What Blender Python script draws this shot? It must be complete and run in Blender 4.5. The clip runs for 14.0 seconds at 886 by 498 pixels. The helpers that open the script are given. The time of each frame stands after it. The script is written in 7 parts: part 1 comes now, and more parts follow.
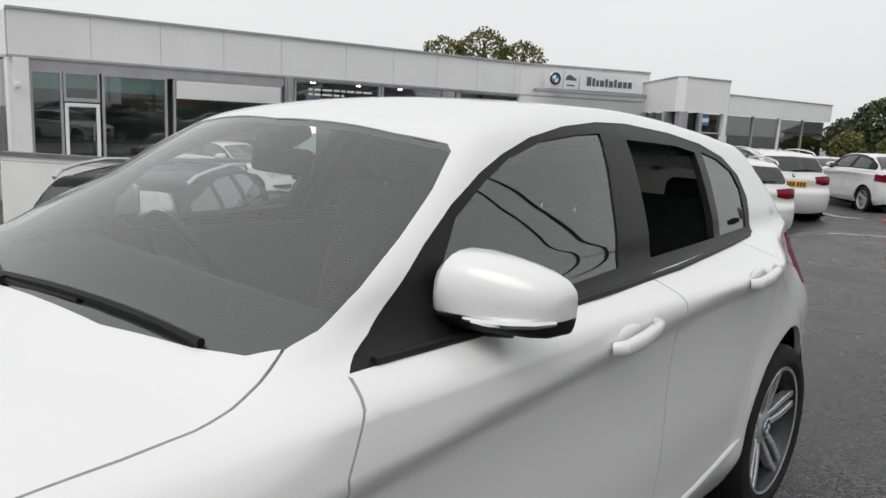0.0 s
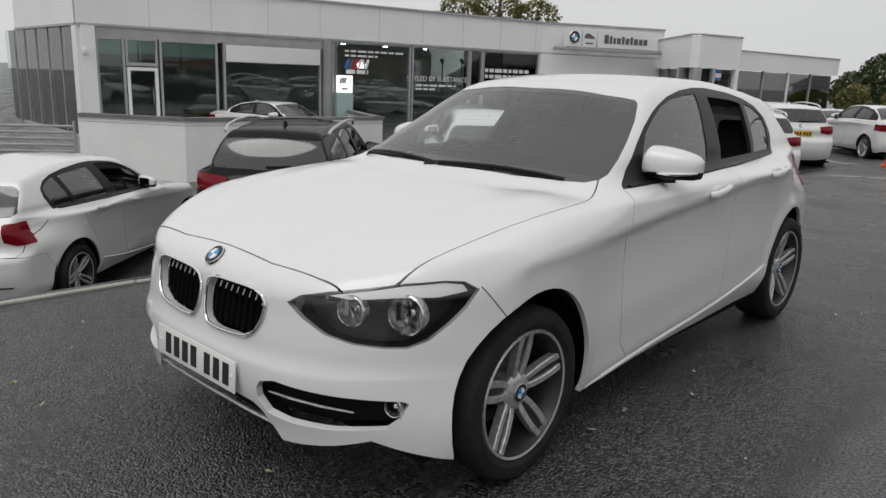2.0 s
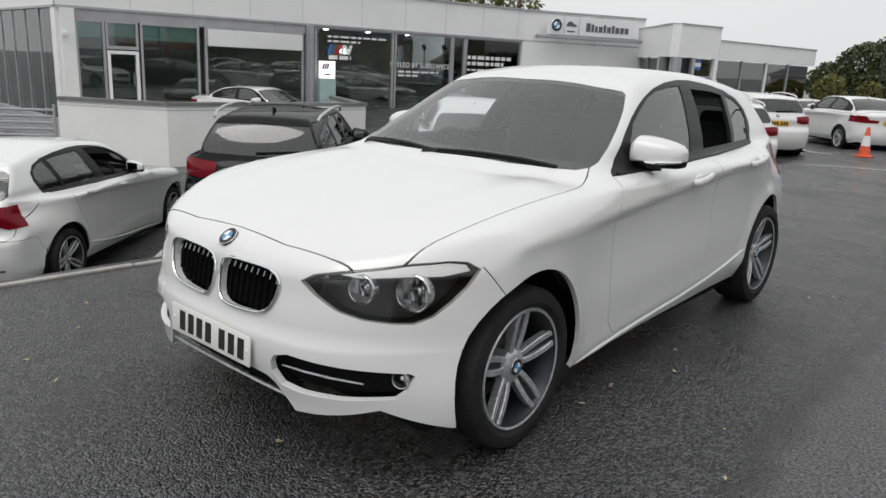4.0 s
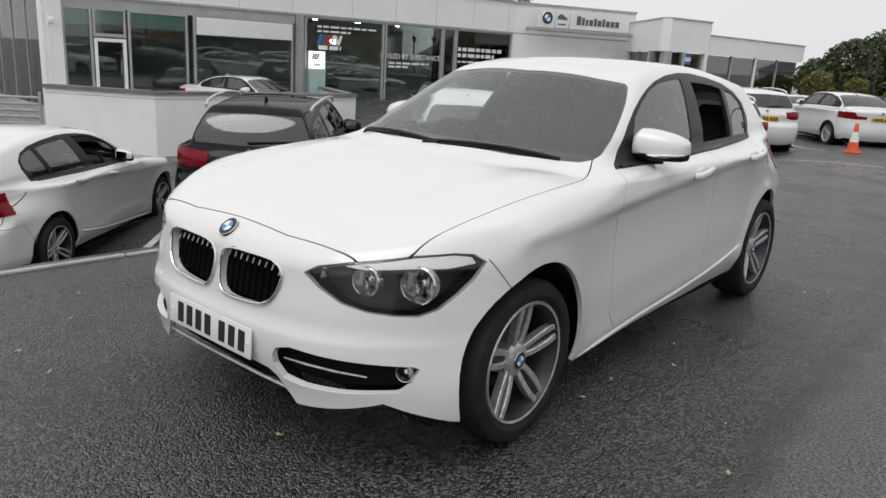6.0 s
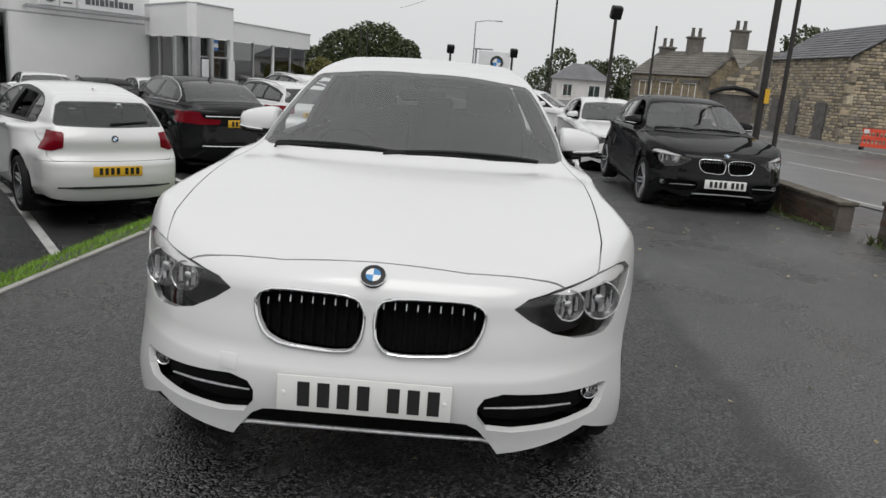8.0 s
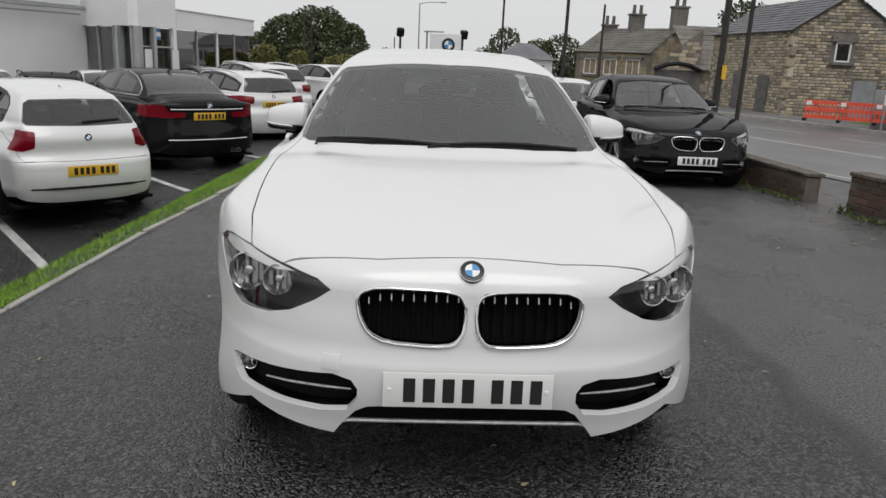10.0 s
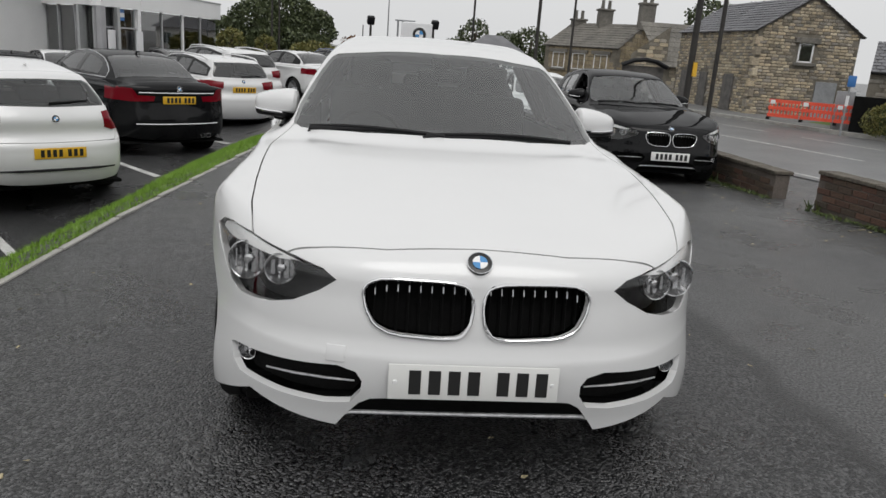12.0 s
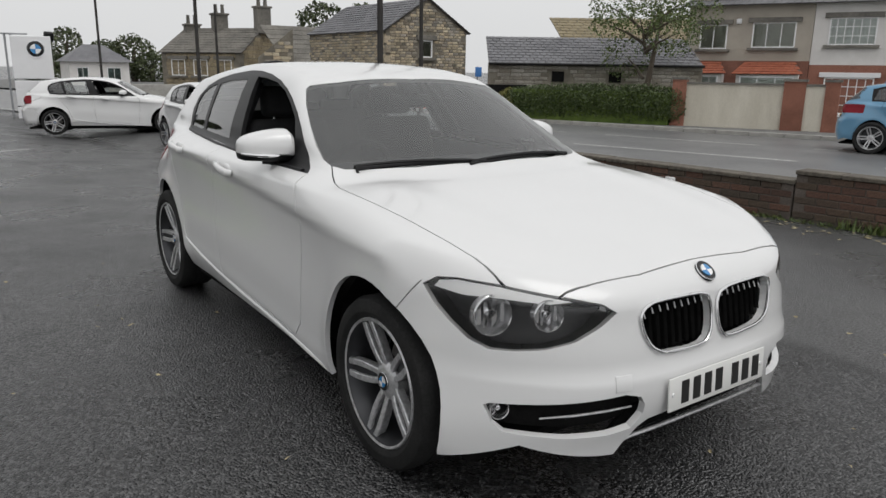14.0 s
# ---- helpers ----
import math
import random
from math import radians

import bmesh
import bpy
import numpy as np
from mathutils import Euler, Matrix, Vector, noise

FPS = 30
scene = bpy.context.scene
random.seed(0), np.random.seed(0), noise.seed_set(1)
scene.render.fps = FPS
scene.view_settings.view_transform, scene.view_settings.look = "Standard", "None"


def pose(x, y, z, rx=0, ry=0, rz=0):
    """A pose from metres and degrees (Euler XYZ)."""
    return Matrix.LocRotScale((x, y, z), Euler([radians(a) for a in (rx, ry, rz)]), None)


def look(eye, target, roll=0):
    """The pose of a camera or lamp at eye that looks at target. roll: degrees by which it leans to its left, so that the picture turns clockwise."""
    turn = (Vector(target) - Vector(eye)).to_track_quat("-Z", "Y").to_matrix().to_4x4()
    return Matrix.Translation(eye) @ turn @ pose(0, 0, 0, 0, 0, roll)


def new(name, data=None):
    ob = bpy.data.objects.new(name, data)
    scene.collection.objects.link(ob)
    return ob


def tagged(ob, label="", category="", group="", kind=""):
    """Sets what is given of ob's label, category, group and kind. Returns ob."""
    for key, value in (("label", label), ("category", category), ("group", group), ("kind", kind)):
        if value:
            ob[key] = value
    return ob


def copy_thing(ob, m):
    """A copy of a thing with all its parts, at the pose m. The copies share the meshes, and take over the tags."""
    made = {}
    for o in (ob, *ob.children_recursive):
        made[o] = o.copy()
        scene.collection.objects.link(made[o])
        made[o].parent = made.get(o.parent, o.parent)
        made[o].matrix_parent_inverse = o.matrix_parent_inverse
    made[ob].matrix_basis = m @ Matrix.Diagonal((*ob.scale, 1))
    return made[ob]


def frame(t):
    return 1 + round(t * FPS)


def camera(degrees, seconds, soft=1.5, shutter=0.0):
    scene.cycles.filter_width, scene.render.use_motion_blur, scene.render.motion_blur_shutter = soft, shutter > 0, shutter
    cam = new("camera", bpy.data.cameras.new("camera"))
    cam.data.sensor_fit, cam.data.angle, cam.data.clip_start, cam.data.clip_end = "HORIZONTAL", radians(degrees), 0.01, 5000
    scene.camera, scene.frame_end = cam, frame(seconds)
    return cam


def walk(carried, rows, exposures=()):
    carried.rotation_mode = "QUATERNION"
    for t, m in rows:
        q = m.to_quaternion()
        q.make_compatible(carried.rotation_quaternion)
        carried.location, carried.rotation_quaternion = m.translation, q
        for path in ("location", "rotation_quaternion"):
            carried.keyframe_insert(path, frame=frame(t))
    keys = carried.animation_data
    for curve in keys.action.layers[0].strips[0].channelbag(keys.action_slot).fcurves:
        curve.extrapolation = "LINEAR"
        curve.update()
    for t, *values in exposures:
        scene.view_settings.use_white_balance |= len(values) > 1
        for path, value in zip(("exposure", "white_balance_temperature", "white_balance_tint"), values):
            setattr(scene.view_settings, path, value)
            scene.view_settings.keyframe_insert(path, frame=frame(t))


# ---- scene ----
cam = camera(62.35, 14.0)
PATH = [
    (0, (1.602, -1.407, 1.370), (0.2808, 0.0534, 1.0198), 2.84),
    (0.5, (1.737, -1.987, 1.371), (0.4191, -0.5370, 0.9695), 2.13),
    (1, (1.949, -2.589, 1.391), (0.6193, -1.1561, 0.9697), 2.12),
    (1.5, (2.064, -3.023, 1.407), (0.7828, -1.5524, 0.9640), 2.56),
    (2, (2.232, -3.363, 1.396), (0.9195, -1.9264, 0.9349), 2.16),
    (2.5, (2.280, -3.501, 1.414), (0.9911, -2.0528, 0.9219), 2.73),
    (3, (2.280, -3.533, 1.415), (1.0122, -2.0667, 0.9229), 2.67),
    (5.5, (2.267, -3.530, 1.412), (1.0024, -2.0618, 0.9175), 2.80),
    (6, (2.213, -3.547, 1.402), (0.9774, -2.0595, 0.8901), 3.44),
    (6.5, (1.908, -3.731, 1.399), (0.8728, -2.0910, 0.9100), 5.10),
    (7, (1.346, -3.927, 1.352), (0.5912, -2.1512, 0.8256), 4.10),
    (7.5, (0.769, -4.111, 1.367), (0.4045, -2.2053, 0.8801), 5.55),
    (8, (0.238, -4.164, 1.362), (0.2018, -2.2192, 0.8957), 4.14),
    (8.5, (-0.100, -4.195, 1.377), (0.0020, -2.2627, 0.8726), 3.06),
    (11, (-0.218, -4.203, 1.385), (-0.1078, -2.2695, 0.8859), 2.45),
    (11.5, (-0.218, -4.204, 1.385), (-0.0988, -2.2694, 0.8910), 2.51),
    (12, (-0.339, -4.170, 1.372), (-0.1317, -2.2502, 0.8499), 4.25),
    (12.5, (-0.836, -4.024, 1.378), (-0.3349, -2.1364, 0.9477), 3.86),
    (13, (-1.379, -3.757, 1.358), (-0.5626, -1.9847, 0.9180), 1.21),
    (13.5, (-1.814, -3.572, 1.368), (-0.7696, -1.9336, 0.8915), 1.11),
    (14, (-2.066, -3.488, 1.398), (-0.9383, -1.9052, 0.9233), 0.84),
]
walk(cam, [(t, look(eye, target, roll)) for t, eye, target, roll in PATH], [(0.0, 0.50), (0.5, 0.22), (1.0, -0.03), (1.5, 0.06), (2.0, 0.22), (3.0, 0.42), (5.5, 0.50), (6.5, 0.50), (7.5, 0.32), (12.0, 0.32), (13.0, 0.24), (14.0, 0.34)])
# ---- world and light: a dull, overcast sky ----
world = bpy.data.worlds.new("overcast_sky")
scene.world = world
world.use_nodes = True
_n, _l = world.node_tree.nodes, world.node_tree.links
_sky = _n.new("ShaderNodeTexSky")
_sky.sky_type, _sky.sun_disc, _sky.sun_elevation, _sky.sun_rotation = "NISHITA", False, radians(63), radians(198)
_sky.air_density, _sky.dust_density, _sky.ozone_density = 1.0, 6.0, 1.0
_grey = _n.new("ShaderNodeHueSaturation")
_grey.inputs["Saturation"].default_value = 0.06
_l.new(_sky.outputs[0], _grey.inputs["Color"])
# cloud cover: evens the sky out to a flat grey, faintly mottled
_co = _n.new("ShaderNodeTexCoord")
_cl = _n.new("ShaderNodeTexNoise")
_cl.inputs["Scale"].default_value, _cl.inputs["Detail"].default_value = 2.2, 4
_l.new(_co.outputs["Generated"], _cl.inputs["Vector"])
_cr = _n.new("ShaderNodeValToRGB")
_cr.color_ramp.elements[0].color, _cr.color_ramp.elements[1].color = (4.6, 4.65, 4.7, 1), (5.3, 5.33, 5.35, 1)
_l.new(_cl.outputs["Fac"], _cr.inputs["Fac"])
_mx = _n.new("ShaderNodeMix")
_mx.data_type = "RGBA"
_mx.inputs["Factor"].default_value = 0.88
_l.new(_grey.outputs[0], _mx.inputs["A"])
_l.new(_cr.outputs[0], _mx.inputs["B"])
_bg = _n["Background"]
_bg.inputs["Strength"].default_value = 0.125
_l.new(_mx.outputs["Result"], _bg.inputs["Color"])
sun = new("sun", bpy.data.lights.new("sun", "SUN"))
sun.data.energy, sun.data.angle, sun.data.color = 0.75, radians(40), (1.0, 0.985, 0.96)
sun.matrix_world = look((1.0, -4.5, 8.5), (0, 0, 0))


# ---- materials ----
def material(name, base, rough=0.5, metal=0.0, coat=0.0, spec=0.5, emit=0.0):
    m = bpy.data.materials.new(name)
    m.use_nodes = True
    b = m.node_tree.nodes["Principled BSDF"]
    b.inputs["Base Color"].default_value = (*base, 1)
    b.inputs["Roughness"].default_value = rough
    b.inputs["Metallic"].default_value = metal
    b.inputs["Coat Weight"].default_value = coat
    b.inputs["Coat Roughness"].default_value = 0.04
    b.inputs["Specular IOR Level"].default_value = spec
    if emit:
        b.inputs["Emission Color"].default_value = (*base, 1)
        b.inputs["Emission Strength"].default_value = emit
    return m


def noise_node(m, scale, detail=4.0, coord="Object", stretch=(1, 1, 1), rough=0.55):
    n, l = m.node_tree.nodes, m.node_tree.links
    co, mp, tx = n.new("ShaderNodeTexCoord"), n.new("ShaderNodeMapping"), n.new("ShaderNodeTexNoise")
    mp.inputs["Scale"].default_value = stretch
    tx.inputs["Scale"].default_value, tx.inputs["Detail"].default_value, tx.inputs["Roughness"].default_value = scale, detail, rough
    l.new(co.outputs[coord], mp.inputs[0])
    l.new(mp.outputs[0], tx.inputs["Vector"])
    return tx


def ramp_node(m, socket, stops):
    r = m.node_tree.nodes.new("ShaderNodeValToRGB")
    while len(r.color_ramp.elements) < len(stops):
        r.color_ramp.elements.new(0.5)
    for e, (at, c) in zip(r.color_ramp.elements, stops):
        e.position, e.color = at, (*c, 1) if len(c) == 3 else c
    m.node_tree.links.new(socket, r.inputs[0])
    return r


def mix_colour(m, fac, a, b, mode="MIX"):
    x = m.node_tree.nodes.new("ShaderNodeMix")
    x.data_type, x.blend_type = "RGBA", mode
    for s, v in ((x.inputs["Factor"], fac), (x.inputs["A"], a), (x.inputs["B"], b)):
        if isinstance(v, (int, float)):
            s.default_value = v
        elif isinstance(v, tuple):
            s.default_value = (*v, 1)
        else:
            m.node_tree.links.new(v, s)
    return x.outputs["Result"]


def bump(m, socket, strength, distance):
    b = m.node_tree.nodes.new("ShaderNodeBump")
    b.inputs["Strength"].default_value, b.inputs["Distance"].default_value = strength, distance
    m.node_tree.links.new(socket, b.inputs["Height"])
    m.node_tree.links.new(b.outputs[0], m.node_tree.nodes["Principled BSDF"].inputs["Normal"])
    return b


def set_base(m, socket):
    m.node_tree.links.new(socket, m.node_tree.nodes["Principled BSDF"].inputs["Base Color"])


def set_rough(m, socket):
    m.node_tree.links.new(socket, m.node_tree.nodes["Principled BSDF"].inputs["Roughness"])


def mottled(name, a, b, scale, rough=0.8, relief=0.0, fine=60.0, stretch=(1, 1, 1), coord="Object", spec=0.5, grain=(0.72, 1.15)):
    """Two tones in large patches, with fine grain over them."""
    m = material(name, a, rough, spec=spec)
    big = noise_node(m, scale, 5, coord, stretch)
    r = ramp_node(m, big.outputs["Fac"], [(0.35, a), (0.65, b)])
    small = noise_node(m, fine, 3, coord, stretch)
    g = ramp_node(m, small.outputs["Fac"], [(0.3, (grain[0],) * 3), (0.7, (grain[1],) * 3)])
    set_base(m, mix_colour(m, 1.0, r.outputs[0], g.outputs[0], "MULTIPLY"))
    if relief:
        bump(m, small.outputs["Fac"], 0.6, relief)
    return m


def paint(name, base, rough=0.35, dirt=0.04):
    """Clear-coated car paint, with a trace of road film."""
    m = material(name, base, rough, coat=1.0)
    m.node_tree.nodes["Principled BSDF"].inputs["Coat Roughness"].default_value = 0.09
    film = noise_node(m, 1.7, 6)
    r = ramp_node(m, film.outputs["Fac"], [(0.4, base), (0.75, tuple(c * (1 - dirt) + 0.5 * dirt * 0.6 for c in base))])
    set_base(m, r.outputs[0])
    wet = noise_node(m, 140, 2)
    w = ramp_node(m, wet.outputs["Fac"], [(0.35, (0.28, 0.28, 0.28)), (0.75, (0.42, 0.42, 0.42))])
    set_rough(m, w.outputs[0])
    return m


def pane(name, tint, gloss=1.0, rough=0.0, ior=1.65):
    """Clear or tinted glass: lets light through and mirrors more at a slant."""
    m = bpy.data.materials.new(name)
    m.use_nodes = True
    n, l = m.node_tree.nodes, m.node_tree.links
    n.remove(n["Principled BSDF"])
    tr, gl, fr, mx = n.new("ShaderNodeBsdfTransparent"), n.new("ShaderNodeBsdfGlossy"), n.new("ShaderNodeFresnel"), n.new("ShaderNodeMixShader")
    tr.inputs[0].default_value = (*tint, 1)
    gl.inputs["Color"].default_value = (gloss, gloss, gloss, 1)
    gl.inputs["Roughness"].default_value = rough
    fr.inputs["IOR"].default_value = ior
    l.new(fr.outputs[0], mx.inputs[0])
    l.new(tr.outputs[0], mx.inputs[1])
    l.new(gl.outputs[0], mx.inputs[2])
    l.new(mx.outputs[0], n["Material Output"].inputs["Surface"])
    return m


white_paint = paint("white_paint", (0.70, 0.70, 0.70))
black_paint = paint("black_paint", (0.005, 0.0053, 0.006), 0.3)
black_paint.node_tree.nodes["Principled BSDF"].inputs["Coat Weight"].default_value = 0.45
black_paint.node_tree.nodes["Principled BSDF"].inputs["Coat Roughness"].default_value = 0.03
black_paint.node_tree.nodes["Principled BSDF"].inputs["Specular IOR Level"].default_value = 0.0
blue_paint = paint("blue_paint", (0.02, 0.05, 0.20), 0.3)
light_blue_paint = paint("light_blue_paint", (0.11, 0.27, 0.42), 0.3)
grey_paint = paint("grey_paint", (0.10, 0.10, 0.10), 0.3)
trim_black = mottled("trim_black", (0.009, 0.009, 0.010), (0.014, 0.014, 0.015), 9, 0.4, 0.0002, 400, spec=0.2)
gloss_black = material("gloss_black", (0.012, 0.012, 0.013), 0.12)
dark_void = mottled("dark_plastic", (0.006, 0.006, 0.006), (0.010, 0.010, 0.010), 6, 0.8, spec=0.08)
rubber = mottled("tyre_rubber", (0.014, 0.014, 0.014), (0.024, 0.024, 0.024), 7, 0.75, 0.0006, 90, spec=0.2)
chrome = material("chrome", (0.82, 0.82, 0.83), 0.08, 1.0)
satin_alloy = mottled("machined_alloy", (0.54, 0.54, 0.55), (0.63, 0.63, 0.64), 12, 0.3)
satin_alloy.node_tree.nodes["Principled BSDF"].inputs["Metallic"].default_value = 0.6
dark_alloy = material("dark_alloy", (0.045, 0.046, 0.05), 0.4, 0.6)
steel = mottled("brake_steel", (0.22, 0.22, 0.22), (0.34, 0.33, 0.32), 15, 0.4)
steel.node_tree.nodes["Principled BSDF"].inputs["Metallic"].default_value = 0.8
car_glass = pane("car_glass", (0.76, 0.81, 0.80), ior=2.15)
rear_glass = pane("rear_glass", (0.70, 0.77, 0.75), ior=1.8)
dark_glass = pane("privacy_glass", (0.30, 0.34, 0.335), ior=1.95)
lamp_glass = pane("lamp_cover", (0.98, 0.98, 0.98), ior=1.6)
red_lamp = material("red_lamp", (0.17, 0.003, 0.010), 0.12, spec=0.25)
lamp_silver = material("lamp_reflector", (0.55, 0.55, 0.56), 0.16, 0.85)
lamp_dark = mottled("lamp_housing", (0.024, 0.024, 0.026), (0.036, 0.036, 0.038), 12, 0.3)
# plain white in place of the sky mirrored in the silver headlamp brow
lamp_white = material("brow_sky_gleam", (0.9, 0.9, 0.9), 0.3)
amber = material("amber_lamp", (0.7, 0.25, 0.02), 0.2)
plate_white = material("plate_white", (0.74, 0.74, 0.72), 0.35)
plate_yellow = material("plate_yellow", (0.72, 0.42, 0.03), 0.35)
ink = material("black_ink", (0.012, 0.012, 0.012), 0.5)
badge_white = material("badge_white", (0.8, 0.8, 0.8), 0.2, coat=1.0)
badge_blue = material("badge_blue", (0.03, 0.22, 0.50), 0.2, coat=1.0)
cloth = mottled("seat_cloth", (0.022, 0.022, 0.024), (0.034, 0.034, 0.036), 14, 0.9, 0.0008, 300)
dash_plastic = mottled("dash_plastic", (0.03, 0.03, 0.031), (0.042, 0.042, 0.043), 20, 0.6, 0.0004, 500)
# ---- materials of the place ----
def tarmac_material():
    """Wet dark tarmac: coarse stones, damp patches, and an older, smoother strip along the road side."""
    m = material("wet_tarmac", (0.04, 0.04, 0.042), 0.5, spec=0.68)
    n, l = m.node_tree.nodes, m.node_tree.links
    co = n.new("ShaderNodeTexCoord")
    stones = n.new("ShaderNodeTexVoronoi")
    stones.inputs["Scale"].default_value = 95
    l.new(co.outputs["Object"], stones.inputs["Vector"])
    tone = ramp_node(m, stones.outputs["Color"], [(0.28, (0.006, 0.006, 0.007)), (0.52, (0.019, 0.019, 0.020)), (0.74, (0.098, 0.098, 0.100))])
    big = noise_node(m, 0.55, 6)
    patch = ramp_node(m, big.outputs["Fac"], [(0.35, (0.72, 0.72, 0.73)), (0.68, (1.12, 1.12, 1.1))])
    fresh = mix_colour(m, 1.0, tone.outputs[0], patch.outputs[0], "MULTIPLY")
    fine = noise_node(m, 75, 4)
    old = ramp_node(m, fine.outputs["Fac"], [(0.40, (0.008, 0.008, 0.009)), (0.64, (0.17, 0.17, 0.172))])
    oldp = mix_colour(m, 1.0, old.outputs[0], patch.outputs[0], "MULTIPLY")
    sep = n.new("ShaderNodeSeparateXYZ")
    l.new(co.outputs["Object"], sep.inputs[0])
    # the joint between the two runs along x = 1.65, unevenly
    wob = noise_node(m, 2.5, 5)
    k2 = n.new("ShaderNodeMath")
    k2.operation = "MULTIPLY_ADD"
    k2.inputs[1].default_value = 0.35
    l.new(wob.outputs["Fac"], k2.inputs[0])
    l.new(sep.outputs["X"], k2.inputs[2])
    edge = n.new("ShaderNodeMapRange")
    edge.inputs["From Min"].default_value, edge.inputs["From Max"].default_value = 1.72, 1.92
    l.new(k2.outputs[0], edge.inputs["Value"])
    seam = ramp_node(m, edge.outputs[0], [(0.0, (1, 1, 1)), (0.3, (0.5, 0.5, 0.5)), (0.6, (0.6, 0.6, 0.6)), (1.0, (1, 1, 1))])
    set_base(m, mix_colour(m, 1.0, mix_colour(m, edge.outputs[0], fresh, oldp), seam.outputs[0], "MULTIPLY"))
    damp = noise_node(m, 0.9, 5)
    r = ramp_node(m, damp.outputs["Fac"], [(0.38, (0.24, 0.24, 0.24)), (0.65, (0.44, 0.44, 0.44))])
    set_rough(m, r.outputs[0])
    hgt = n.new("ShaderNodeMath")
    hgt.operation = "MULTIPLY"
    l.new(stones.outputs["Distance"], hgt.inputs[0])
    hgt.inputs[1].default_value = -1.0
    bump(m, hgt.outputs[0], 1.0, 0.008)
    return m


tarmac = tarmac_material()
road_tarmac = mottled("road_tarmac", (0.125, 0.125, 0.128), (0.17, 0.17, 0.17), 0.7, 0.42, 0.002, 90)
line_paint = mottled("line_paint", (0.42, 0.42, 0.41), (0.66, 0.66, 0.64), 6, 0.6, 0.001, 60)
soil = mottled("verge_soil", (0.07, 0.11, 0.018), (0.11, 0.16, 0.028), 3, 0.9, 0.01, 40)
grass_mat = mottled("grass_blades", (0.15, 0.29, 0.025), (0.22, 0.38, 0.04), 4, 0.6)
concrete = mottled("concrete", (0.30, 0.29, 0.27), (0.42, 0.41, 0.38), 3, 0.85, 0.001, 80)
render_white = mottled("white_render", (0.80, 0.80, 0.79), (0.86, 0.86, 0.85), 0.8, 0.8, 0.0006, 120, grain=(0.95, 1.03))
clad_white = mottled("white_cladding", (0.80, 0.80, 0.80), (0.85, 0.85, 0.85), 0.5, 0.45, 0.0, 30, grain=(0.97, 1.02))
alu = mottled("grey_aluminium", (0.34, 0.34, 0.35), (0.40, 0.40, 0.41), 2, 0.4, 0.0, 50, grain=(0.95, 1.03))
alu_dark = mottled("dark_aluminium", (0.10, 0.10, 0.105), (0.14, 0.14, 0.145), 2, 0.45)
coping_grey = mottled("grey_coping", (0.16, 0.16, 0.16), (0.22, 0.22, 0.22), 2, 0.6)
shop_glass = pane("shop_glass", (0.82, 0.90, 0.88), ior=1.7)
wing_glass = pane("wing_glass", (0.80, 0.85, 0.84), ior=2.3)
blind_green = mottled("green_tint_film", (0.34, 0.48, 0.45), (0.42, 0.56, 0.53), 1.5, 0.5, grain=(0.95, 1.03))
room_dark = mottled("showroom_wall", (0.26, 0.27, 0.275), (0.36, 0.37, 0.375), 0.7, 0.7)
room_floor = mottled("showroom_floor", (0.10, 0.10, 0.10), (0.14, 0.14, 0.14), 0.8, 0.25)
lamp_glow = material("ceiling_lamp_glow", (1.0, 0.98, 0.95), 0.5, emit=14.0)
sign_white = mottled("sign_white", (0.74, 0.74, 0.75), (0.80, 0.80, 0.81), 1.0, 0.4, grain=(0.97, 1.02))
sign_grey = material("sign_grey", (0.10, 0.10, 0.11), 0.5)
sign_blue = material("sign_blue", (0.04, 0.16, 0.42), 0.4)
sign_red = material("sign_red", (0.55, 0.03, 0.03), 0.4)
text_white = material("window_lettering", (0.8, 0.8, 0.8), 0.6)
lit_sign = material("lit_sign", (0.95, 0.95, 0.93), 0.5, emit=0.8)
slate = mottled("slate_roof", (0.13, 0.13, 0.14), (0.18, 0.18, 0.19), 1.2, 0.6, 0.004, 14)
stone_slab = mottled("stone_slab_roof", (0.13, 0.122, 0.108), (0.20, 0.188, 0.165), 1.0, 0.8, 0.01, 9)
mortar = mottled("lime_mortar", (0.14, 0.125, 0.10), (0.22, 0.20, 0.165), 2, 0.95, 0.003, 50)
dash_render = mottled("pebbledash", (0.40, 0.36, 0.31), (0.46, 0.42, 0.36), 1.5, 0.95, 0.004, 60, grain=(0.88, 1.06))
pale_render = mottled("pale_render", (0.66, 0.64, 0.62), (0.74, 0.72, 0.70), 1.5, 0.9, 0.003, 60, grain=(0.93, 1.04))
fence_panel = mottled("rendered_panel", (0.52, 0.48, 0.40), (0.66, 0.62, 0.53), 1.2, 0.9, 0.002, 40, (1, 1, 0.3), grain=(0.93, 1.04))
clay_tile = mottled("clay_tile", (0.30, 0.085, 0.045), (0.40, 0.13, 0.075), 3, 0.8, 0.006, 18)
bark = mottled("bark", (0.075, 0.060, 0.045), (0.12, 0.10, 0.08), 6, 0.95, 0.006, 30, (1, 1, 0.2))
pole_wood = mottled("tarred_pole", (0.022, 0.020, 0.018), (0.04, 0.036, 0.032), 4, 0.7, 0.002, 60)
steel_grey = mottled("galvanised_steel", (0.25, 0.26, 0.27), (0.33, 0.34, 0.35), 4, 0.5)
cone_orange = mottled("cone_orange", (0.70, 0.09, 0.03), (0.80, 0.13, 0.05), 5, 0.5)
barrier_orange = mottled("barrier_orange", (0.75, 0.075, 0.04), (0.85, 0.11, 0.055), 3, 0.5)
wood_grey = mottled("grey_timber", (0.10, 0.095, 0.09), (0.16, 0.15, 0.14), 4, 0.85)
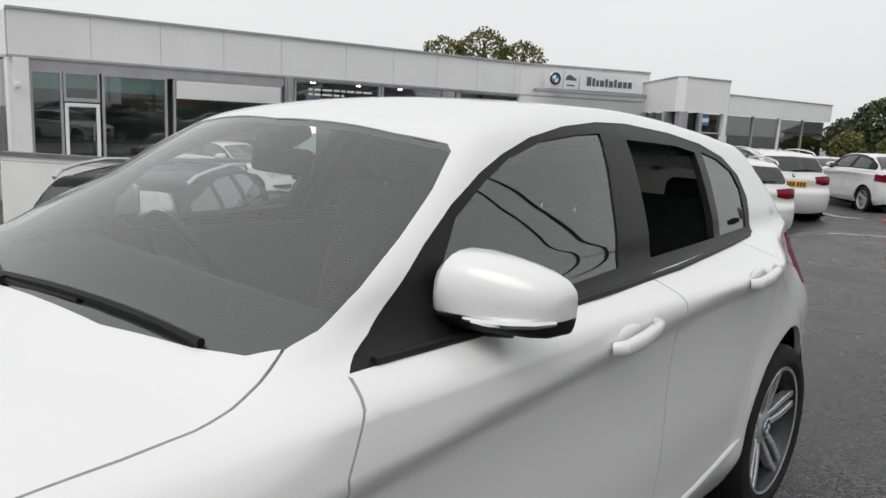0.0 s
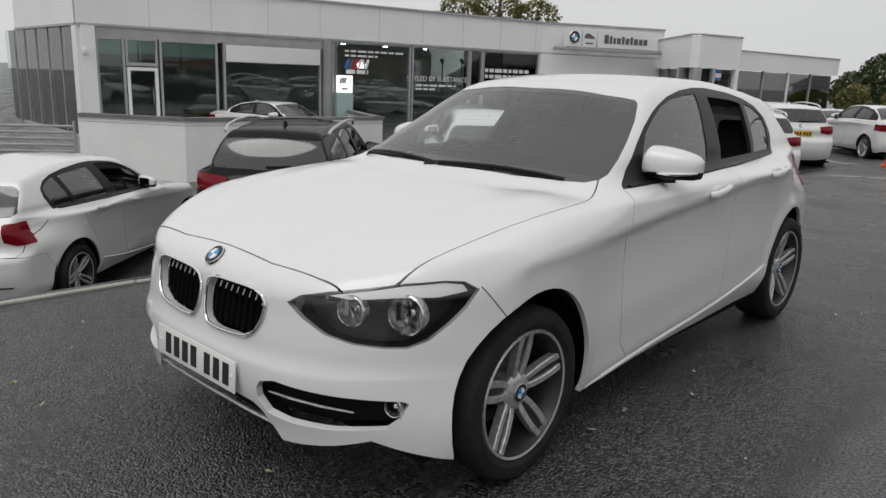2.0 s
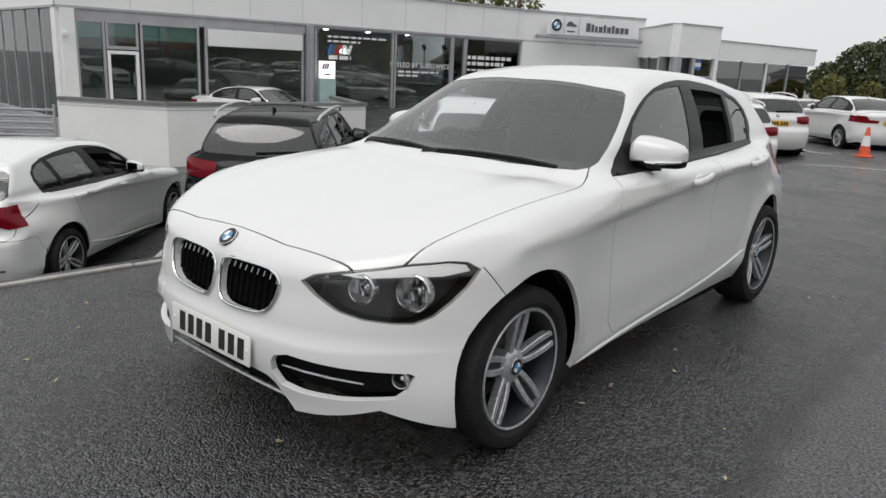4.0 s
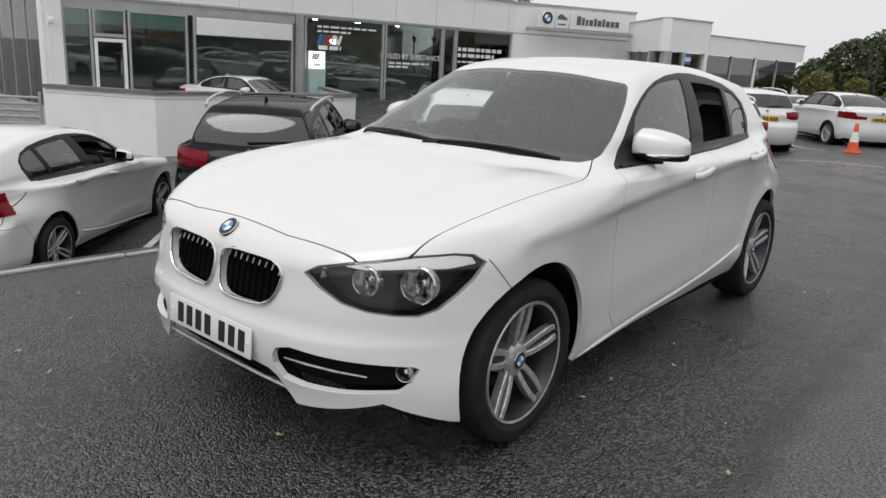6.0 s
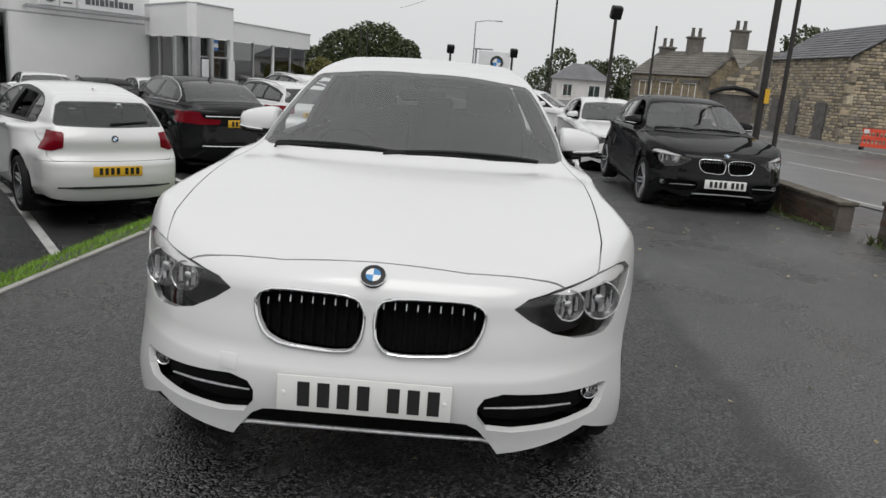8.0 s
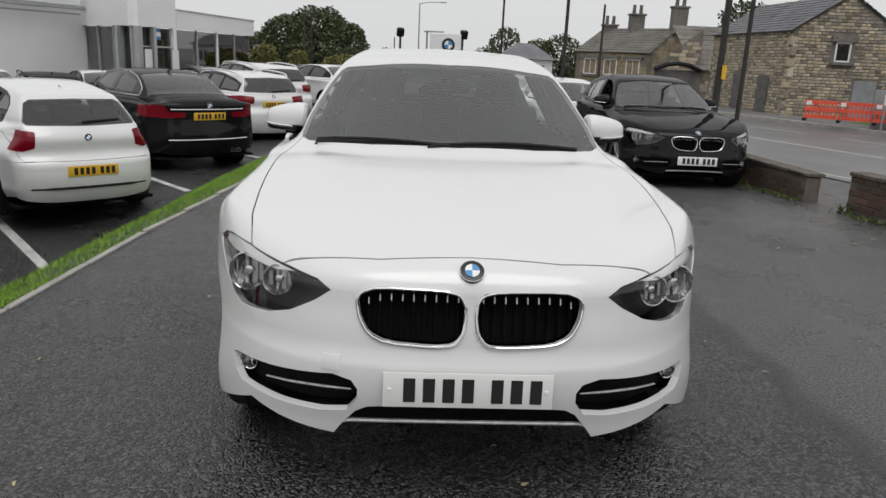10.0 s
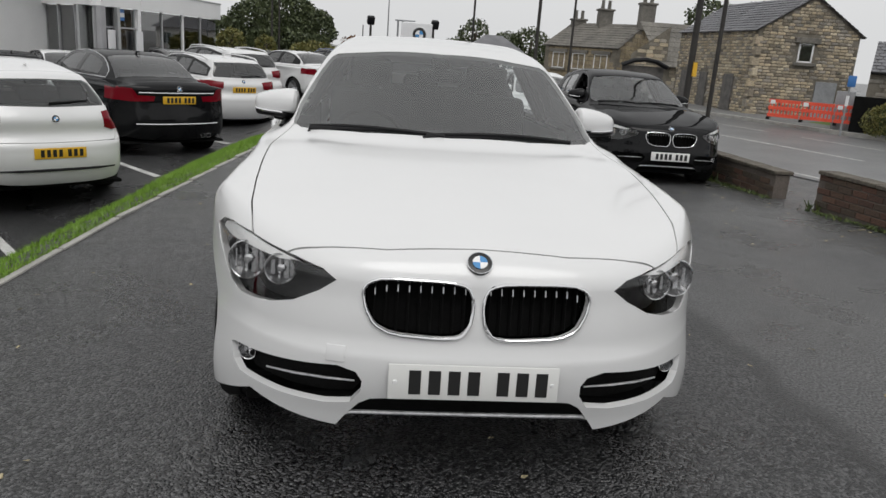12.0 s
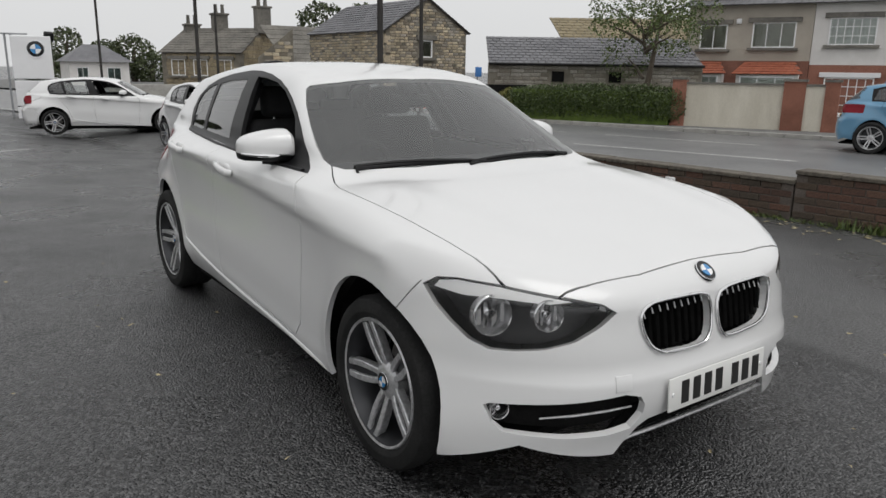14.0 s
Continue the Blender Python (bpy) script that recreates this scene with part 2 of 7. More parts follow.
leaf_litter = mottled("fallen_leaf", (0.30, 0.25, 0.14), (0.46, 0.40, 0.26), 30, 0.7)


def pieces_material(name, tones, rough=0.9, fine=45.0, relief=0.004):
    """Each brick or stone takes a tone of its own, with grain and stains."""
    m = material(name, tones[0], rough)
    info = m.node_tree.nodes.new("ShaderNodeObjectInfo")
    geo = m.node_tree.nodes.new("ShaderNodeNewGeometry")
    add = m.node_tree.nodes.new("ShaderNodeMath")
    add.operation = "ADD"
    m.node_tree.links.new(info.outputs["Random"], add.inputs[0])
    m.node_tree.links.new(geo.outputs["Random Per Island"], add.inputs[1])
    fr = m.node_tree.nodes.new("ShaderNodeMath")
    fr.operation = "FRACT"
    m.node_tree.links.new(add.outputs[0], fr.inputs[0])
    tone = ramp_node(m, fr.outputs[0], [(k / max(1, len(tones) - 1), t) for k, t in enumerate(tones)])
    g = noise_node(m, fine, 4)
    gr = ramp_node(m, g.outputs["Fac"], [(0.3, (0.65, 0.65, 0.65)), (0.7, (1.2, 1.2, 1.2))])
    b = noise_node(m, 1.1, 5)
    st = ramp_node(m, b.outputs["Fac"], [(0.36, (0.78, 0.77, 0.75)), (0.6, (1.05, 1.05, 1.05))])
    set_base(m, mix_colour(m, 1.0, mix_colour(m, 1.0, tone.outputs[0], gr.outputs[0], "MULTIPLY"), st.outputs[0], "MULTIPLY"))
    bump(m, g.outputs["Fac"], 0.6, relief)
    return m


coping_brown = mottled("weathered_coping", (0.075, 0.062, 0.05), (0.13, 0.115, 0.09), 9, 0.8, 0.004, 40)
brick_mat = pieces_material("dark_brick", [(0.075, 0.045, 0.034), (0.115, 0.060, 0.042), (0.085, 0.060, 0.042), (0.062, 0.050, 0.038), (0.13, 0.072, 0.050)])
red_brick_mat = pieces_material("red_brick", [(0.26, 0.11, 0.075), (0.33, 0.145, 0.10), (0.22, 0.10, 0.075)])
stone_mat = pieces_material("gritstone", [(0.52, 0.44, 0.32), (0.36, 0.31, 0.23), (0.62, 0.54, 0.40), (0.22, 0.19, 0.15), (0.48, 0.41, 0.29), (0.60, 0.49, 0.34), (0.24, 0.225, 0.20), (0.44, 0.40, 0.34), (0.15, 0.135, 0.11)], fine=22, relief=0.012)
brick_joint = mottled("brick_joint", (0.085, 0.07, 0.06), (0.13, 0.11, 0.095), 3, 0.95)


def leaf_material(name, a, b, c):
    m = material(name, a, 0.55)
    geo = m.node_tree.nodes.new("ShaderNodeNewGeometry")
    r = ramp_node(m, geo.outputs["Random Per Island"], [(0.0, a), (0.55, b), (1.0, c)])
    set_base(m, r.outputs[0])
    return m


leaf_dark = leaf_material("dark_foliage", (0.040, 0.054, 0.022), (0.060, 0.078, 0.030), (0.085, 0.100, 0.040))
leaf_green = leaf_material("green_foliage", (0.045, 0.075, 0.018), (0.075, 0.11, 0.025), (0.12, 0.14, 0.035))
leaf_yellow = leaf_material("yellowing_foliage", (0.08, 0.09, 0.02), (0.14, 0.14, 0.03), (0.20, 0.17, 0.05))
leaf_red = leaf_material("autumn_foliage", (0.12, 0.045, 0.025), (0.20, 0.09, 0.04), (0.16, 0.11, 0.04))
hedge_leaf = leaf_material("hedge_foliage", (0.040, 0.062, 0.020), (0.058, 0.085, 0.024), (0.085, 0.115, 0.032))
# ---- tools ----
def finish(me, mat, smooth=True):
    if mat is not None:
        me.materials.append(mat)
    if smooth:
        me.shade_smooth()
        me.set_sharp_from_angle(angle=radians(35))
    return me


def part(name, bm, mat, parent=None, label="", smooth=True):
    """Links a bmesh as one mesh object, under a thing or a part."""
    me = bpy.data.meshes.new(name)
    bm.to_mesh(me)
    bm.free()
    ob = new(name, finish(me, mat, smooth))
    if parent is not None:
        ob.parent = parent
    if label:
        tagged(ob, label)
    return ob


def raw_part(name, verts, faces, mat, parent=None, label="", smooth=False):
    me = bpy.data.meshes.new(name)
    me.from_pydata([tuple(v) for v in verts], [], faces)
    me.validate()
    ob = new(name, finish(me, mat, smooth))
    if parent is not None:
        ob.parent = parent
    if label:
        tagged(ob, label)
    return ob


def share(name, me, m, parent):
    """One more object on the mesh of alike pieces."""
    ob = new(name, me)
    ob.parent = parent
    ob.matrix_local = m
    return ob


def thing(name, m, label, category, group="", kind=""):
    ob = new(name)
    ob.empty_display_size = 0.1
    ob.matrix_world = m
    return tagged(ob, label, category, group, kind)


def add_box(bm, size, m=Matrix(), bevel=0.0, seg=2):
    made = bmesh.ops.create_cube(bm, size=1.0, matrix=m @ Matrix.Diagonal((*size, 1)))
    if bevel:
        edges = {e for v in made["verts"] for e in v.link_edges}
        bmesh.ops.bevel(bm, geom=list(edges), offset=bevel, segments=seg, affect="EDGES", profile=0.5)
    return bm


def box(size, m=Matrix(), bevel=0.0, seg=2):
    return add_box(bmesh.new(), size, m, bevel, seg)


def box_between(lo, hi, bevel=0.0, seg=2):
    lo, hi = Vector(lo), Vector(hi)
    return box(hi - lo, Matrix.Translation((lo + hi) / 2), bevel, seg)


def add_rod(bm, a, b, r0, r1=None, segments=10):
    a, b = Vector(a), Vector(b)
    m = Matrix.Translation((a + b) / 2) @ (b - a).to_track_quat("Z", "Y").to_matrix().to_4x4()
    bmesh.ops.create_cone(bm, cap_ends=True, segments=segments, radius1=r0, radius2=r0 if r1 is None else r1, depth=(b - a).length, matrix=m)
    return bm


def rod(a, b, r0, r1=None, segments=10):
    return add_rod(bmesh.new(), a, b, r0, r1, segments)


def add_tube(bm, points, r, segments=8, closed=False):
    """A round bar along points; r is one radius or one for each point."""
    pts = [Vector(p) for p in points]
    n = len(pts)
    rs = [r] * n if isinstance(r, (int, float)) else r
    rings, side = [], None
    for i, p in enumerate(pts):
        d = (pts[(i + 1) % n] - pts[i - 1]) if closed else (pts[min(i + 1, n - 1)] - pts[max(i - 1, 0)])
        d.normalize()
        if side is None:
            side = d.orthogonal().normalized()
        side = (side - d * side.dot(d)).normalized()
        up = d.cross(side)
        rings.append([bm.verts.new(p + rs[i] * (math.cos(a) * side + math.sin(a) * up)) for a in (2 * math.pi * k / segments for k in range(segments))])
    for i in range(n if closed else n - 1):
        a, b = rings[i], rings[(i + 1) % n]
        for k in range(segments):
            bm.faces.new((a[k], a[(k + 1) % segments], b[(k + 1) % segments], b[k]))
    if not closed:
        bm.faces.new(rings[0][::-1])
        bm.faces.new(rings[-1])
    return bm


def tube(points, r, segments=8, closed=False):
    return add_tube(bmesh.new(), points, r, segments, closed)


def lathe(profile, m=Matrix(), segments=40, closed=False):
    """Turns (radius, height) round the z axis of m."""
    bm = bmesh.new()
    rings = []
    for r, h in profile:
        if r < 1e-6:
            rings.append([bm.verts.new(m @ Vector((0, 0, h)))])
        else:
            rings.append([bm.verts.new(m @ Vector((r * math.cos(2 * math.pi * k / segments), r * math.sin(2 * math.pi * k / segments), h))) for k in range(segments)])
    pairs = list(zip(rings, rings[1:])) + ([(rings[-1], rings[0])] if closed else [])
    for a, b in pairs:
        for k in range(segments):
            q = [a[k % len(a)], a[(k + 1) % len(a)], b[(k + 1) % len(b)], b[k % len(b)]]
            q = list(dict.fromkeys(q))
            if len(q) > 2:
                bm.faces.new(q)
    bmesh.ops.recalc_face_normals(bm, faces=bm.faces)
    return bm


def prism(outline, depth, m=Matrix(), bevel=0.0):
    """An outline in the x-z plane of m, made thick along its y axis."""
    bm = bmesh.new()
    face = bm.faces.new([bm.verts.new((x, 0, z)) for x, z in outline])
    made = bmesh.ops.extrude_face_region(bm, geom=[face])
    bmesh.ops.translate(bm, vec=(0, depth, 0), verts=[v for v in made["geom"] if isinstance(v, bmesh.types.BMVert)])
    bmesh.ops.recalc_face_normals(bm, faces=bm.faces)
    if bevel:
        bmesh.ops.bevel(bm, geom=bm.edges[:], offset=bevel, segments=1, affect="EDGES")
    bm.transform(m)
    return bm
# ---- shape of the compact hatchback: nose towards -y, metres, ground at z = 0 ----
def curve_through(points):
    """A smooth function through the points (a, b), with level ends beyond them."""
    a = np.array([p[0] for p in points], float)
    b = np.array([p[1] for p in points], float)
    d = np.diff(b) / np.diff(a)
    m = np.r_[d[0], (d[1:] * np.diff(a)[:-1] + d[:-1] * np.diff(a)[1:]) / (a[2:] - a[:-2]), d[-1]]

    def value(q):
        q = np.clip(np.asarray(q, float), a[0], a[-1])
        i = np.clip(np.searchsorted(a, q, side="right") - 1, 0, len(a) - 2)
        h = a[i + 1] - a[i]
        s = (q - a[i]) / h
        return ((1 + 2 * s) * (1 - s) ** 2 * b[i] + s * (1 - s) ** 2 * h * m[i]
                + s * s * (3 - 2 * s) * b[i + 1] + s * s * (s - 1) * h * m[i + 1])
    return value


def smooth_max(a, b, k):
    h = np.maximum(k - np.abs(a - b), 0) / k
    return np.maximum(a, b) + h * h * k / 4


def ramp(q, lo, hi):
    s = np.clip((np.asarray(q, float) - lo) / (hi - lo), 0, 1)
    return s * s * (3 - 2 * s)


class HatchShape:
    top = curve_through([(-2.250, 0.733), (-2.116, 0.773), (-2.012, 0.812), (-1.871, 0.848), (-1.500, 0.916), (-1.200, 0.957), (-1.060, 0.975), (-0.970, 0.995), (-0.925, 1.012), (-0.800, 1.083), (-0.600, 1.197), (-0.400, 1.309), (-0.334, 1.343), (-0.285, 1.366), (-0.200, 1.391), (-0.080, 1.412),
                         (0.10, 1.432), (0.40, 1.446), (0.80, 1.438), (1.20, 1.402), (1.50, 1.360), (1.64, 1.330), (1.72, 1.255), (1.98, 1.03), (2.08, 0.92), (2.16, 0.79)])
    nose = curve_through([(0.141, -2.078), (0.188, -2.121), (0.282, -2.149), (0.395, -2.176), (0.461, -2.178), (0.489, -2.174), (0.512, -2.165), (0.583, -2.153), (0.658, -2.139),
        (0.752, -2.123), (0.846, -2.059), (1.034, -1.871), (1.410, -1.305)])
    tail = curve_through([(0.149, 2.004), (0.248, 2.072), (0.398, 2.129), (0.547, 2.140), (0.656, 2.117), (0.696, 2.078), (0.895, 2.060), (0.994, 2.026), (1.093, 2.004),
        (1.491, 1.970)])
    low = curve_through([(0.02, -0.075), (0.08, -0.05), (0.14, -0.030), (0.24, -0.026), (0.36, -0.022), (0.5, -0.019), (0.62, -0.013), (0.70, -0.006), (0.745, 0.0), (0.775, -0.006), (0.83, -0.020), (0.9, -0.036), (1.05, -0.07), (1.5, -0.2)])
    plan = curve_through([(-2.3, 0.875), (-2.0, 0.90), (-1.75, 0.907), (-1.4, 0.900), (-1.0, 0.878), (-0.5, 0.864), (0.4, 0.868), (0.9, 0.870), (1.2, 0.862), (1.4, 0.842), (1.6, 0.812), (1.8, 0.772), (2.0, 0.725), (2.2, 0.67)])
    glass = curve_through([(0.9, 0.835), (0.95, 0.805), (0.98, 0.772), (1.02, 0.734), (1.1, 0.702), (1.2, 0.655), (1.3, 0.598), (1.36, 0.555), (1.42, 0.49), (1.6, 0.33)])
    taper = curve_through([(-1.6, 0.075), (-1.2, 0.055), (-0.8, 0.020), (-0.4, 0.004), (0.0, 0.0), (0.4, 0.010), (0.8, 0.042), (1.1, 0.072), (1.4, 0.095), (1.7, 0.115), (2.0, 0.16)])
    belt = curve_through([(-1.2, 0.972), (-0.7, 0.982), (0.0, 0.996), (1.0, 1.003), (1.5, 1.010), (2.0, 1.000)])
    hood = curve_through([(-2.250, 0.733), (-2.116, 0.773), (-2.012, 0.812), (-1.871, 0.848), (-1.500, 0.916), (-1.200, 0.957), (-1.060, 0.974), (-0.90, 0.986), (-0.6, 0.99), (0.0, 0.97)])
    hood_crown = curve_through([(-2.2, 0.10), (-2.0, 0.085), (-1.85, 0.058), (-1.75, 0.044), (-1.6, 0.036), (-1.3, 0.036), (-1.15, 0.043), (-1.0, 0.052), (-0.8, 0.055), (0.0, 0.055)])
    drawn_in = 0.14
    axle_front, axle_rear, axle_z = -1.40, 1.29, 0.317

    @classmethod
    def value(cls, p):
        """Negative inside the body, positive outside; p is an array of points with x >= 0."""
        x, y, z = p[..., 0], p[..., 1], p[..., 2]
        crease = 0.158 + 0.07 * np.clip(y, -1.2, 0.6)
        lower = cls.plan(y) + cls.low(z - crease)
        flare = 0.0
        for ya in (cls.axle_front, cls.axle_rear):
            r = np.hypot(y - ya, z - cls.axle_z)
            flare = flare + 0.012 * np.exp(-((r - 0.385) / 0.06) ** 2) * ramp(z, 0.2, 0.35)
        # hollow below the crease on the doors
        zc = 0.745 + crease - z
        hollow = 0.017 * ramp(y, -1.15, -0.7) * (1 - ramp(y, 0.8, 1.3)) * ramp(zc, 0.0, 0.06) * (1 - ramp(zc, 0.10, 0.44))
        # the shoulder draws in towards the tail lamps
        shoulder = cls.drawn_in * ramp(y, 0.95, 1.75) * ramp(z, 0.66, 0.98) ** 1.2
        lower = lower + flare - hollow - shoulder
        upper = cls.glass(z) - cls.taper(y)
        b = cls.belt(y)
        w = ramp(z, b - 0.05, b + 0.015)
        side = x - (lower * (1 - w) + np.minimum(upper, lower) * w)
        shift = 0.38 * x * x * (1 - ramp(y, -0.15, 0.5)) - 0.16 * x * x * ramp(y, 0.9, 1.7)
        yy = y - shift
        roof, rise = ramp(yy, -0.6, 0.1), ramp(yy, -0.95, -0.5)
        # the windscreen and roof rise out of the bonnet
        above = np.where(yy > -0.925, cls.top(np.maximum(yy, -0.925)), 1.012 + 0.57 * (yy + 0.925))
        above = above - (-0.03 * (1 - rise) + 0.04 * rise * (1 - roof) + 0.085 * roof) * x * x
        ridge = 0.006 * np.exp(-((x - 0.60 + 0.10 * (-y - 1.0)) / 0.11) ** 2) * (1 - ramp(y, -1.05, -0.85)) * ramp(y, -2.1, -1.7)
        bonnet = cls.hood(np.minimum(y, 0.0)) - cls.hood_crown(np.minimum(y, 0.0)) * x * x + ridge
        over = (z - smooth_max(above, bonnet, 0.06)) * 0.85
        front = cls.nose(z) + (0.64 + 0.16 * ramp(z, 0.25, 0.5)) * x ** 4 + 0.03 * x * x - y
        back = y - (cls.tail(z) - 0.5 * x ** 4 - 0.06 * x * x)
        v = smooth_max(side, over, 0.035 + 0.055 * (1 - ramp(y, -1.2, -0.6)))
        v = smooth_max(v, front, 0.055)
        v = smooth_max(v, back, 0.06)
        sill = 0.165 + 0.03 * ramp(y, 1.7, 2.1) + 0.040 * ramp(-y, 1.55, 2.05)
        return smooth_max(v, sill - z, 0.03)

    @classmethod
    def land(cls, p, way, far=1.2, steps=44):
        """Where rays from points p along unit vectors way first meet the surface, by halving."""
        lo, hi = np.zeros(p.shape[:-1]), np.full(p.shape[:-1], far)
        for _ in range(steps):
            mid = (lo + hi) / 2
            out = cls.value(p + mid[..., None] * way) > 0
            lo, hi = np.where(out, mid, lo), np.where(out, hi, mid)
        return p + hi[..., None] * way

    @classmethod
    def normal(cls, p):
        e = 0.004
        g = np.stack([cls.value(p + e * d) - cls.value(p - e * d) for d in np.eye(3)], -1)
        g[..., 0] = np.where(np.abs(p[..., 0]) < 1e-4, 0, g[..., 0])
        return g / np.maximum(np.linalg.norm(g, axis=-1, keepdims=True), 1e-9)
# ---- cutting a car's skin into panels ----
def inside(points, outline):
    """Which of the points (n, 2) lie inside the outline."""
    x, y = points[:, 0], points[:, 1]
    hit = np.zeros(len(points), bool)
    for (ax, ay), (bx, by) in zip(outline, np.roll(outline, -1, 0)):
        cross = (ay > y) != (by > y)
        with np.errstate(divide="ignore", invalid="ignore"):
            hit ^= cross & (x < (bx - ax) * (y - ay) / (by - ay) + ax)
    return hit


def ribbon(points, width, closed=False):
    """The outline of a thin strip along points."""
    p = np.array(points, float)
    d = np.gradient(p, axis=0)
    if closed:
        d = np.roll(p, -1, 0) - np.roll(p, 1, 0)
    n = np.stack([-d[:, 1], d[:, 0]], 1) / np.maximum(np.linalg.norm(d, axis=1, keepdims=True), 1e-9) * width / 2
    return [tuple(q) for q in np.r_[p + n, (p - n)[::-1]]]


def rounded(points, rounds=2):
    """An outline with its corners cut round."""
    p = np.array(points, float)
    for _ in range(rounds):
        q = np.roll(p, -1, 0)
        p = np.stack([p * 0.8 + q * 0.2, p * 0.2 + q * 0.8], 1).reshape(-1, 2)
    return [tuple(r) for r in p]


SIDE = ((0, 1, 0), (0, 0, 1))
TOP = ((1, 0, 0), (0, 1, 0))
FRONT = ((1, 0, 0), (0, 0, 1))
SLANT = ((0.8, 0.6, 0), (0, 0, 1))
FLANK = lambda c, n: (c[:, 0] > 0.4) & (n[:, 0] > 0.1)
ABOVE = lambda c, n: n[:, 2] > 0.12
UPPER = lambda c, n: (n[:, 2] > 0.12) & (c[:, 2] > 0.68)
AHEAD = lambda c, n: (c[:, 1] < -1.3) & (n[:, 1] < -0.12)
BEHIND = lambda c, n: (c[:, 1] > 1.2) & (n[:, 1] > 0.12)
CORNER = lambda c, n: (c[:, 1] < -1.4) & (c[:, 0] > 0.3) & (n @ np.array([0.6, -0.8, 0]) > 0.15)
ARCH, GAP = 90, 91


class Skin:
    """Half a car's skin (x >= 0) as faces with a panel's number on each."""

    def __init__(self, shape, step, lo=(0, -2.42, 0.10), hi=(1.05, 2.3, 1.6), core_lo=(0, -1.5, 0.5), core_hi=(0.3, 1.4, 0.72)):
        self.shape = shape
        lo, hi, core_lo, core_hi = (np.array(v, float) for v in (lo, hi, core_lo, core_hi))
        n = np.ceil((hi - lo) / step).astype(int)
        ax = [np.linspace(lo[i], hi[i], n[i] + 1) for i in range(3)]
        index, points, quads = {}, [], []

        def vert(key):
            if key not in index:
                index[key] = len(points)
                points.append([ax[i][key[i]] for i in range(3)])
            return index[key]
        for fixed, end in ((0, 1), (1, 0), (1, 1), (2, 1)):
            a, b = [i for i in range(3) if i != fixed]
            for i in range(n[a]):
                for j in range(n[b]):
                    q = []
                    for da, db in ((0, 0), (1, 0), (1, 1), (0, 1)):
                        key = [0, 0, 0]
                        key[fixed], key[a], key[b] = end * n[fixed], i + da, j + db
                        q.append(vert(tuple(key)))
                    quads.append(q if (fixed == 1) == (end == 0) else q[::-1])
        q = np.array(points)
        d = np.clip(q, core_lo, core_hi) - q
        far = np.linalg.norm(d, axis=1)
        w = d / far[:, None]
        lo_t, hi_t = np.zeros(len(q)), far.copy()
        for _ in range(34):
            mid = (lo_t + hi_t) / 2
            out = shape.value(q + mid[:, None] * w) > 0
            lo_t, hi_t = np.where(out, mid, lo_t), np.where(out, hi_t, mid)
        v = q + hi_t[:, None] * w
        self.bm = bmesh.new()
        vs = [self.bm.verts.new(p) for p in v]
        self.code = self.bm.faces.layers.int.new("panel")
        for f in quads:
            self.bm.faces.new([vs[i] for i in f])
        self.bm.normal_update()
        # all faces look outward
        flip = [f for f in self.bm.faces if f.normal.dot(f.calc_center_median() - Vector(np.clip(f.calc_center_median(), core_lo, core_hi))) < 0]
        bmesh.ops.reverse_faces(self.bm, faces=flip)

    def cut(self, outline, plane, where, code, only=None):
        """Cuts the outline, seen along the plane's normal, into the skin, and gives the faces inside it the number."""
        u, v = np.array(plane[0], float), np.array(plane[1], float)
        along_n = Vector(np.cross(u, v))
        o = np.array(outline, float)
        lo, hi = o.min(0) - 1e-4, o.max(0) + 1e-4
        faces = list(self.bm.faces)
        c = np.array([f.calc_center_median() for f in faces])
        nrm = np.array([f.normal for f in faces])
        ok = where(c, nrm)
        if only is not None:
            ok &= np.isin([f[self.code] for f in faces], only)
        s = np.stack([c @ u, c @ v], 1)
        ok &= (s > lo - 0.1).all(1) & (s < hi + 0.1).all(1)
        live = {faces[i] for i in np.flatnonzero(ok)}
        for a, b in zip(o, np.roll(o, -1, 0)):
            if np.hypot(*(b - a)) < 1e-6:
                continue
            slo, shi = np.minimum(a, b) - 1e-5, np.maximum(a, b) + 1e-5
            near = []
            for f in live:
                q = np.array([(x.co.dot(u), x.co.dot(v)) for x in f.verts])
                if (q.max(0) >= slo).all() and (q.min(0) <= shi).all():
                    near.append(f)
            if not near:
                continue
            d3 = Vector(u * (b - a)[0] + v * (b - a)[1])
            no = d3.cross(along_n).normalized()
            co = Vector(u * a[0] + v * a[1])
            geom = list({e for f in near for e in f.edges}) + list({x for f in near for x in f.verts}) + near
            made = bmesh.ops.bisect_plane(self.bm, geom=geom, dist=1e-6, plane_co=co, plane_no=no)
            live |= {g for g in made["geom"] if isinstance(g, bmesh.types.BMFace)}
            live = {f for f in live if f.is_valid}
        live = list(live)
        if not live:
            return
        c = np.array([f.calc_center_median() for f in live])
        for i in np.flatnonzero(inside(np.stack([c @ u, c @ v], 1), o)):
            live[i][self.code] = code

    def panel(self, codes, name, mat, parent, side=0, depth=0.018, sink=0.0, label=""):
        """The faces with these numbers as one panel with turned-in edges; side +1, -1, or 0 for both halves in one."""
        faces = [f for f in self.bm.faces if f[self.code] in codes]
        if not faces:
            return None
        ids, verts = {}, []
        polys = []
        for f in faces:
            q = []
            for v in f.verts:
                if v not in ids:
                    ids[v] = len(verts)
                    verts.append(v.co[:])
                q.append(ids[v])
            polys.append(q)
        verts = np.array(verts)
        nrm = self.shape.normal(verts)
        verts = verts - nrm * sink
        rim = {}
        for q in polys:
            for a, b in zip(q, q[1:] + q[:1]):
                if (b, a) in rim:
                    del rim[(b, a)]
                else:
                    rim[(a, b)] = True
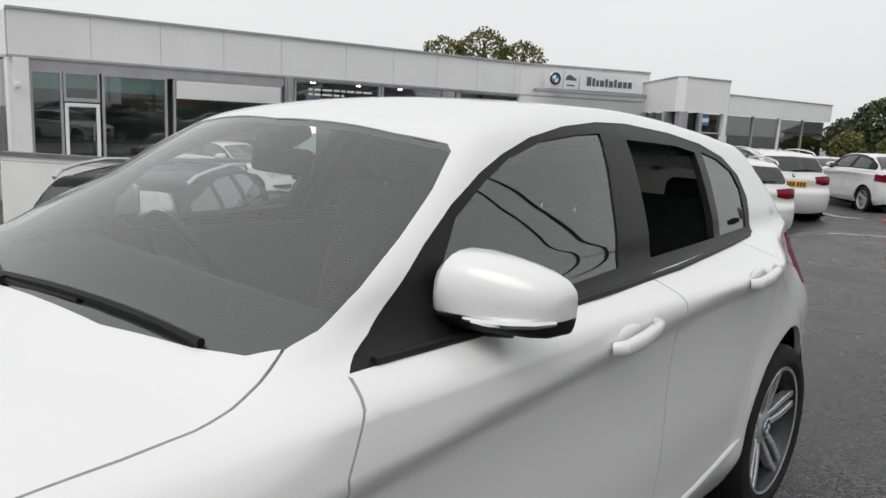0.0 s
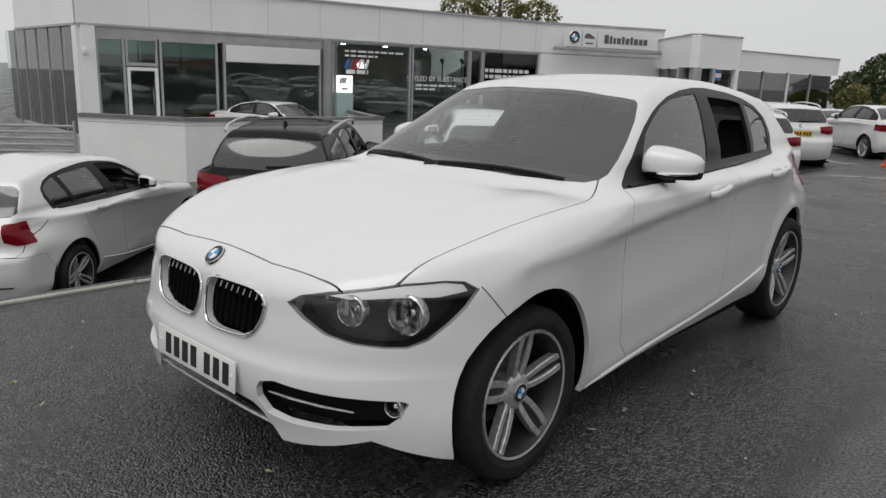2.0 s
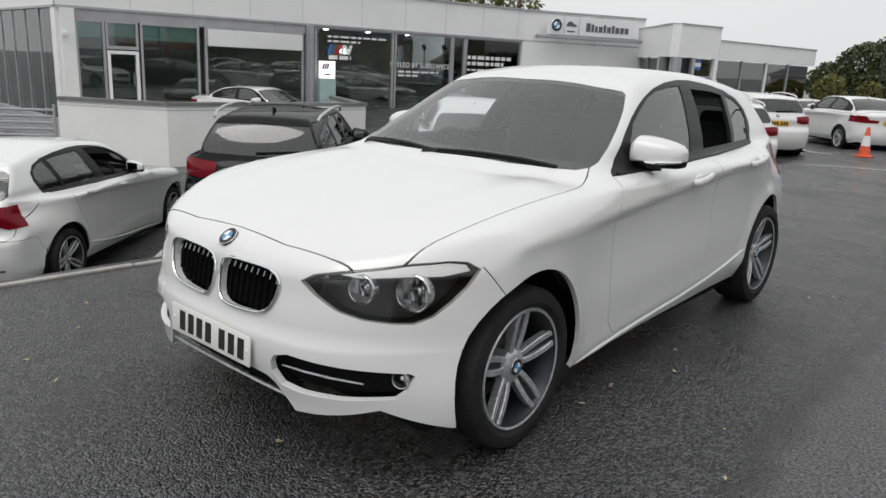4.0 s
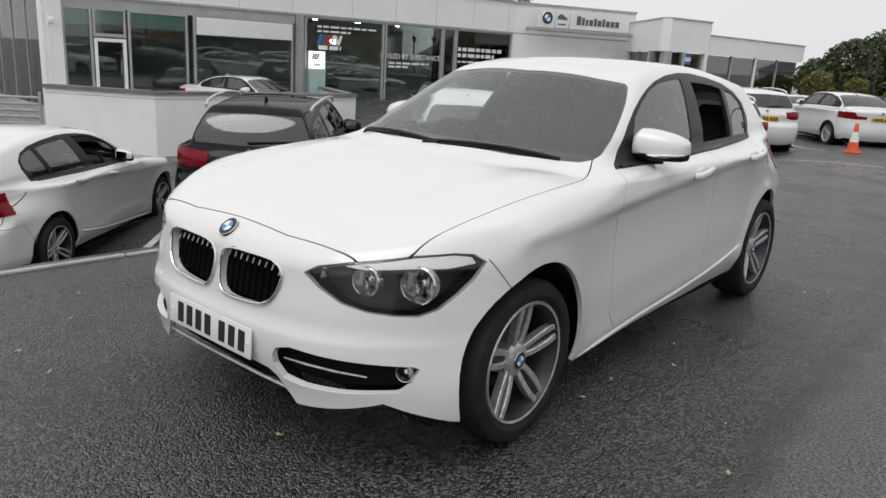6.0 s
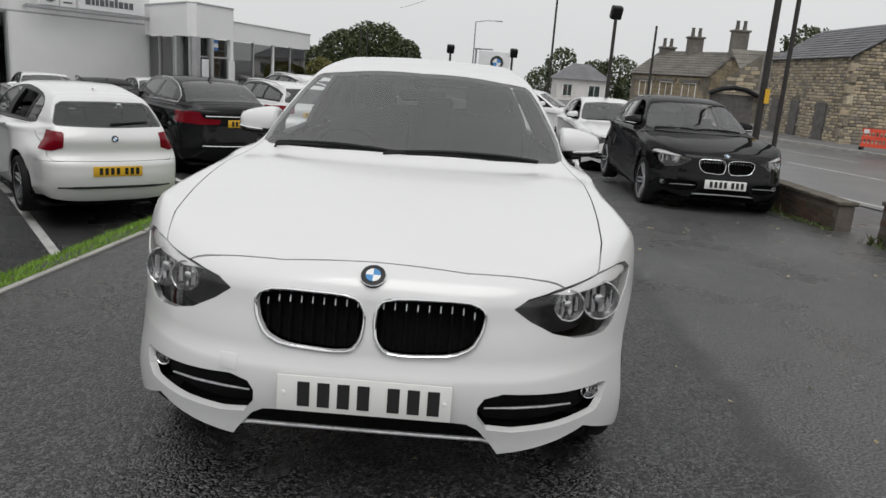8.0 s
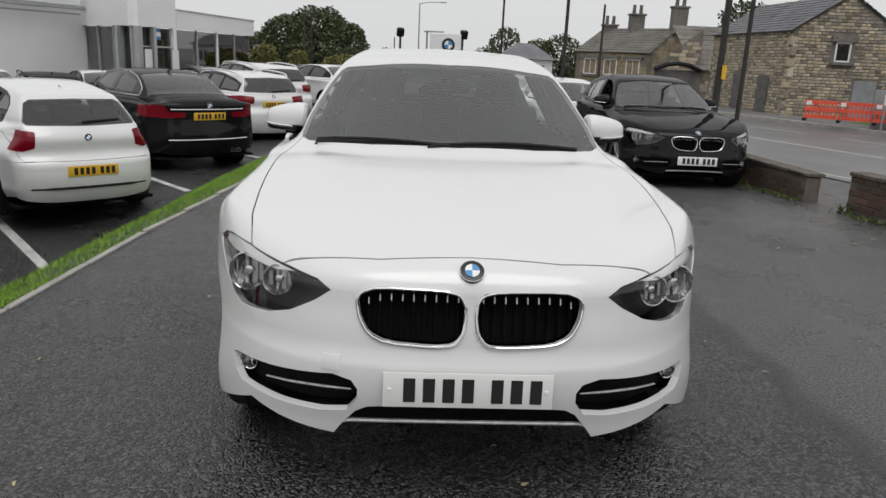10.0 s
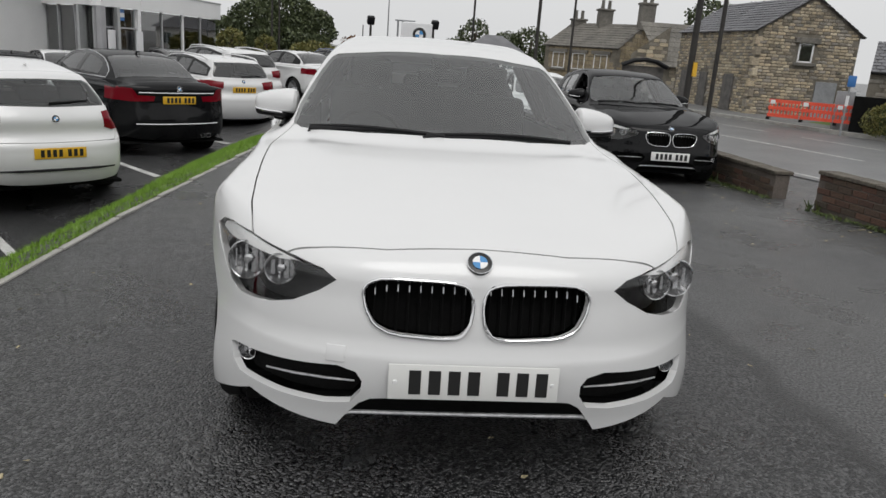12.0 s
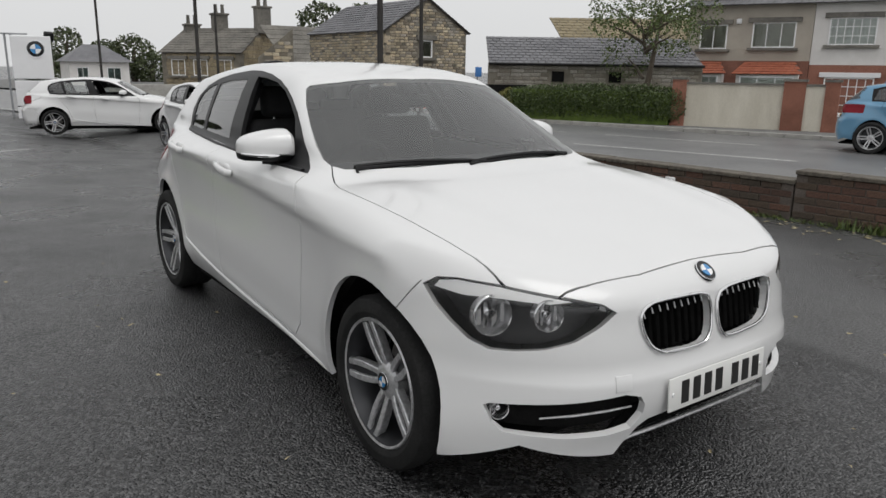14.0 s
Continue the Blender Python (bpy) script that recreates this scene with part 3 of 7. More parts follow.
        rim = [(a, b) for a, b in rim if depth and not (verts[a][0] < 1e-3 and verts[b][0] < 1e-3)]
        inner = {}
        allv = [tuple(v) for v in verts]
        for a, b in rim:
            for k in (a, b):
                if k not in inner:
                    inner[k] = len(allv)
                    allv.append(tuple(verts[k] - nrm[k] * depth))
        skin_count = len(polys)
        polys = polys + [[b, a, inner[a], inner[b]] for a, b in rim]
        vv, pp, nn, sk = [], [], [], []
        for s in ((1,) if side == 1 else (-1,) if side == -1 else (1, -1)):
            base = len(vv)
            vv += [(x * s, y, z) for x, y, z in allv]
            for i, q in enumerate(polys):
                pp.append([base + k for k in (q if s == 1 else q[::-1])])
                sk.append(i < skin_count)
            nn += [(x * s, y, z) for x, y, z in nrm] + [None] * (len(allv) - len(verts))
        me = bpy.data.meshes.new(name)
        me.from_pydata(vv, [], pp)
        me.materials.append(mat)
        me.shade_smooth()
        loops = []
        for p, on in zip(me.polygons, sk):
            for k in p.vertices:
                loops.append(nn[k] if on and nn[k] is not None else tuple(p.normal))
        me.normals_split_custom_set(loops)
        ob = new(name, me)
        ob.parent = parent
        return tagged(ob, label) if label else ob

    def free(self):
        self.bm.free()


def circle(cy, cz, r, n=44):
    return [(cy + r * math.cos(2 * math.pi * k / n), cz + r * math.sin(2 * math.pi * k / n)) for k in range(n)]


# ---- parts that all the cars share ----
def roundel(parent, m, r, name="badge"):
    """A round badge: dark ring, quarters in blue and white, a bright edge."""
    b = part(name, lathe([(0, 0.004), (r * 0.97, 0.003), (r, 0.0), (r, -0.01)], m, 32), gloss_black, parent, "round badge with blue and white quarters")
    part("edge", tube([m @ Vector((r * math.cos(a), r * math.sin(a), 0.002)) for a in (2 * math.pi * k / 32 for k in range(32))], r * 0.05, 6, True), chrome, b)
    for i in range(4):
        bm = bmesh.new()
        a0 = math.pi / 2 * i
        ring = [(0, 0)] + [(0.6 * r * math.cos(a0 + math.pi / 2 * k / 8), 0.6 * r * math.sin(a0 + math.pi / 2 * k / 8)) for k in range(9)]
        top = [bm.verts.new(m @ Vector((x, y, 0.0065))) for x, y in ring]
        low = [bm.verts.new(m @ Vector((x, y, 0.001))) for x, y in ring]
        bm.faces.new(top)
        for k in range(len(ring)):
            j = (k + 1) % len(ring)
            bm.faces.new((low[k], low[j], top[j], top[k]))
        part("quarter", bm, badge_white if i % 2 else badge_blue, b)
    return b


def number_plate(parent, m, yellow=False, width=0.52, height=0.111):
    """A plate with plain dark bars in place of its characters; m looks along its -y axis."""
    p = part("number_plate", box((width, 0.006, height), m, 0.0025), plate_yellow if yellow else plate_white, parent,
             "yellow number plate with dark bars" if yellow else "white number plate with dark bars")
    x = -0.205 * width / 0.52
    for k in range(7):
        w = 0.05 * width / 0.52
        part("bar", box((w * 0.72, 0.004, height * 0.68), m @ pose(x + w / 2, -0.0035, 0)), ink, p)
        x += w + 0.0095 + (0.030 if k == 3 else 0)
    for s in (-1, 1):
        part("screw_cap", lathe([(0, 0.004), (0.006, 0.003), (0.007, 0)], m @ pose(s * 0.24 * width / 0.52, -0.003, 0, 90), 12), badge_white if not yellow else plate_yellow, p)
    return p


def tyre_profile(r, w):
    rim = r - 0.084
    return [(rim, -w * 0.42), (rim + 0.02, -w * 0.47), (r - 0.035, -w * 0.5), (r - 0.012, -w * 0.46), (r, -w * 0.37), (r, -w * 0.14), (r - 0.007, -w * 0.135),
            (r - 0.007, -w * 0.10), (r, -w * 0.095), (r, w * 0.095), (r - 0.007, w * 0.10), (r - 0.007, w * 0.135), (r, w * 0.14), (r, w * 0.37), (r - 0.012, w * 0.46), (r - 0.035, w * 0.5),
            (r - 0.05, w * 0.49), (r - 0.053, w * 0.495), (r - 0.058, w * 0.49), (rim + 0.02, w * 0.47), (rim, w * 0.42)]


def spoke_mesh(r_in, r_out, a_in, a_out, w_in, w_out, h_in, h_out, thick):
    """One bar of a spoke, from the hub to the rim, its face slightly dished."""
    bm = bmesh.new()
    rings = []
    for k in range(5):
        s = k / 4
        r, a = r_in + (r_out - r_in) * s, a_in + (a_out - a_in) * s
        w, h = w_in + (w_out - w_in) * s, h_in + (h_out - h_in) * s ** 0.8
        c, t = Vector((r * math.cos(a), r * math.sin(a), 0)), Vector((-math.sin(a), math.cos(a), 0))
        rings.append([bm.verts.new(c + t * (u * w) + Vector((0, 0, h + dz))) for u, dz in ((-0.5, -0.004), (-0.38, 0), (0.38, 0), (0.5, -0.004), (0.42, -thick), (-0.42, -thick))])
    for a, b in zip(rings, rings[1:]):
        for k in range(6):
            bm.faces.new((a[k], a[(k + 1) % 6], b[(k + 1) % 6], b[k]))
    bm.faces.new(rings[0][::-1])
    bm.faces.new(rings[-1])
    bmesh.ops.recalc_face_normals(bm, faces=bm.faces)
    return bm


def wheel(parent, m, r=0.317, w=0.225, spokes=5, face=None, turn=0.3, double=True):
    """A wheel with its outer face along +z of m."""
    face = face or satin_alloy
    rim_r = r - 0.084
    hub = part("wheel", lathe([(0, 0.070), (0.034, 0.070), (0.055, 0.064), (0.072, 0.054), (0.074, -0.02), (0, -0.02)], m, 30), face, parent, "alloy wheel with five double spokes")
    part("tyre", lathe(tyre_profile(r, w), m, 64, True), rubber, hub, "black rubber tyre")
    barrel = [(rim_r + 0.006, w * 0.43), (rim_r + 0.002, w * 0.46), (rim_r - 0.007, w * 0.445), (rim_r - 0.010, w * 0.40), (rim_r - 0.02, w * 0.33), (rim_r - 0.03, -w * 0.3), (rim_r, -w * 0.43)]
    part("rim_lip", lathe(barrel[:3], m, 64), face, hub)
    part("barrel", lathe(barrel[2:], m, 48), dark_alloy, hub)
    for k in range(spokes):
        a = turn + 2 * math.pi * k / spokes
        for s in ((-1, 1) if double else (0,)):
            bm = spoke_mesh(0.045, rim_r - 0.008, a + s * 0.30, a + s * 0.105, 0.024, 0.026 if double else 0.05, 0.056, w * 0.41, 0.035)
            bm.transform(m)
            part("spoke", bm, face, hub)
        bm = spoke_mesh(0.05, rim_r - 0.012, a, a, 0.022, 0.045, 0.038, w * 0.36, 0.03)
        bm.transform(m)
        part("spoke_web", bm, dark_alloy, hub)
    for k in range(5):
        a = turn + 2 * math.pi * (k + 0.5) / 5
        part("wheel_bolt", lathe([(0, 0.058), (0.010, 0.058), (0.011, 0.05), (0.011, 0.0)], m @ pose(0.056 * math.cos(a), 0.056 * math.sin(a), 0), 6), steel, hub)
    part("brake_disc", lathe([(0.06, -0.05), (0.148, -0.05), (0.150, -0.07), (0.06, -0.07)], m, 40), steel, hub)
    bm = bmesh.new()
    add_box(bm, (0.075, 0.15, 0.06), m @ pose(0.118, 0, -0.055), 0.012)
    part("brake_caliper", bm, dark_alloy, hub)
    roundel(hub, m @ pose(0, 0, 0.072), 0.033, "hub_cap")
    return hub


def round_lamp(parent, at, way, r, name="headlight"):
    """A round lamp bowl with a clear bulb cover, looking along way."""
    m = Matrix.Translation(at) @ Vector(way).to_track_quat("Z", "Y").to_matrix().to_4x4()
    bowl = part(name, lathe([(0.0, -0.045), (r * 0.5, -0.038), (r * 0.85, -0.016), (r * 0.98, 0.006), (r, 0.012), (r * 1.06, 0.008), (r * 1.06, -0.02)], m, 32), lamp_silver, parent, "round silver reflector")
    part("bulb_cap", lathe([(0, 0.0), (r * 0.26, -0.004), (r * 0.28, -0.035)], m, 20), chrome, bowl)
    part("lamp_ring", tube([m @ Vector((r * math.cos(a), r * math.sin(a), 0.012)) for a in (2 * math.pi * k / 32 for k in range(32))], 0.0022, 6, True), chrome, bowl)
    for a, wide, turn in ((-0.62, 0.30, 14), (-0.20, 0.22, -10), (0.26, 0.34, 8), (0.66, 0.22, -16)):
        part("reflector_facet", box((r * wide, r * (1.75 - 1.2 * abs(a)), 0.004), m @ pose(r * a, 0, -0.022 + 0.016 * abs(a), 0, turn, 0), 0.001), chrome, bowl, smooth=False)
    return bowl


def seat(parent, m, bench=False):
    """A cloth seat with its cushion at the front (-y) of m."""
    w = 1.26 if bench else 0.50
    s = part("seat", box((w, 0.50, 0.16), m @ pose(0, 0, 0.0, 6), 0.05, 3), cloth, parent, "black cloth seat")
    part("backrest", box((w * 0.98, 0.14, 0.60), m @ pose(0, 0.28, 0.33, -14), 0.05, 3), cloth, s)
    for x in ((-0.42, 0, 0.42) if bench else (0,)):
        part("headrest", box((0.26, 0.09, 0.17), m @ pose(x, 0.385, 0.72 if not bench else 0.61, -8), 0.035, 3), cloth, s)
        for dx in (-0.06, 0.06):
            part("headrest_post", rod(m @ Vector((x + dx, 0.36, 0.58)), m @ Vector((x + dx, 0.385, 0.68)), 0.006), chrome, s)
    return s
# ---- the white hatchback ----
HEADLAMP = [(0.424, -2.101, 0.701), (0.466, -2.078, 0.730), (0.556, -2.027, 0.752), (0.712, -1.877, 0.783), (0.786, -1.768, 0.790), (0.820, -1.712, 0.785),
        (0.846, -1.671, 0.758), (0.832, -1.717, 0.698), (0.810, -1.769, 0.651), (0.780, -1.828, 0.606), (0.746, -1.884, 0.583), (0.700, -1.942, 0.585),
        (0.630, -2.011, 0.596), (0.555, -2.058, 0.619), (0.476, -2.089, 0.663)]
BROW = [(0.545, -2.034, 0.742), (0.600, -1.991, 0.754), (0.712, -1.877, 0.777), (0.786, -1.768, 0.784), (0.818, -1.716, 0.776), (0.828, -1.703, 0.755),
        (0.778, -1.782, 0.740), (0.705, -1.885, 0.741), (0.600, -1.991, 0.733)]
KIDNEY = [(0.018, 0.675), (0.034, 0.705), (0.087, 0.717), (0.285, 0.719), (0.330, 0.704), (0.345, 0.679), (0.336, 0.628), (0.309, 0.581), (0.255, 0.555),
        (0.110, 0.546), (0.050, 0.552), (0.022, 0.587), (0.015, 0.638)]
VENT = [(0.338, 0.404), (0.357, 0.433), (0.414, 0.449), (0.552, 0.438), (0.680, 0.427), (0.756, 0.419), (0.770, 0.410), (0.758, 0.358), (0.734, 0.331),
        (0.591, 0.316), (0.453, 0.313), (0.372, 0.324), (0.340, 0.369)]
WINDOWS = [(-0.696, 0.978), (-0.615, 1.016), (-0.53, 1.075), (-0.437, 1.144), (-0.33, 1.211), (-0.21, 1.270), (-0.11, 1.307), (0.027, 1.345), (0.207, 1.374), (0.414, 1.390), (0.60, 1.390), (0.90, 1.368),
           (1.15, 1.335), (1.32, 1.288), (1.415, 1.22), (1.43, 1.14), (1.375, 1.018), (0.918, 1.010), (0.40, 1.004), (0.0, 0.994), (-0.35, 0.985)]
GLASS_FRONT = [(-0.43, 1.015), (-0.415, 1.09), (-0.33, 1.185), (-0.21, 1.248), (-0.09, 1.298), (0.07, 1.337), (0.24, 1.354), (0.385, 1.361), (0.30, 1.19), (0.235, 1.031), (0.0, 1.020)]
GLASS_REAR = [(0.425, 1.034), (0.475, 1.19), (0.529, 1.345), (0.705, 1.338), (0.90, 1.328), (1.06, 1.308), (1.01, 1.16), (0.974, 1.036)]
GLASS_QUARTER = [(1.035, 1.036), (1.08, 1.17), (1.13, 1.308), (1.26, 1.282), (1.36, 1.236), (1.385, 1.172), (1.335, 1.040)]
FRONT_DOOR = [(-0.700, 0.975), (-0.735, 0.92), (-0.770, 0.86), (-0.764, 0.78), (-0.750, 0.70), (-0.745, 0.50), (-0.725, 0.34), (-0.66, 0.265), (0.25, 0.315), (0.30, 0.36), (0.33, 0.60), (0.345, 0.90), (0.335, 1.01),
              (0.40, 1.20), (0.475, 1.40), (0.20, 1.380), (0.02, 1.350), (-0.21, 1.276), (-0.33, 1.217), (-0.44, 1.148), (-0.54, 1.078)]
REAR_DOOR = [(0.30, 0.34), (0.33, 0.60), (0.345, 0.90), (0.335, 1.01), (0.40, 1.20), (0.475, 1.40), (0.90, 1.376), (1.10, 1.350), (1.13, 1.25), (1.15, 1.10), (1.14, 0.95), (1.06, 0.80), (0.95, 0.66), (0.90, 0.52), (0.88, 0.44), (0.84, 0.40)]
BONNET = [(0.0, -2.046), (0.28, -2.054), (0.49, -2.030), (0.545, -2.018), (0.62, -1.970), (0.706, -1.880), (0.729, -1.75), (0.745, -1.55), (0.758, -1.30), (0.765, -1.05), (0.760, -0.95), (0.746, -0.885), (0.724, -0.825), (0.694, -0.760),
          (0.66, -0.812), (0.57, -0.854), (0.37, -0.914), (0.05, -0.952), (0.0, -0.954)]
SCREEN = [(0.0, -0.950), (0.37, -0.910), (0.57, -0.850), (0.66, -0.808), (0.698, -0.760), (0.702, -0.70), (0.688, -0.60), (0.655, -0.48), (0.612, -0.35), (0.562, -0.245), (0.535, -0.228), (0.40, -0.258), (0.0, -0.300)]


def cut_common(s, shape):
    yf, yr = shape.axle_front, shape.axle_rear
    low_front = lambda c, n: c[:, 1] < -1.2
    s.cut([(-2.6, 0.0), (-1.38, 0.0), (-1.38, 0.58), (-1.59, 0.662), (-1.672, 0.766), (-1.92, 0.857), (-2.6, 0.95)], SIDE, low_front, 14)
    s.cut([(-1.38, 0.0), (-0.60, 0.0), (-0.60, 0.25), (-0.67, 0.30), (-0.70, 0.45), (-0.72, 0.62), (-0.72, 0.79), (-0.70, 0.92), (-0.62, 1.00), (-0.82, 1.04), (-1.2, 1.0), (-1.73, 0.89), (-1.672, 0.766), (-1.59, 0.662), (-1.38, 0.58)],
          SIDE, lambda c, n: (c[:, 0] > 0.55), 15)
    s.cut([(2.6, 0.0), (1.55, 0.0), (1.62, 0.45), (1.75, 0.66), (2.6, 0.66)], SIDE, lambda c, n: c[:, 1] > 1.2, 19)
    s.cut([(-0.9, 0.0), (1.2, 0.0), (1.1, 0.245), (-0.95, 0.235)], SIDE, FLANK, 21)
    s.cut(REAR_DOOR, SIDE, FLANK, 13)
    s.cut(FRONT_DOOR, SIDE, FLANK, 12)
    s.cut(BONNET, TOP, ABOVE, 1)
    s.cut(WINDOWS, SIDE, FLANK, 3)
    s.cut(GLASS_FRONT, SIDE, FLANK, 4)
    s.cut(GLASS_REAR, SIDE, FLANK, 5)
    s.cut(GLASS_QUARTER, SIDE, FLANK, 6)
    s.cut(SCREEN, TOP, ABOVE, 2)
    tail = lambda c, n: (c[:, 1] > 1.46) & (n[:, 1] > 0.1)
    s.cut([(0.0, 1.33), (0.52, 1.315), (0.60, 1.24), (0.66, 1.05), (0.70, 0.95), (0.66, 0.70), (0.62, 0.665), (0.0, 0.66)], FRONT, tail, 18)
    s.cut([(0.0, 1.285), (0.44, 1.275), (0.50, 1.24), (0.58, 1.06), (0.55, 1.025), (0.0, 1.015)], FRONT, tail, 17)
    s.cut([(0.50, 0.965), (0.66, 0.985), (0.90, 0.97), (0.90, 0.80), (0.62, 0.765), (0.52, 0.80)], FRONT, lambda c, n: (c[:, 1] > 1.80) & (c[:, 2] < 1.0) & (n[:, 2] < 0.6), 16)
    s.cut([(0.8 * x + 0.6 * y, z) for x, y, z in HEADLAMP], SLANT, CORNER, 7)
    s.cut([(0.8 * x + 0.6 * y, z) for x, y, z in BROW], SLANT, CORNER, 22, (7,))
    s.cut(rounded(KIDNEY, 1), FRONT, AHEAD, 8)
    s.cut(VENT, FRONT, AHEAD, 9)
    s.cut([(0.0, 0.355), (0.20, 0.354), (0.31, 0.344), (0.345, 0.324), (0.395, 0.260), (0.44, 0.19), (0.46, 0.0), (0.0, 0.0)], FRONT, lambda c, n: (c[:, 1] < -1.9), 10)
    # shut lines
    gap = 0.0055
    s.cut(ribbon(BONNET[:3] + [(0.56, -2.016), (0.63, -2.010)], gap), TOP, UPPER, GAP, (1, 14, 15, 0))
    s.cut(ribbon([(0.69, -1.93)] + BONNET[5:14], gap), TOP, UPPER, GAP, (1, 14, 15, 0))
    s.cut(ribbon(FRONT_DOOR[:13], gap), SIDE, FLANK, GAP, (12, 13, 15, 21, 0))
    s.cut(ribbon(REAR_DOOR[8:], gap), SIDE, FLANK, GAP, (13, 0, 21))
    s.cut(ribbon([(-1.54, 0.622), (-1.59, 0.662), (-1.672, 0.766)], 0.004), SIDE, FLANK, GAP, (14, 15))
    s.cut(ribbon([(1.62, 0.45), (1.75, 0.66), (2.05, 0.66)], 0.005), SIDE, lambda c, n: c[:, 1] > 1.2, GAP, (19, 0))
    s.cut(ribbon([(0.70, 0.95), (0.66, 0.70), (0.62, 0.665), (0.0, 0.66)], 0.006), FRONT, tail, GAP, (18, 0, 19))
    s.cut(circle(yf + 0.005, shape.axle_z + 0.004, 0.390), SIDE, lambda c, n: c[:, 0] > 0.5, ARCH)
    s.cut(circle(yr, shape.axle_z + 0.014, 0.378), SIDE, lambda c, n: c[:, 0] > 0.5, ARCH)


def surface_point(shape, x, z, front=True):
    """The point of the nose (or tail) at x, z."""
    p = np.array([[abs(x), -2.6 if front else 2.6, z]])
    q = shape.land(p, np.array([[0, 1.0 if front else -1.0, 0]]), 1.4)[0]
    n = shape.normal(q[None])[0]
    s = -1 if x < 0 else 1
    return Vector((q[0] * s, q[1], q[2])), Vector((n[0] * s, n[1], n[2]))


def mirror_housing(parent, s, body):
    """A door mirror on the side s: painted cap, black base, indicator strip."""
    profile = [(0.0, 0.62, 0.62), (0.03, 0.84, 0.82), (0.10, 0.99, 0.95), (0.25, 1.0, 1.0), (0.45, 0.93, 0.97), (0.65, 0.82, 0.90), (0.82, 0.68, 0.80), (0.92, 0.55, 0.66), (0.98, 0.38, 0.48), (1.0, 0.22, 0.30)]
    m = Matrix.Translation((s * 0.705, -0.372, 1.060)) @ Matrix.Diagonal((s, 1, 1, 1))

    def shell(z_lo, z_hi, grow):
        bm = bmesh.new()
        rings = []
        n = 24
        for u, hz, hy in profile:
            x = 0.008 + u * 0.224
            y0 = 0.055 * u
            ring = []
            for k in range(n):
                a = math.pi * 2 * k / n
                cz, cy = math.sin(a), math.cos(a)
                z = (abs(cz) ** 0.75) * math.copysign(1, cz) * (0.082 * hz if cz > 0 else 0.070 * min(1.0, 0.35 + hz)) * grow
                y = (abs(cy) ** 0.75) * math.copysign(1, cy) * (0.098 if cy < 0 else 0.048) * hy * grow
                ring.append(bm.verts.new(m @ Vector((x, y + y0, min(max(z, z_lo + 0.012 * u), z_hi + 0.012 * u)))))
            rings.append(ring)
        for a, b in zip(rings, rings[1:]):
            for k in range(n):
                bm.faces.new((a[k], a[(k + 1) % n], b[(k + 1) % n], b[k]))
        bm.faces.new(rings[0][::-1])
        bm.faces.new(rings[-1])
        bmesh.ops.recalc_face_normals(bm, faces=bm.faces)
        return bm
    cap = part("door_mirror", shell(-0.034, 0.2, 1.0), body, parent, "white painted door mirror")
    part("mirror_base", shell(-0.066, -0.035, 1.0), trim_black, cap, "black lower mirror shell")
    arm = bmesh.new()
    add_tube(arm, [m @ Vector(p) for p in ((-0.06, -0.06, -0.075), (0.0, -0.03, -0.068), (0.06, 0.0, -0.062), (0.13, 0.02, -0.060))], [0.034, 0.026, 0.022, 0.016], 12)
    part("mirror_arm", arm, trim_black, cap)
    strip = bmesh.new()
    add_tube(strip, [m @ Vector(p) for p in ((0.085, -0.072, -0.032), (0.13, -0.064, -0.031), (0.17, -0.048, -0.029), (0.205, -0.022, -0.026), (0.226, 0.012, -0.024))], [0.005, 0.008, 0.009, 0.009, 0.006], 8)
    part("indicator", strip, chrome, cap, "clear indicator strip")
    part("mirror_glass", box((0.14, 0.004, 0.085), m @ pose(0.10, 0.068, 0.010, 0, 0, 12)), chrome, cap)
    return cap


def door_handle(parent, shape, y, z, s, body):
    p = shape.land(np.array([[1.3, y, z]]), np.array([[-1.0, 0, 0]]), 1.2)[0]
    x = p[0]
    pts = [(s * (x - 0.004), y - 0.075, z - 0.012), (s * (x + 0.026), y - 0.055, z - 0.008), (s * (x + 0.036), y, z), (s * (x + 0.032), y + 0.07, z + 0.010), (s * (x + 0.022), y + 0.105, z + 0.014), (s * (x - 0.004), y + 0.118, z + 0.016)]
    bm = tube(pts, [0.016, 0.019, 0.020, 0.019, 0.016, 0.012], 12)
    bmesh.ops.scale(bm, vec=(0.7, 1, 1), verts=bm.verts, space=Matrix.Translation((-s * (x + 0.02), 0, 0)))
    h = part("door_handle", bm, body, parent, "body-coloured pull handle")
    cup = bmesh.new()
    bmesh.ops.create_uvsphere(cup, u_segments=16, v_segments=8, radius=1, matrix=Matrix.Translation((s * (x - 0.008), y + 0.01, z - 0.006)) @ Matrix.Diagonal((0.012, 0.07, 0.035, 1)))
    part("handle_recess", cup, body, h)
    return h


def wiper(parent, a, b, pivot, surf):
    arm = tube([pivot, (Vector(pivot) + Vector(a)) / 2 + Vector((0, -0.004, 0.006)), (Vector(a) * 0.5 + Vector(b) * 0.5) + Vector((0, -0.003, 0.004))], [0.011, 0.010, 0.008], 8)
    w = part("wiper", arm, trim_black, parent, "black windscreen wiper")
    d = Vector(b) - Vector(a)
    pts = [surf(Vector(a) + d * k / 8) for k in range(9)]
    part("blade", tube(pts, 0.009, 6), trim_black, w)
    return w


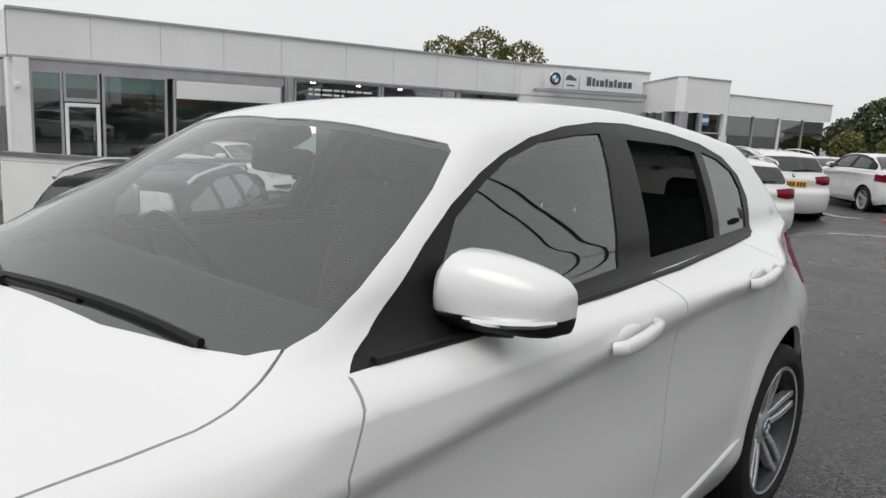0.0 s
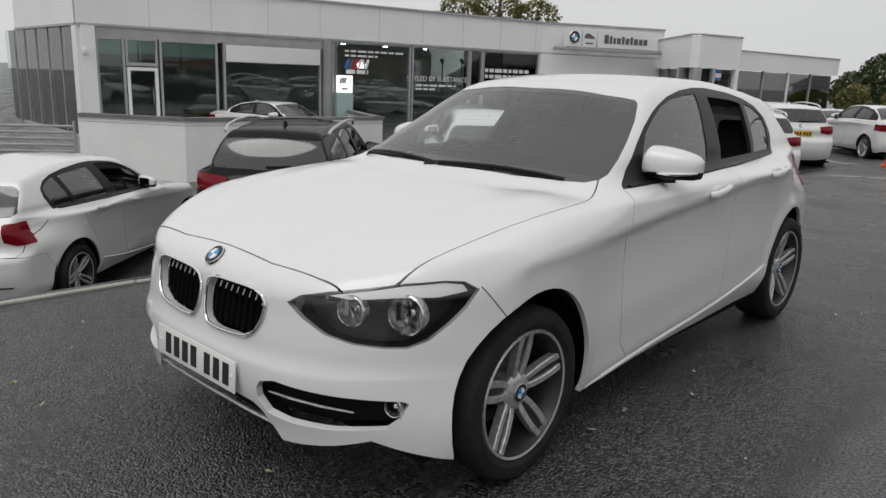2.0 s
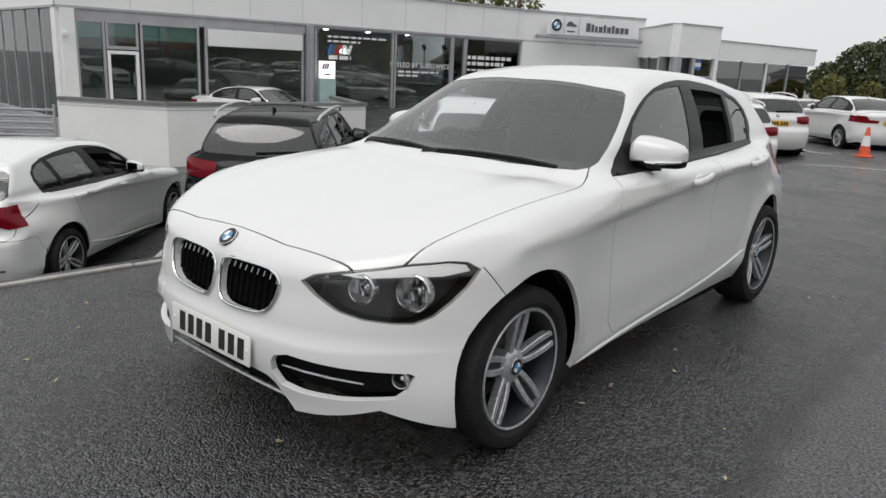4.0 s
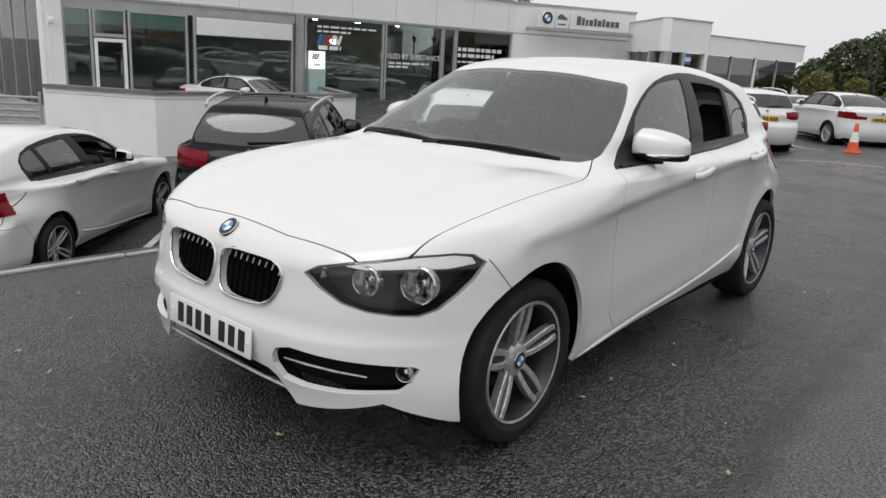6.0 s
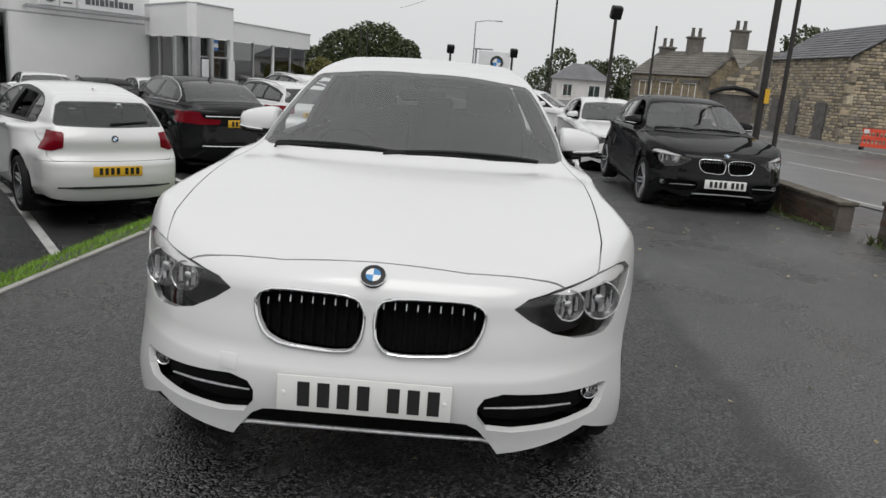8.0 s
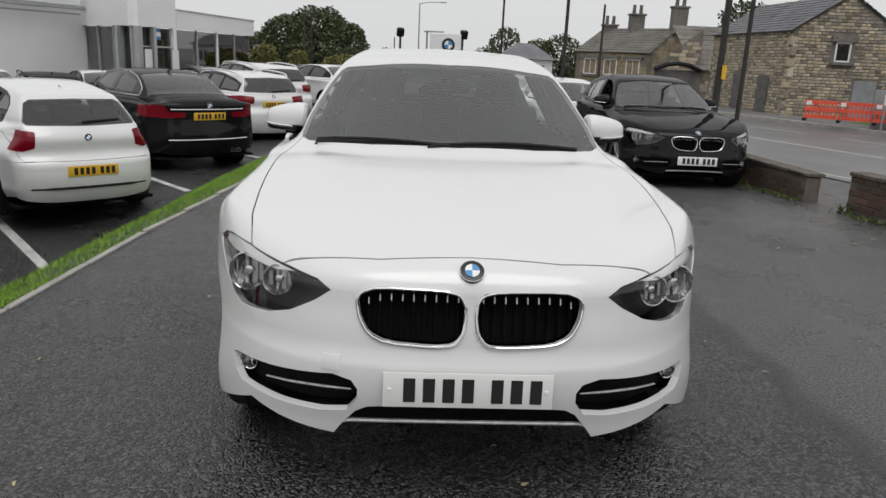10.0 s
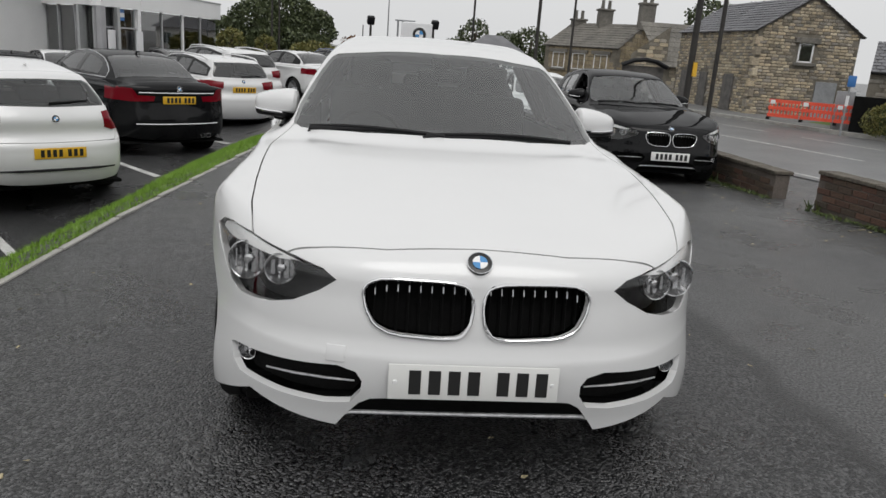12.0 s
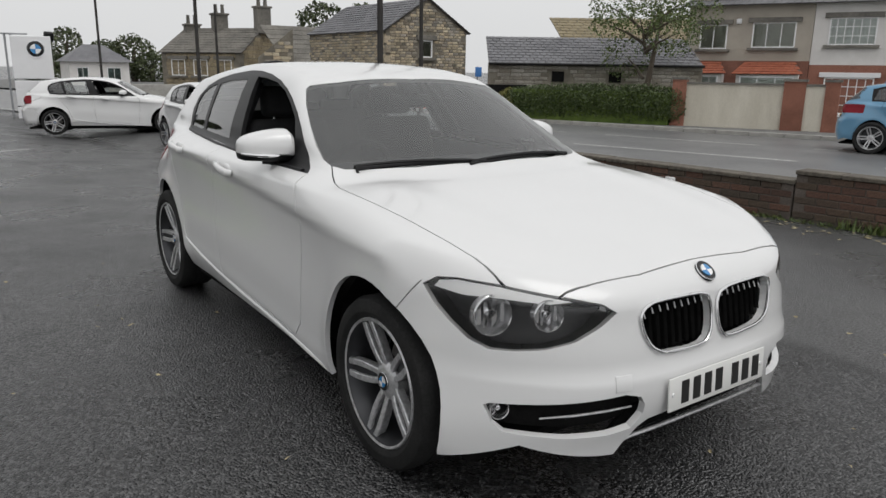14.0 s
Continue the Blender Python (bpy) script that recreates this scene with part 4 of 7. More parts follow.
def build_hatch(name, m, body, label, open_panes=(), group=""):
    """The compact five-door hatchback with its nose towards -y of m."""
    shape = HatchShape
    car = thing(name, m, label, "car", group)
    s = Skin(shape, 0.03)
    cut_common(s, shape)
    s.panel((0,), "body_shell", body, car, 0, 0.02)
    s.panel((1,), "bonnet", body, car, 0, 0.02)
    s.panel((14,), "front_bumper", body, car, 0, 0.025)
    s.panel((19,), "rear_bumper", body, car, 0, 0.025)
    gate = s.panel((18,), "tailgate", body, car, 0, 0.02)
    s.panel((2,), "windscreen", car_glass, car, 0, 0.004, 0.003, "tinted windscreen glass").visible_shadow = False
    s.panel((17,), "rear_window", rear_glass, gate, 0, 0.004, 0.003).visible_shadow = False
    for k in (1, -1):
        s.panel((15,), "front_wing", body, car, k, 0.02)
        s.panel((21,), "side_sill", body, car, k, 0.02)
        fd = s.panel((12,), "front_door", body, car, k, 0.02)
        rd = s.panel((13,), "rear_door", body, car, k, 0.02)
        s.panel((3,), "window_surround", trim_black, fd, k, 0.022, 0.002, "black window surround")
        if ("front", k) not in open_panes:
            s.panel((4,), "door_window", car_glass, fd, k, 0.004, 0.006).visible_shadow = False
        if ("rear", k) not in open_panes:
            s.panel((5,), "door_window", car_glass, rd, k, 0.004, 0.006).visible_shadow = False
        s.panel((6,), "quarter_window", dark_glass, rd, k, 0.004, 0.006)
        door_handle(fd, shape, 0.05, 0.915, k, body)
        door_handle(rd, shape, 0.83, 0.955, k, body)
        # waist strip under the windows
        pts = shape.land(np.array([[1.3, y, z] for y, z in ((-0.64, 0.983), (-0.35, 0.986), (0.09, 0.994), (0.52, 1.000), (1.03, 1.008), (1.30, 1.016))]), np.array([[-1.0, 0, 0]]), 1.2)
        part("waist_strip", tube([(k * (p[0] + 0.002), p[1], p[2]) for p in pts], 0.010, 8), trim_black, fd)
        pts = shape.land(np.array([[1.3, y, z] for y, z in ((-0.985, 0.215), (-0.80, 0.230), (-0.571, 0.246), (-0.30, 0.262), (0.02, 0.284), (0.35, 0.318), (0.60, 0.352), (0.80, 0.388), (0.885, 0.412))]), np.array([[-1.0, 0, 0]]), 1.2)
        strip = tube([(k * (p[0] - 0.006), p[1], p[2]) for p in pts], [0.008] + [0.014] * 7 + [0.008], 10)
        part("sill_strip", strip, body, car)
        # headlamp: dark housing, two round lamps, reflector brow with its sky gleam painted white, and clear cover
        lamp = s.panel((7, 22), "headlamp", lamp_dark, car, k, 0.01, 0.10, "clear headlamp with two round lights")
        s.panel((7, 22), "lamp_cover", lamp_glass, lamp, k, 0.0, 0.0025).visible_shadow = False
        for at, r in (((0.722, -1.866, 0.683), 0.062), ((0.603, -1.986, 0.693), 0.048)):
            round_lamp(lamp, (k * at[0], at[1], at[2]), (k * 0.25, -0.95, 0.05), r)
        s.panel((22,), "light_brow", lamp_white, lamp, k, 0.02, 0.010, "reflector band, its sky gleam painted white")
        # kidney grille
        ring = []
        for x, z in rounded(KIDNEY, 1):
            p, n = surface_point(shape, k * x, z)
            ring.append(p + n * 0.006)
        grille = part("grille", tube(ring, 0.0052, 8, True), chrome, car, "chrome-rimmed double kidney grille")
        s.panel((8,), "grille_back", dark_void, grille, k, 0.06, 0.055)
        for i in range(9):
            x = 0.038 + 0.034 * i
            zt = 0.709 - 0.02 * max(0, (x - 0.27) / 0.06)
            zb = 0.555 + 0.05 * max(0, (x - 0.24) / 0.1)
            pts = [surface_point(shape, k * x, zt - (zt - zb) * j / 6) for j in range(7)]
            bm = bmesh.new()
            rows = []
            for p, n in pts:
                rows.append([bm.verts.new(p + Vector((dx, dy, 0))) for dx, dy in ((-0.004, 0.030), (0.0, 0.020), (0.004, 0.030), (0.004, 0.050), (-0.004, 0.050))])
            for a, b in zip(rows, rows[1:]):
                for j in range(5):
                    bm.faces.new((a[j], a[(j + 1) % 5], b[(j + 1) % 5], b[j]))
            bm.faces.new(rows[0])
            bm.faces.new(rows[-1][::-1])
            bmesh.ops.recalc_face_normals(bm, faces=bm.faces)
            part("grille_slat", bm, dark_void, grille, smooth=False)
            # bright alloy chip stands in for the sky's gleam on the slat top
            p, n = pts[0]
            part("slat_tip", box((0.0045, 0.005, 0.022), Matrix.Translation(p + Vector((0, 0.014, -0.022))) @ pose(0, 0, 0, -24), 0.002), satin_alloy, grille, smooth=False)
        # lower side vent with fog light
        vent = s.panel((9,), "bumper_vent", dark_void, car, k, 0.01, 0.06, "black side vent with fog light")
        rail = [surface_point(shape, k * x, z)[0] + Vector((0, 0.03, 0)) for x, z in ((0.36, 0.389), (0.45, 0.388), (0.55, 0.383), (0.64, 0.374))]
        part("vent_bar", tube(rail, [0.003, 0.0045, 0.0045, 0.003], 8), satin_alloy, vent)
        p, n = surface_point(shape, k * 0.725, 0.384)
        round_lamp(vent, p + Vector((-k * 0.012, 0.055, 0)), (k * 0.3, -0.95, 0), 0.030, "fog_light")
        # tail lamp
        s.panel((16,), "tail_lamp", red_lamp, car, k, 0.03, -0.004, "red tail lamp")
        mirror_housing(car, k, body)
        for y, back in ((shape.axle_front, 0), (shape.axle_rear, 1)):
            hub = Matrix.Translation((k * (0.758 - 0.022 * back), y, shape.axle_z)) @ Matrix.Rotation(k * math.pi / 2, 4, "Y")
            wheel(car, hub, turn=1.885 if k > 0 else 1.64)
            liner = lathe([(0.20, 0.0), (0.396, 0.0), (0.400, 0.17), (0.400, 0.30)], Matrix.Translation((k * 0.50, y, shape.axle_z + 0.006)) @ Matrix.Rotation(k * math.pi / 2, 4, "Y"), 40)
            bmesh.ops.delete(liner, geom=[q for q in liner.verts if q.co.z < 0.21], context="VERTS")
            part("arch_liner", liner, dark_void, car)
    # lower intake and its bright lip
    lower = s.panel((10,), "lower_intake", dark_void, car, 0, 0.01, 0.07, "black lower air intake")
    lip = [surface_point(shape, x, z)[0] + Vector((0, 0.012, 0)) for x, z in ((-0.395, 0.272), (-0.36, 0.281), (-0.25, 0.286), (0.0, 0.288), (0.25, 0.286), (0.36, 0.281), (0.395, 0.272))]
    part("lower_lip", tube(lip, 0.007, 8), satin_alloy, lower)
    part("under_tray", box_between((-0.74, -1.80, 0.15), (0.74, 1.9, 0.19), 0.01), dark_void, car)
    p, n = surface_point(shape, 0, 0.768)
    roundel(car, Matrix.Translation(p + n * 0.004) @ n.to_track_quat("Z", "X").to_matrix().to_4x4() @ pose(0, 0, 0, 0, 0, 90), 0.038)
    p, n = surface_point(shape, 0, 0.90, False)
    roundel(gate, Matrix.Translation(p + n * 0.004) @ n.to_track_quat("Z", "X").to_matrix().to_4x4(), 0.038)
    number_plate(car, pose(0, surface_point(shape, 0.2, 0.421)[0].y - 0.014, 0.419, -3))
    number_plate(car, pose(0, surface_point(shape, 0.2, 0.555, False)[0].y + 0.012, 0.555, 2, 0, 180), True)
    p, n = surface_point(shape, -0.42, 0.485)
    part("tow_eye_cover", box((0.058, 0.004, 0.05), Matrix.Translation(p - n * 0.0008) @ n.to_track_quat("-Y", "Z").to_matrix().to_4x4(), 0.0015), body, car)
    fin = bmesh.new()
    add_tube(fin, [(0, 1.22, 1.375), (0, 1.27, 1.40), (0, 1.33, 1.418), (0, 1.36, 1.38)], [0.016, 0.014, 0.008, 0.006], 10)
    part("roof_aerial", fin, body, car, "small roof aerial fin")
    surf = lambda q: Vector(shape.land(np.array([[abs(q.x), q.y, 1.8]]), np.array([[0, 0, -1.0]]), 1.2)[0] * np.array([1 if q.x >= 0 else -1, 1, 1])) + Vector((0, -0.002, 0.004))
    wiper(car, surf(Vector((-0.10, -0.936, 0))), surf(Vector((0.58, -0.835, 0))), (-0.12, -0.950, 0.985), surf)
    wiper(car, surf(Vector((-0.62, -0.812, 0))), surf(Vector((-0.02, -0.940, 0))), (-0.62, -0.850, 0.985), surf)
    cowl = bmesh.new()
    edge = [(x, float(np.interp(abs(x), [0, 0.37, 0.57, 0.655], [-0.944, -0.905, -0.845, -0.806]))) for x in np.linspace(-0.655, 0.655, 29)]
    add_tube(cowl, [surf(Vector((x, y, 0))) + Vector((0, 0.004, -0.036)) for x, y in edge], 0.024, 8)
    part("cowl_panel", cowl, trim_black, car)
    # rear: bumper strip, wiper, exhaust
    strip = [surface_point(shape, x, 0.375, False)[0] + Vector((0, 0.004, 0)) for x in (-0.60, -0.4, -0.2, 0.0, 0.2, 0.4, 0.60)]
    part("bumper_strip", tube(strip, [0.008] + [0.014] * 5 + [0.008], 8), trim_black, car, "black strip across the rear bumper")
    a, b = surface_point(shape, 0.02, 1.055, False)[0], surface_point(shape, -0.40, 1.08, False)[0]
    part("rear_wiper", tube([a + Vector((0, 0.02, 0)), (a + b) / 2 + Vector((0, 0.024, 0)), b + Vector((0, 0.014, 0))], [0.014, 0.009, 0.006], 8), trim_black, gate)
    part("exhaust", lathe([(0.030, -0.12), (0.034, 0.0), (0.028, 0.0), (0.026, -0.12)], Matrix.Translation((-0.45, 2.03, 0.27)) @ Matrix.Rotation(-math.pi / 2, 4, "X"), 18), chrome, car)
    # interior
    part("floor_pan", box_between((-0.72, -0.85, 0.26), (0.72, 1.75, 0.30), 0.01), dark_void, car)
    part("dashboard", box((1.36, 0.42, 0.22), pose(0, -0.68, 0.86, 10), 0.07, 3), dash_plastic, car, "dark grey dashboard")
    part("centre_console", box((0.22, 0.9, 0.26), pose(0, -0.1, 0.42), 0.03), dash_plastic, car)
    for x in (-0.36, 0.36):
        seat(car, pose(x, 0.12, 0.50))
    seat(car, pose(0, 0.98, 0.50), True)
    part("parcel_shelf", box((1.16, 0.40, 0.03), pose(0, 1.62, 0.98), 0.01), dash_plastic, car)
    wheel_ring = Matrix.Translation((-0.36, -0.36, 0.90)) @ Matrix.Rotation(radians(-66), 4, "X")
    sw = part("steering_wheel", tube([wheel_ring @ Vector((0.185 * math.cos(a), 0.185 * math.sin(a), 0)) for a in (2 * math.pi * k / 32 for k in range(32))], 0.016, 8, True), trim_black, car, "black steering wheel")
    part("wheel_boss", box((0.30, 0.05, 0.03), wheel_ring, 0.012), trim_black, sw)
    part("steering_column", rod(wheel_ring @ Vector((0, 0, 0)), (-0.36, -0.62, 0.82), 0.03), trim_black, sw)
    mirror = part("interior_mirror", box((0.24, 0.04, 0.07), pose(0, -0.28, 1.25, -10), 0.018, 3), trim_black, car, "dark interior mirror")
    part("sensor_box", box((0.10, 0.10, 0.05), pose(0, -0.26, 1.315, 24), 0.02), trim_black, mirror)
    for k in (1, -1):
        part("door_card", box_between((k * 0.72 - 0.02, -0.62, 0.30), (k * 0.72 + 0.02, 1.10, 0.97), 0.012), dash_plastic, car)
        part("centre_pillar", box((0.04, 0.09, 0.38), pose(k * 0.615, 0.40, 1.16, -12, -k * 29, 0), 0.01), trim_black, car)
    part("head_lining", box((0.86, 1.50, 0.02), pose(0, 0.62, 1.352, 0), 0.008), dash_plastic, car)
    s.free()
    return car


hero = build_hatch("hatchback_car", Matrix.Scale(0.994, 4), white_paint, "clean white five-door hatchback parked on wet tarmac, two windows open", {("rear", 1), ("front", -1)}, "hatchback cars")
# ---- the ground: the drive falls gently away, the sales lot lies lower, the road lies beyond the brick wall ----
def drive_edge(y):
    return -2.375 + 0.066 * (np.clip(y, -3, 9) + 0.3)


def ground_z(x, y):
    x, y = np.asarray(x, float), np.asarray(y, float)
    drive = -(0.014 + 0.019 * ramp(x, -1.5, 2.5)) * np.clip(y - 1.5, 0, 17)
    lot = -0.52 - 0.115 * np.clip(5 - y, 0, 8) - (0.035 + 0.085 * (1 - ramp(y, 7, 11))) * np.clip(-7 - x, 0, 10)
    lot = lot * (1 - ramp(y, 10, 18)) + -0.30 * ramp(y, 10, 18)
    e = drive_edge(y)
    w = ramp(e - x, 0.12, 1.35)
    z = drive * (1 - w) + lot * w
    w2 = ramp(x + 0.30 * np.clip(y - 4, 0, 60), 5.6, 7.0)
    return z * (1 - w2) + np.minimum(-0.20, drive + 0.2) * w2


def axis(parts):
    return np.unique(np.concatenate([np.linspace(a, b, n) for a, b, n in parts]))


gx = axis([(-400, -60, 5), (-60, -20, 9), (-20, -3.6, 34), (-3.6, -1.6, 34), (-1.6, 9, 30), (9, 30, 12), (30, 400, 6)])
gy = axis([(-300, -30, 5), (-30, -6, 9), (-6, 12, 60), (12, 30, 24), (30, 80, 10), (80, 600, 6)])
X, Y = np.meshgrid(gx, gy)
gv = np.stack([X, Y, ground_z(X, Y)], -1).reshape(-1, 3)
nx = len(gx)
gf = [(j * nx + i, j * nx + i + 1, (j + 1) * nx + i + 1, (j + 1) * nx + i) for j in range(len(gy) - 1) for i in range(nx - 1)]
ground = raw_part("ground", gv, gf, tarmac, smooth=True)
tagged(ground, "wet dark tarmac drive and car park", "ground", kind="structure")


def sheet(name, left, right, ys, mat, lift, label, category, kind="structure"):
    """A strip laid on the ground between two edges, x given at each y."""
    v, f = [], []
    for i, y in enumerate(ys):
        for k in range(5):
            x = left(y) + (right(y) - left(y)) * k / 4
            v.append((x, y, float(ground_z(x, y)) + lift))
        if i:
            f += [((i - 1) * 5 + k, (i - 1) * 5 + k + 1, i * 5 + k + 1, i * 5 + k) for k in range(4)]
    return tagged(raw_part(name, v, f, mat, smooth=True), label, category, kind=kind)


ys = np.linspace(-0.9, 8.0, 46)
verge_out = lambda y: drive_edge(y) - 0.06 - 1.05 * float(ramp(y, -1.0, 0.4)) * (1 - 0.9 * float(ramp(y, 6.8, 8.0))) - 0.05 * noise.noise((y * 1.7, 0, 0))
verge = sheet("verge", verge_out, lambda y: drive_edge(y) - 0.045 + 0.015 * noise.noise((y * 4, 3, 0)), ys, soil, 0.012, "sloping strip of short green grass beside the drive", "grass verge")
rng = np.random.default_rng(5)
v, f = [], []
for i in range(26000):
    y = rng.uniform(-0.9, 8.0)
    a, b = verge_out(y), drive_edge(y) - 0.03
    x = a + (b - a) * rng.uniform(0, 1)
    z = float(ground_z(x, y)) + 0.008
    h, t, w = rng.uniform(0.018, 0.055), rng.uniform(0, 6.28), 0.0035
    lean = rng.normal(0, 0.018, 2)
    k = len(v)
    v += [(x - w * math.cos(t), y - w * math.sin(t), z), (x + w * math.cos(t), y + w * math.sin(t), z), (x + lean[0], y + lean[1], z + h)]
    f.append((k, k + 1, k + 2))
tagged(raw_part("grass", v, f, grass_mat), "short bright green grass blades", "grass", kind="stuff")
# concrete edging between the grass and the drive
edging = thing("edging", Matrix(), "pale worn concrete edging along the drive", "kerb", kind="structure")
stone_v = box((0.05, 0.905, 0.10), bevel=0.008)
stone_me = bpy.data.meshes.new("edging_stone")
stone_v.to_mesh(stone_me)
stone_v.free()
finish(stone_me, concrete, False)
for i in range(16):
    y = -5.5 + 0.915 * i
    x = float(drive_edge(y)) - 0.02
    share("edging_stone", stone_me, pose(x, y, float(ground_z(x + 0.03, y)) - 0.036 + rng.uniform(-0.002, 0.002), (-1.9 if y > 1.5 else 0.0) + rng.uniform(-0.2, 0.2), 0, -3.4), edging)

# bay markings on the lot
def marking(name, a, b, w, label="worn white bay line painted on tarmac", mat=None, lift=0.006):
    a, b = Vector((*a, 0)), Vector((*b, 0))
    d = (b - a).normalized()
    s = Vector((-d.y, d.x, 0)) * w / 2
    n = max(2, int((b - a).length / 0.5))
    v, f = [], []
    for i in range(n + 1):
        p = a + (b - a) * i / n
        for q in (p + s, p - s):
            v.append((q.x, q.y, float(ground_z(q.x, q.y)) + lift))
        if i:
            f.append((2 * i - 2, 2 * i - 1, 2 * i + 1, 2 * i))
    return tagged(raw_part(name, v, f, mat or line_paint), label, "road marking", kind="structure")


bay = Vector((-0.656, 0.755))
for x, y in ((-4.44, -1.17), (-4.42, 0.75), (-3.72, 2.75), (-3.25, 5.9), (-2.95, 9.4), (-2.6, 12.6), (-2.1, 15.8)):
    marking("bay_line", (x, y), (x + bay.x * 4.8, y + bay.y * 4.8), 0.10)
marking("bay_line", (-2.5, 11.2), (-0.4, 13.2), 0.08)

# road beyond the wall
RD, RN = Vector((0.293, -0.956)), Vector((0.956, 0.293))
RC = Vector((10.39, 8.96))


def road_point(s, n, z=-0.2):
    p = RC + RD * s + RN * n
    return (p.x, p.y, z)


road = raw_part("road", [road_point(s, n, -0.185) for s in np.linspace(-70, 60, 27) for n in (-3.9, 0, 5.7)],
                [(3 * i + k, 3 * i + k + 1, 3 * i + k + 4, 3 * i + k + 3) for i in range(26) for k in (0, 1)], road_tarmac)
tagged(road, "damp grey two-lane road", "road", kind="structure")


def road_line(s0, s1, n, w=0.11):
    v = [road_point(s, q, -0.180) for s in (s0, s1) for q in (n - w / 2, n + w / 2)]
    tagged(raw_part("road_line", v, [(0, 1, 3, 2)], line_paint), "white line painted on the road", "road marking", kind="structure")


for s in (-12.5, -6.2, 0.2, 6.6, 13.0):
    road_line(s, s + 4.9, 0.0)
for s in np.arange(-16, 22, 5.2):
    road_line(s, s + 4.0, 2.95, 0.09)
road_line(-40, 30, -3.6, 0.10)


def kerb_run(name, n, side, label, s0=-40, s1=40):
    k = thing(name, Matrix(), label, "kerb", kind="structure")
    bm = box((0.125, 0.905, 0.20), bevel=0.012)
    me = bpy.data.meshes.new("kerb_stone")
    bm.to_mesh(me)
    bm.free()
    finish(me, concrete, False)
    turn = Matrix.Rotation(math.atan2(RD.x, -RD.y), 4, "Z")
    for i in range(int((s1 - s0) / 0.915)):
        share("kerb_stone", me, Matrix.Translation(road_point(s0 + i * 0.915, n, -0.17 + rng.uniform(-0.004, 0.004))) @ turn, k)
    return k


kerb_run("kerb_far", 5.76, 1, "worn grey concrete kerb on the far side", -18, 22)
pave = raw_part("pavement", [road_point(s, n, z) for s in (-70, 60) for n, z in ((5.82, -0.085), (8.2, -0.05), (26.0, 0.04))], [(0, 1, 4, 3), (1, 2, 5, 4)], concrete)
pave.data.materials.clear()
pave.data.materials.append(mottled("pavement_tarmac", (0.13, 0.13, 0.128), (0.18, 0.18, 0.175), 1.5, 0.8, 0.002, 60))
tagged(pave, "grey tarmac pavement along the road", "pavement", kind="structure")
vg = raw_part("roadside_verge", [road_point(s, n, z) for s in np.linspace(-9.5, 3.0, 12) for n, z in ((7.4, -0.062), (8.3, -0.02))], [(2 * i, 2 * i + 1, 2 * i + 3, 2 * i + 2) for i in range(11)], soil)
tagged(vg, "strip of rough grass under the hedge", "grass verge", kind="structure")
# ---- the showroom ----
A, B, C, D = Vector((-20.80, 5.65, 0)), Vector((-19.04, 13.52, 0)), Vector((-16.88, 23.17, 0)), Vector((-13.93, 28.48, 0))
K, E, F = Vector((-10.52, 24.65, 0)), Vector((-9.82, 26.93, 0)), Vector((-8.38, 35.08, 0))
FLOOR, HEAD, ROOF, BAND = -0.62, 2.58, 3.77, 2.22


def along(p, q, s, out=0.0, z=0.0):
    """A point s metres from p towards q, out metres in front of that face."""
    d = (q - p).normalized()
    n = Vector((d.y, -d.x, 0))
    r = p + d * s + n * out
    return Vector((r.x, r.y, z))


def face_frame(p, q, s, out, z):
    """A pose on a face: x along it, -y out of it, z up."""
    d = (q - p).normalized()
    m = Matrix.Rotation(math.atan2(d.y, d.x), 4, "Z")
    return Matrix.Translation(along(p, q, s, out, z)) @ m


def slab(name, p, q, s0, s1, z0, z1, out0, out1, mat, parent, label="", bevel=0.0):
    m = face_frame(p, q, (s0 + s1) / 2, (out0 + out1) / 2, (z0 + z1) / 2)
    return part(name, box((abs(s1 - s0), abs(out1 - out0), z1 - z0), m, bevel), mat, parent, label, smooth=False)


show = thing("showroom", Matrix(), "white flat-roofed car showroom with wide glass fronts", "building")
LAB, LBC, LCD = (B - A).length, (C - B).length, (D - C).length
# fascia and parapet over the glass
for p, q, l in ((A, B, LAB), (B, C, LBC), (C, D, LCD)):
    slab("fascia", p, q, -0.12 if p is A else 0, l, HEAD, ROOF, 0.0, 0.15, clad_white, show, "white clad fascia")
    slab("parapet_cap", p, q, -0.16 if p is A else 0, l, ROOF, ROOF + 0.07, -0.12, 0.22, alu, show)
    slab("head_trim", p, q, -0.12 if p is A else 0, l, HEAD - 0.07, HEAD, 0.02, 0.17, alu, show)
    for k in range(1, int(l / 1.9) + 1):
        slab("fascia_joint", p, q, k * 1.9, k * 1.9 + 0.012, HEAD + 0.02, ROOF - 0.01, 0.152, 0.154, alu, show)
# side of the building round the corner: tall glazed panels
S = A + Vector((-7.3, 0.7, 0))
LS = (A - S).length
slab("fascia", S, A, 0, LS - 0.12, HEAD, ROOF, 0.0, 0.15, clad_white, show)
slab("head_trim", S, A, 0, LS - 0.12, HEAD - 0.07, HEAD, 0.02, 0.17, alu, show)
for k in range(6):
    s = LS - 0.45 - k * 1.5
    slab("mullion", S, A, s - 0.03, s + 0.03, -0.9, HEAD - 0.07, 0.0, 0.075, alu, show)
    slab("side_pane", S, A, s - 1.47, s - 0.03, -0.75, HEAD - 0.07, 0.03, 0.05, shop_glass, show)
slab("corner_post", S, A, LS - 0.42, LS, -1.4, HEAD - 0.07, 0.0, 0.16, clad_white, show)
slab("plinth", S, A, 0, LS - 0.4, -1.6, -0.75, 0.0, 0.12, alu, show)
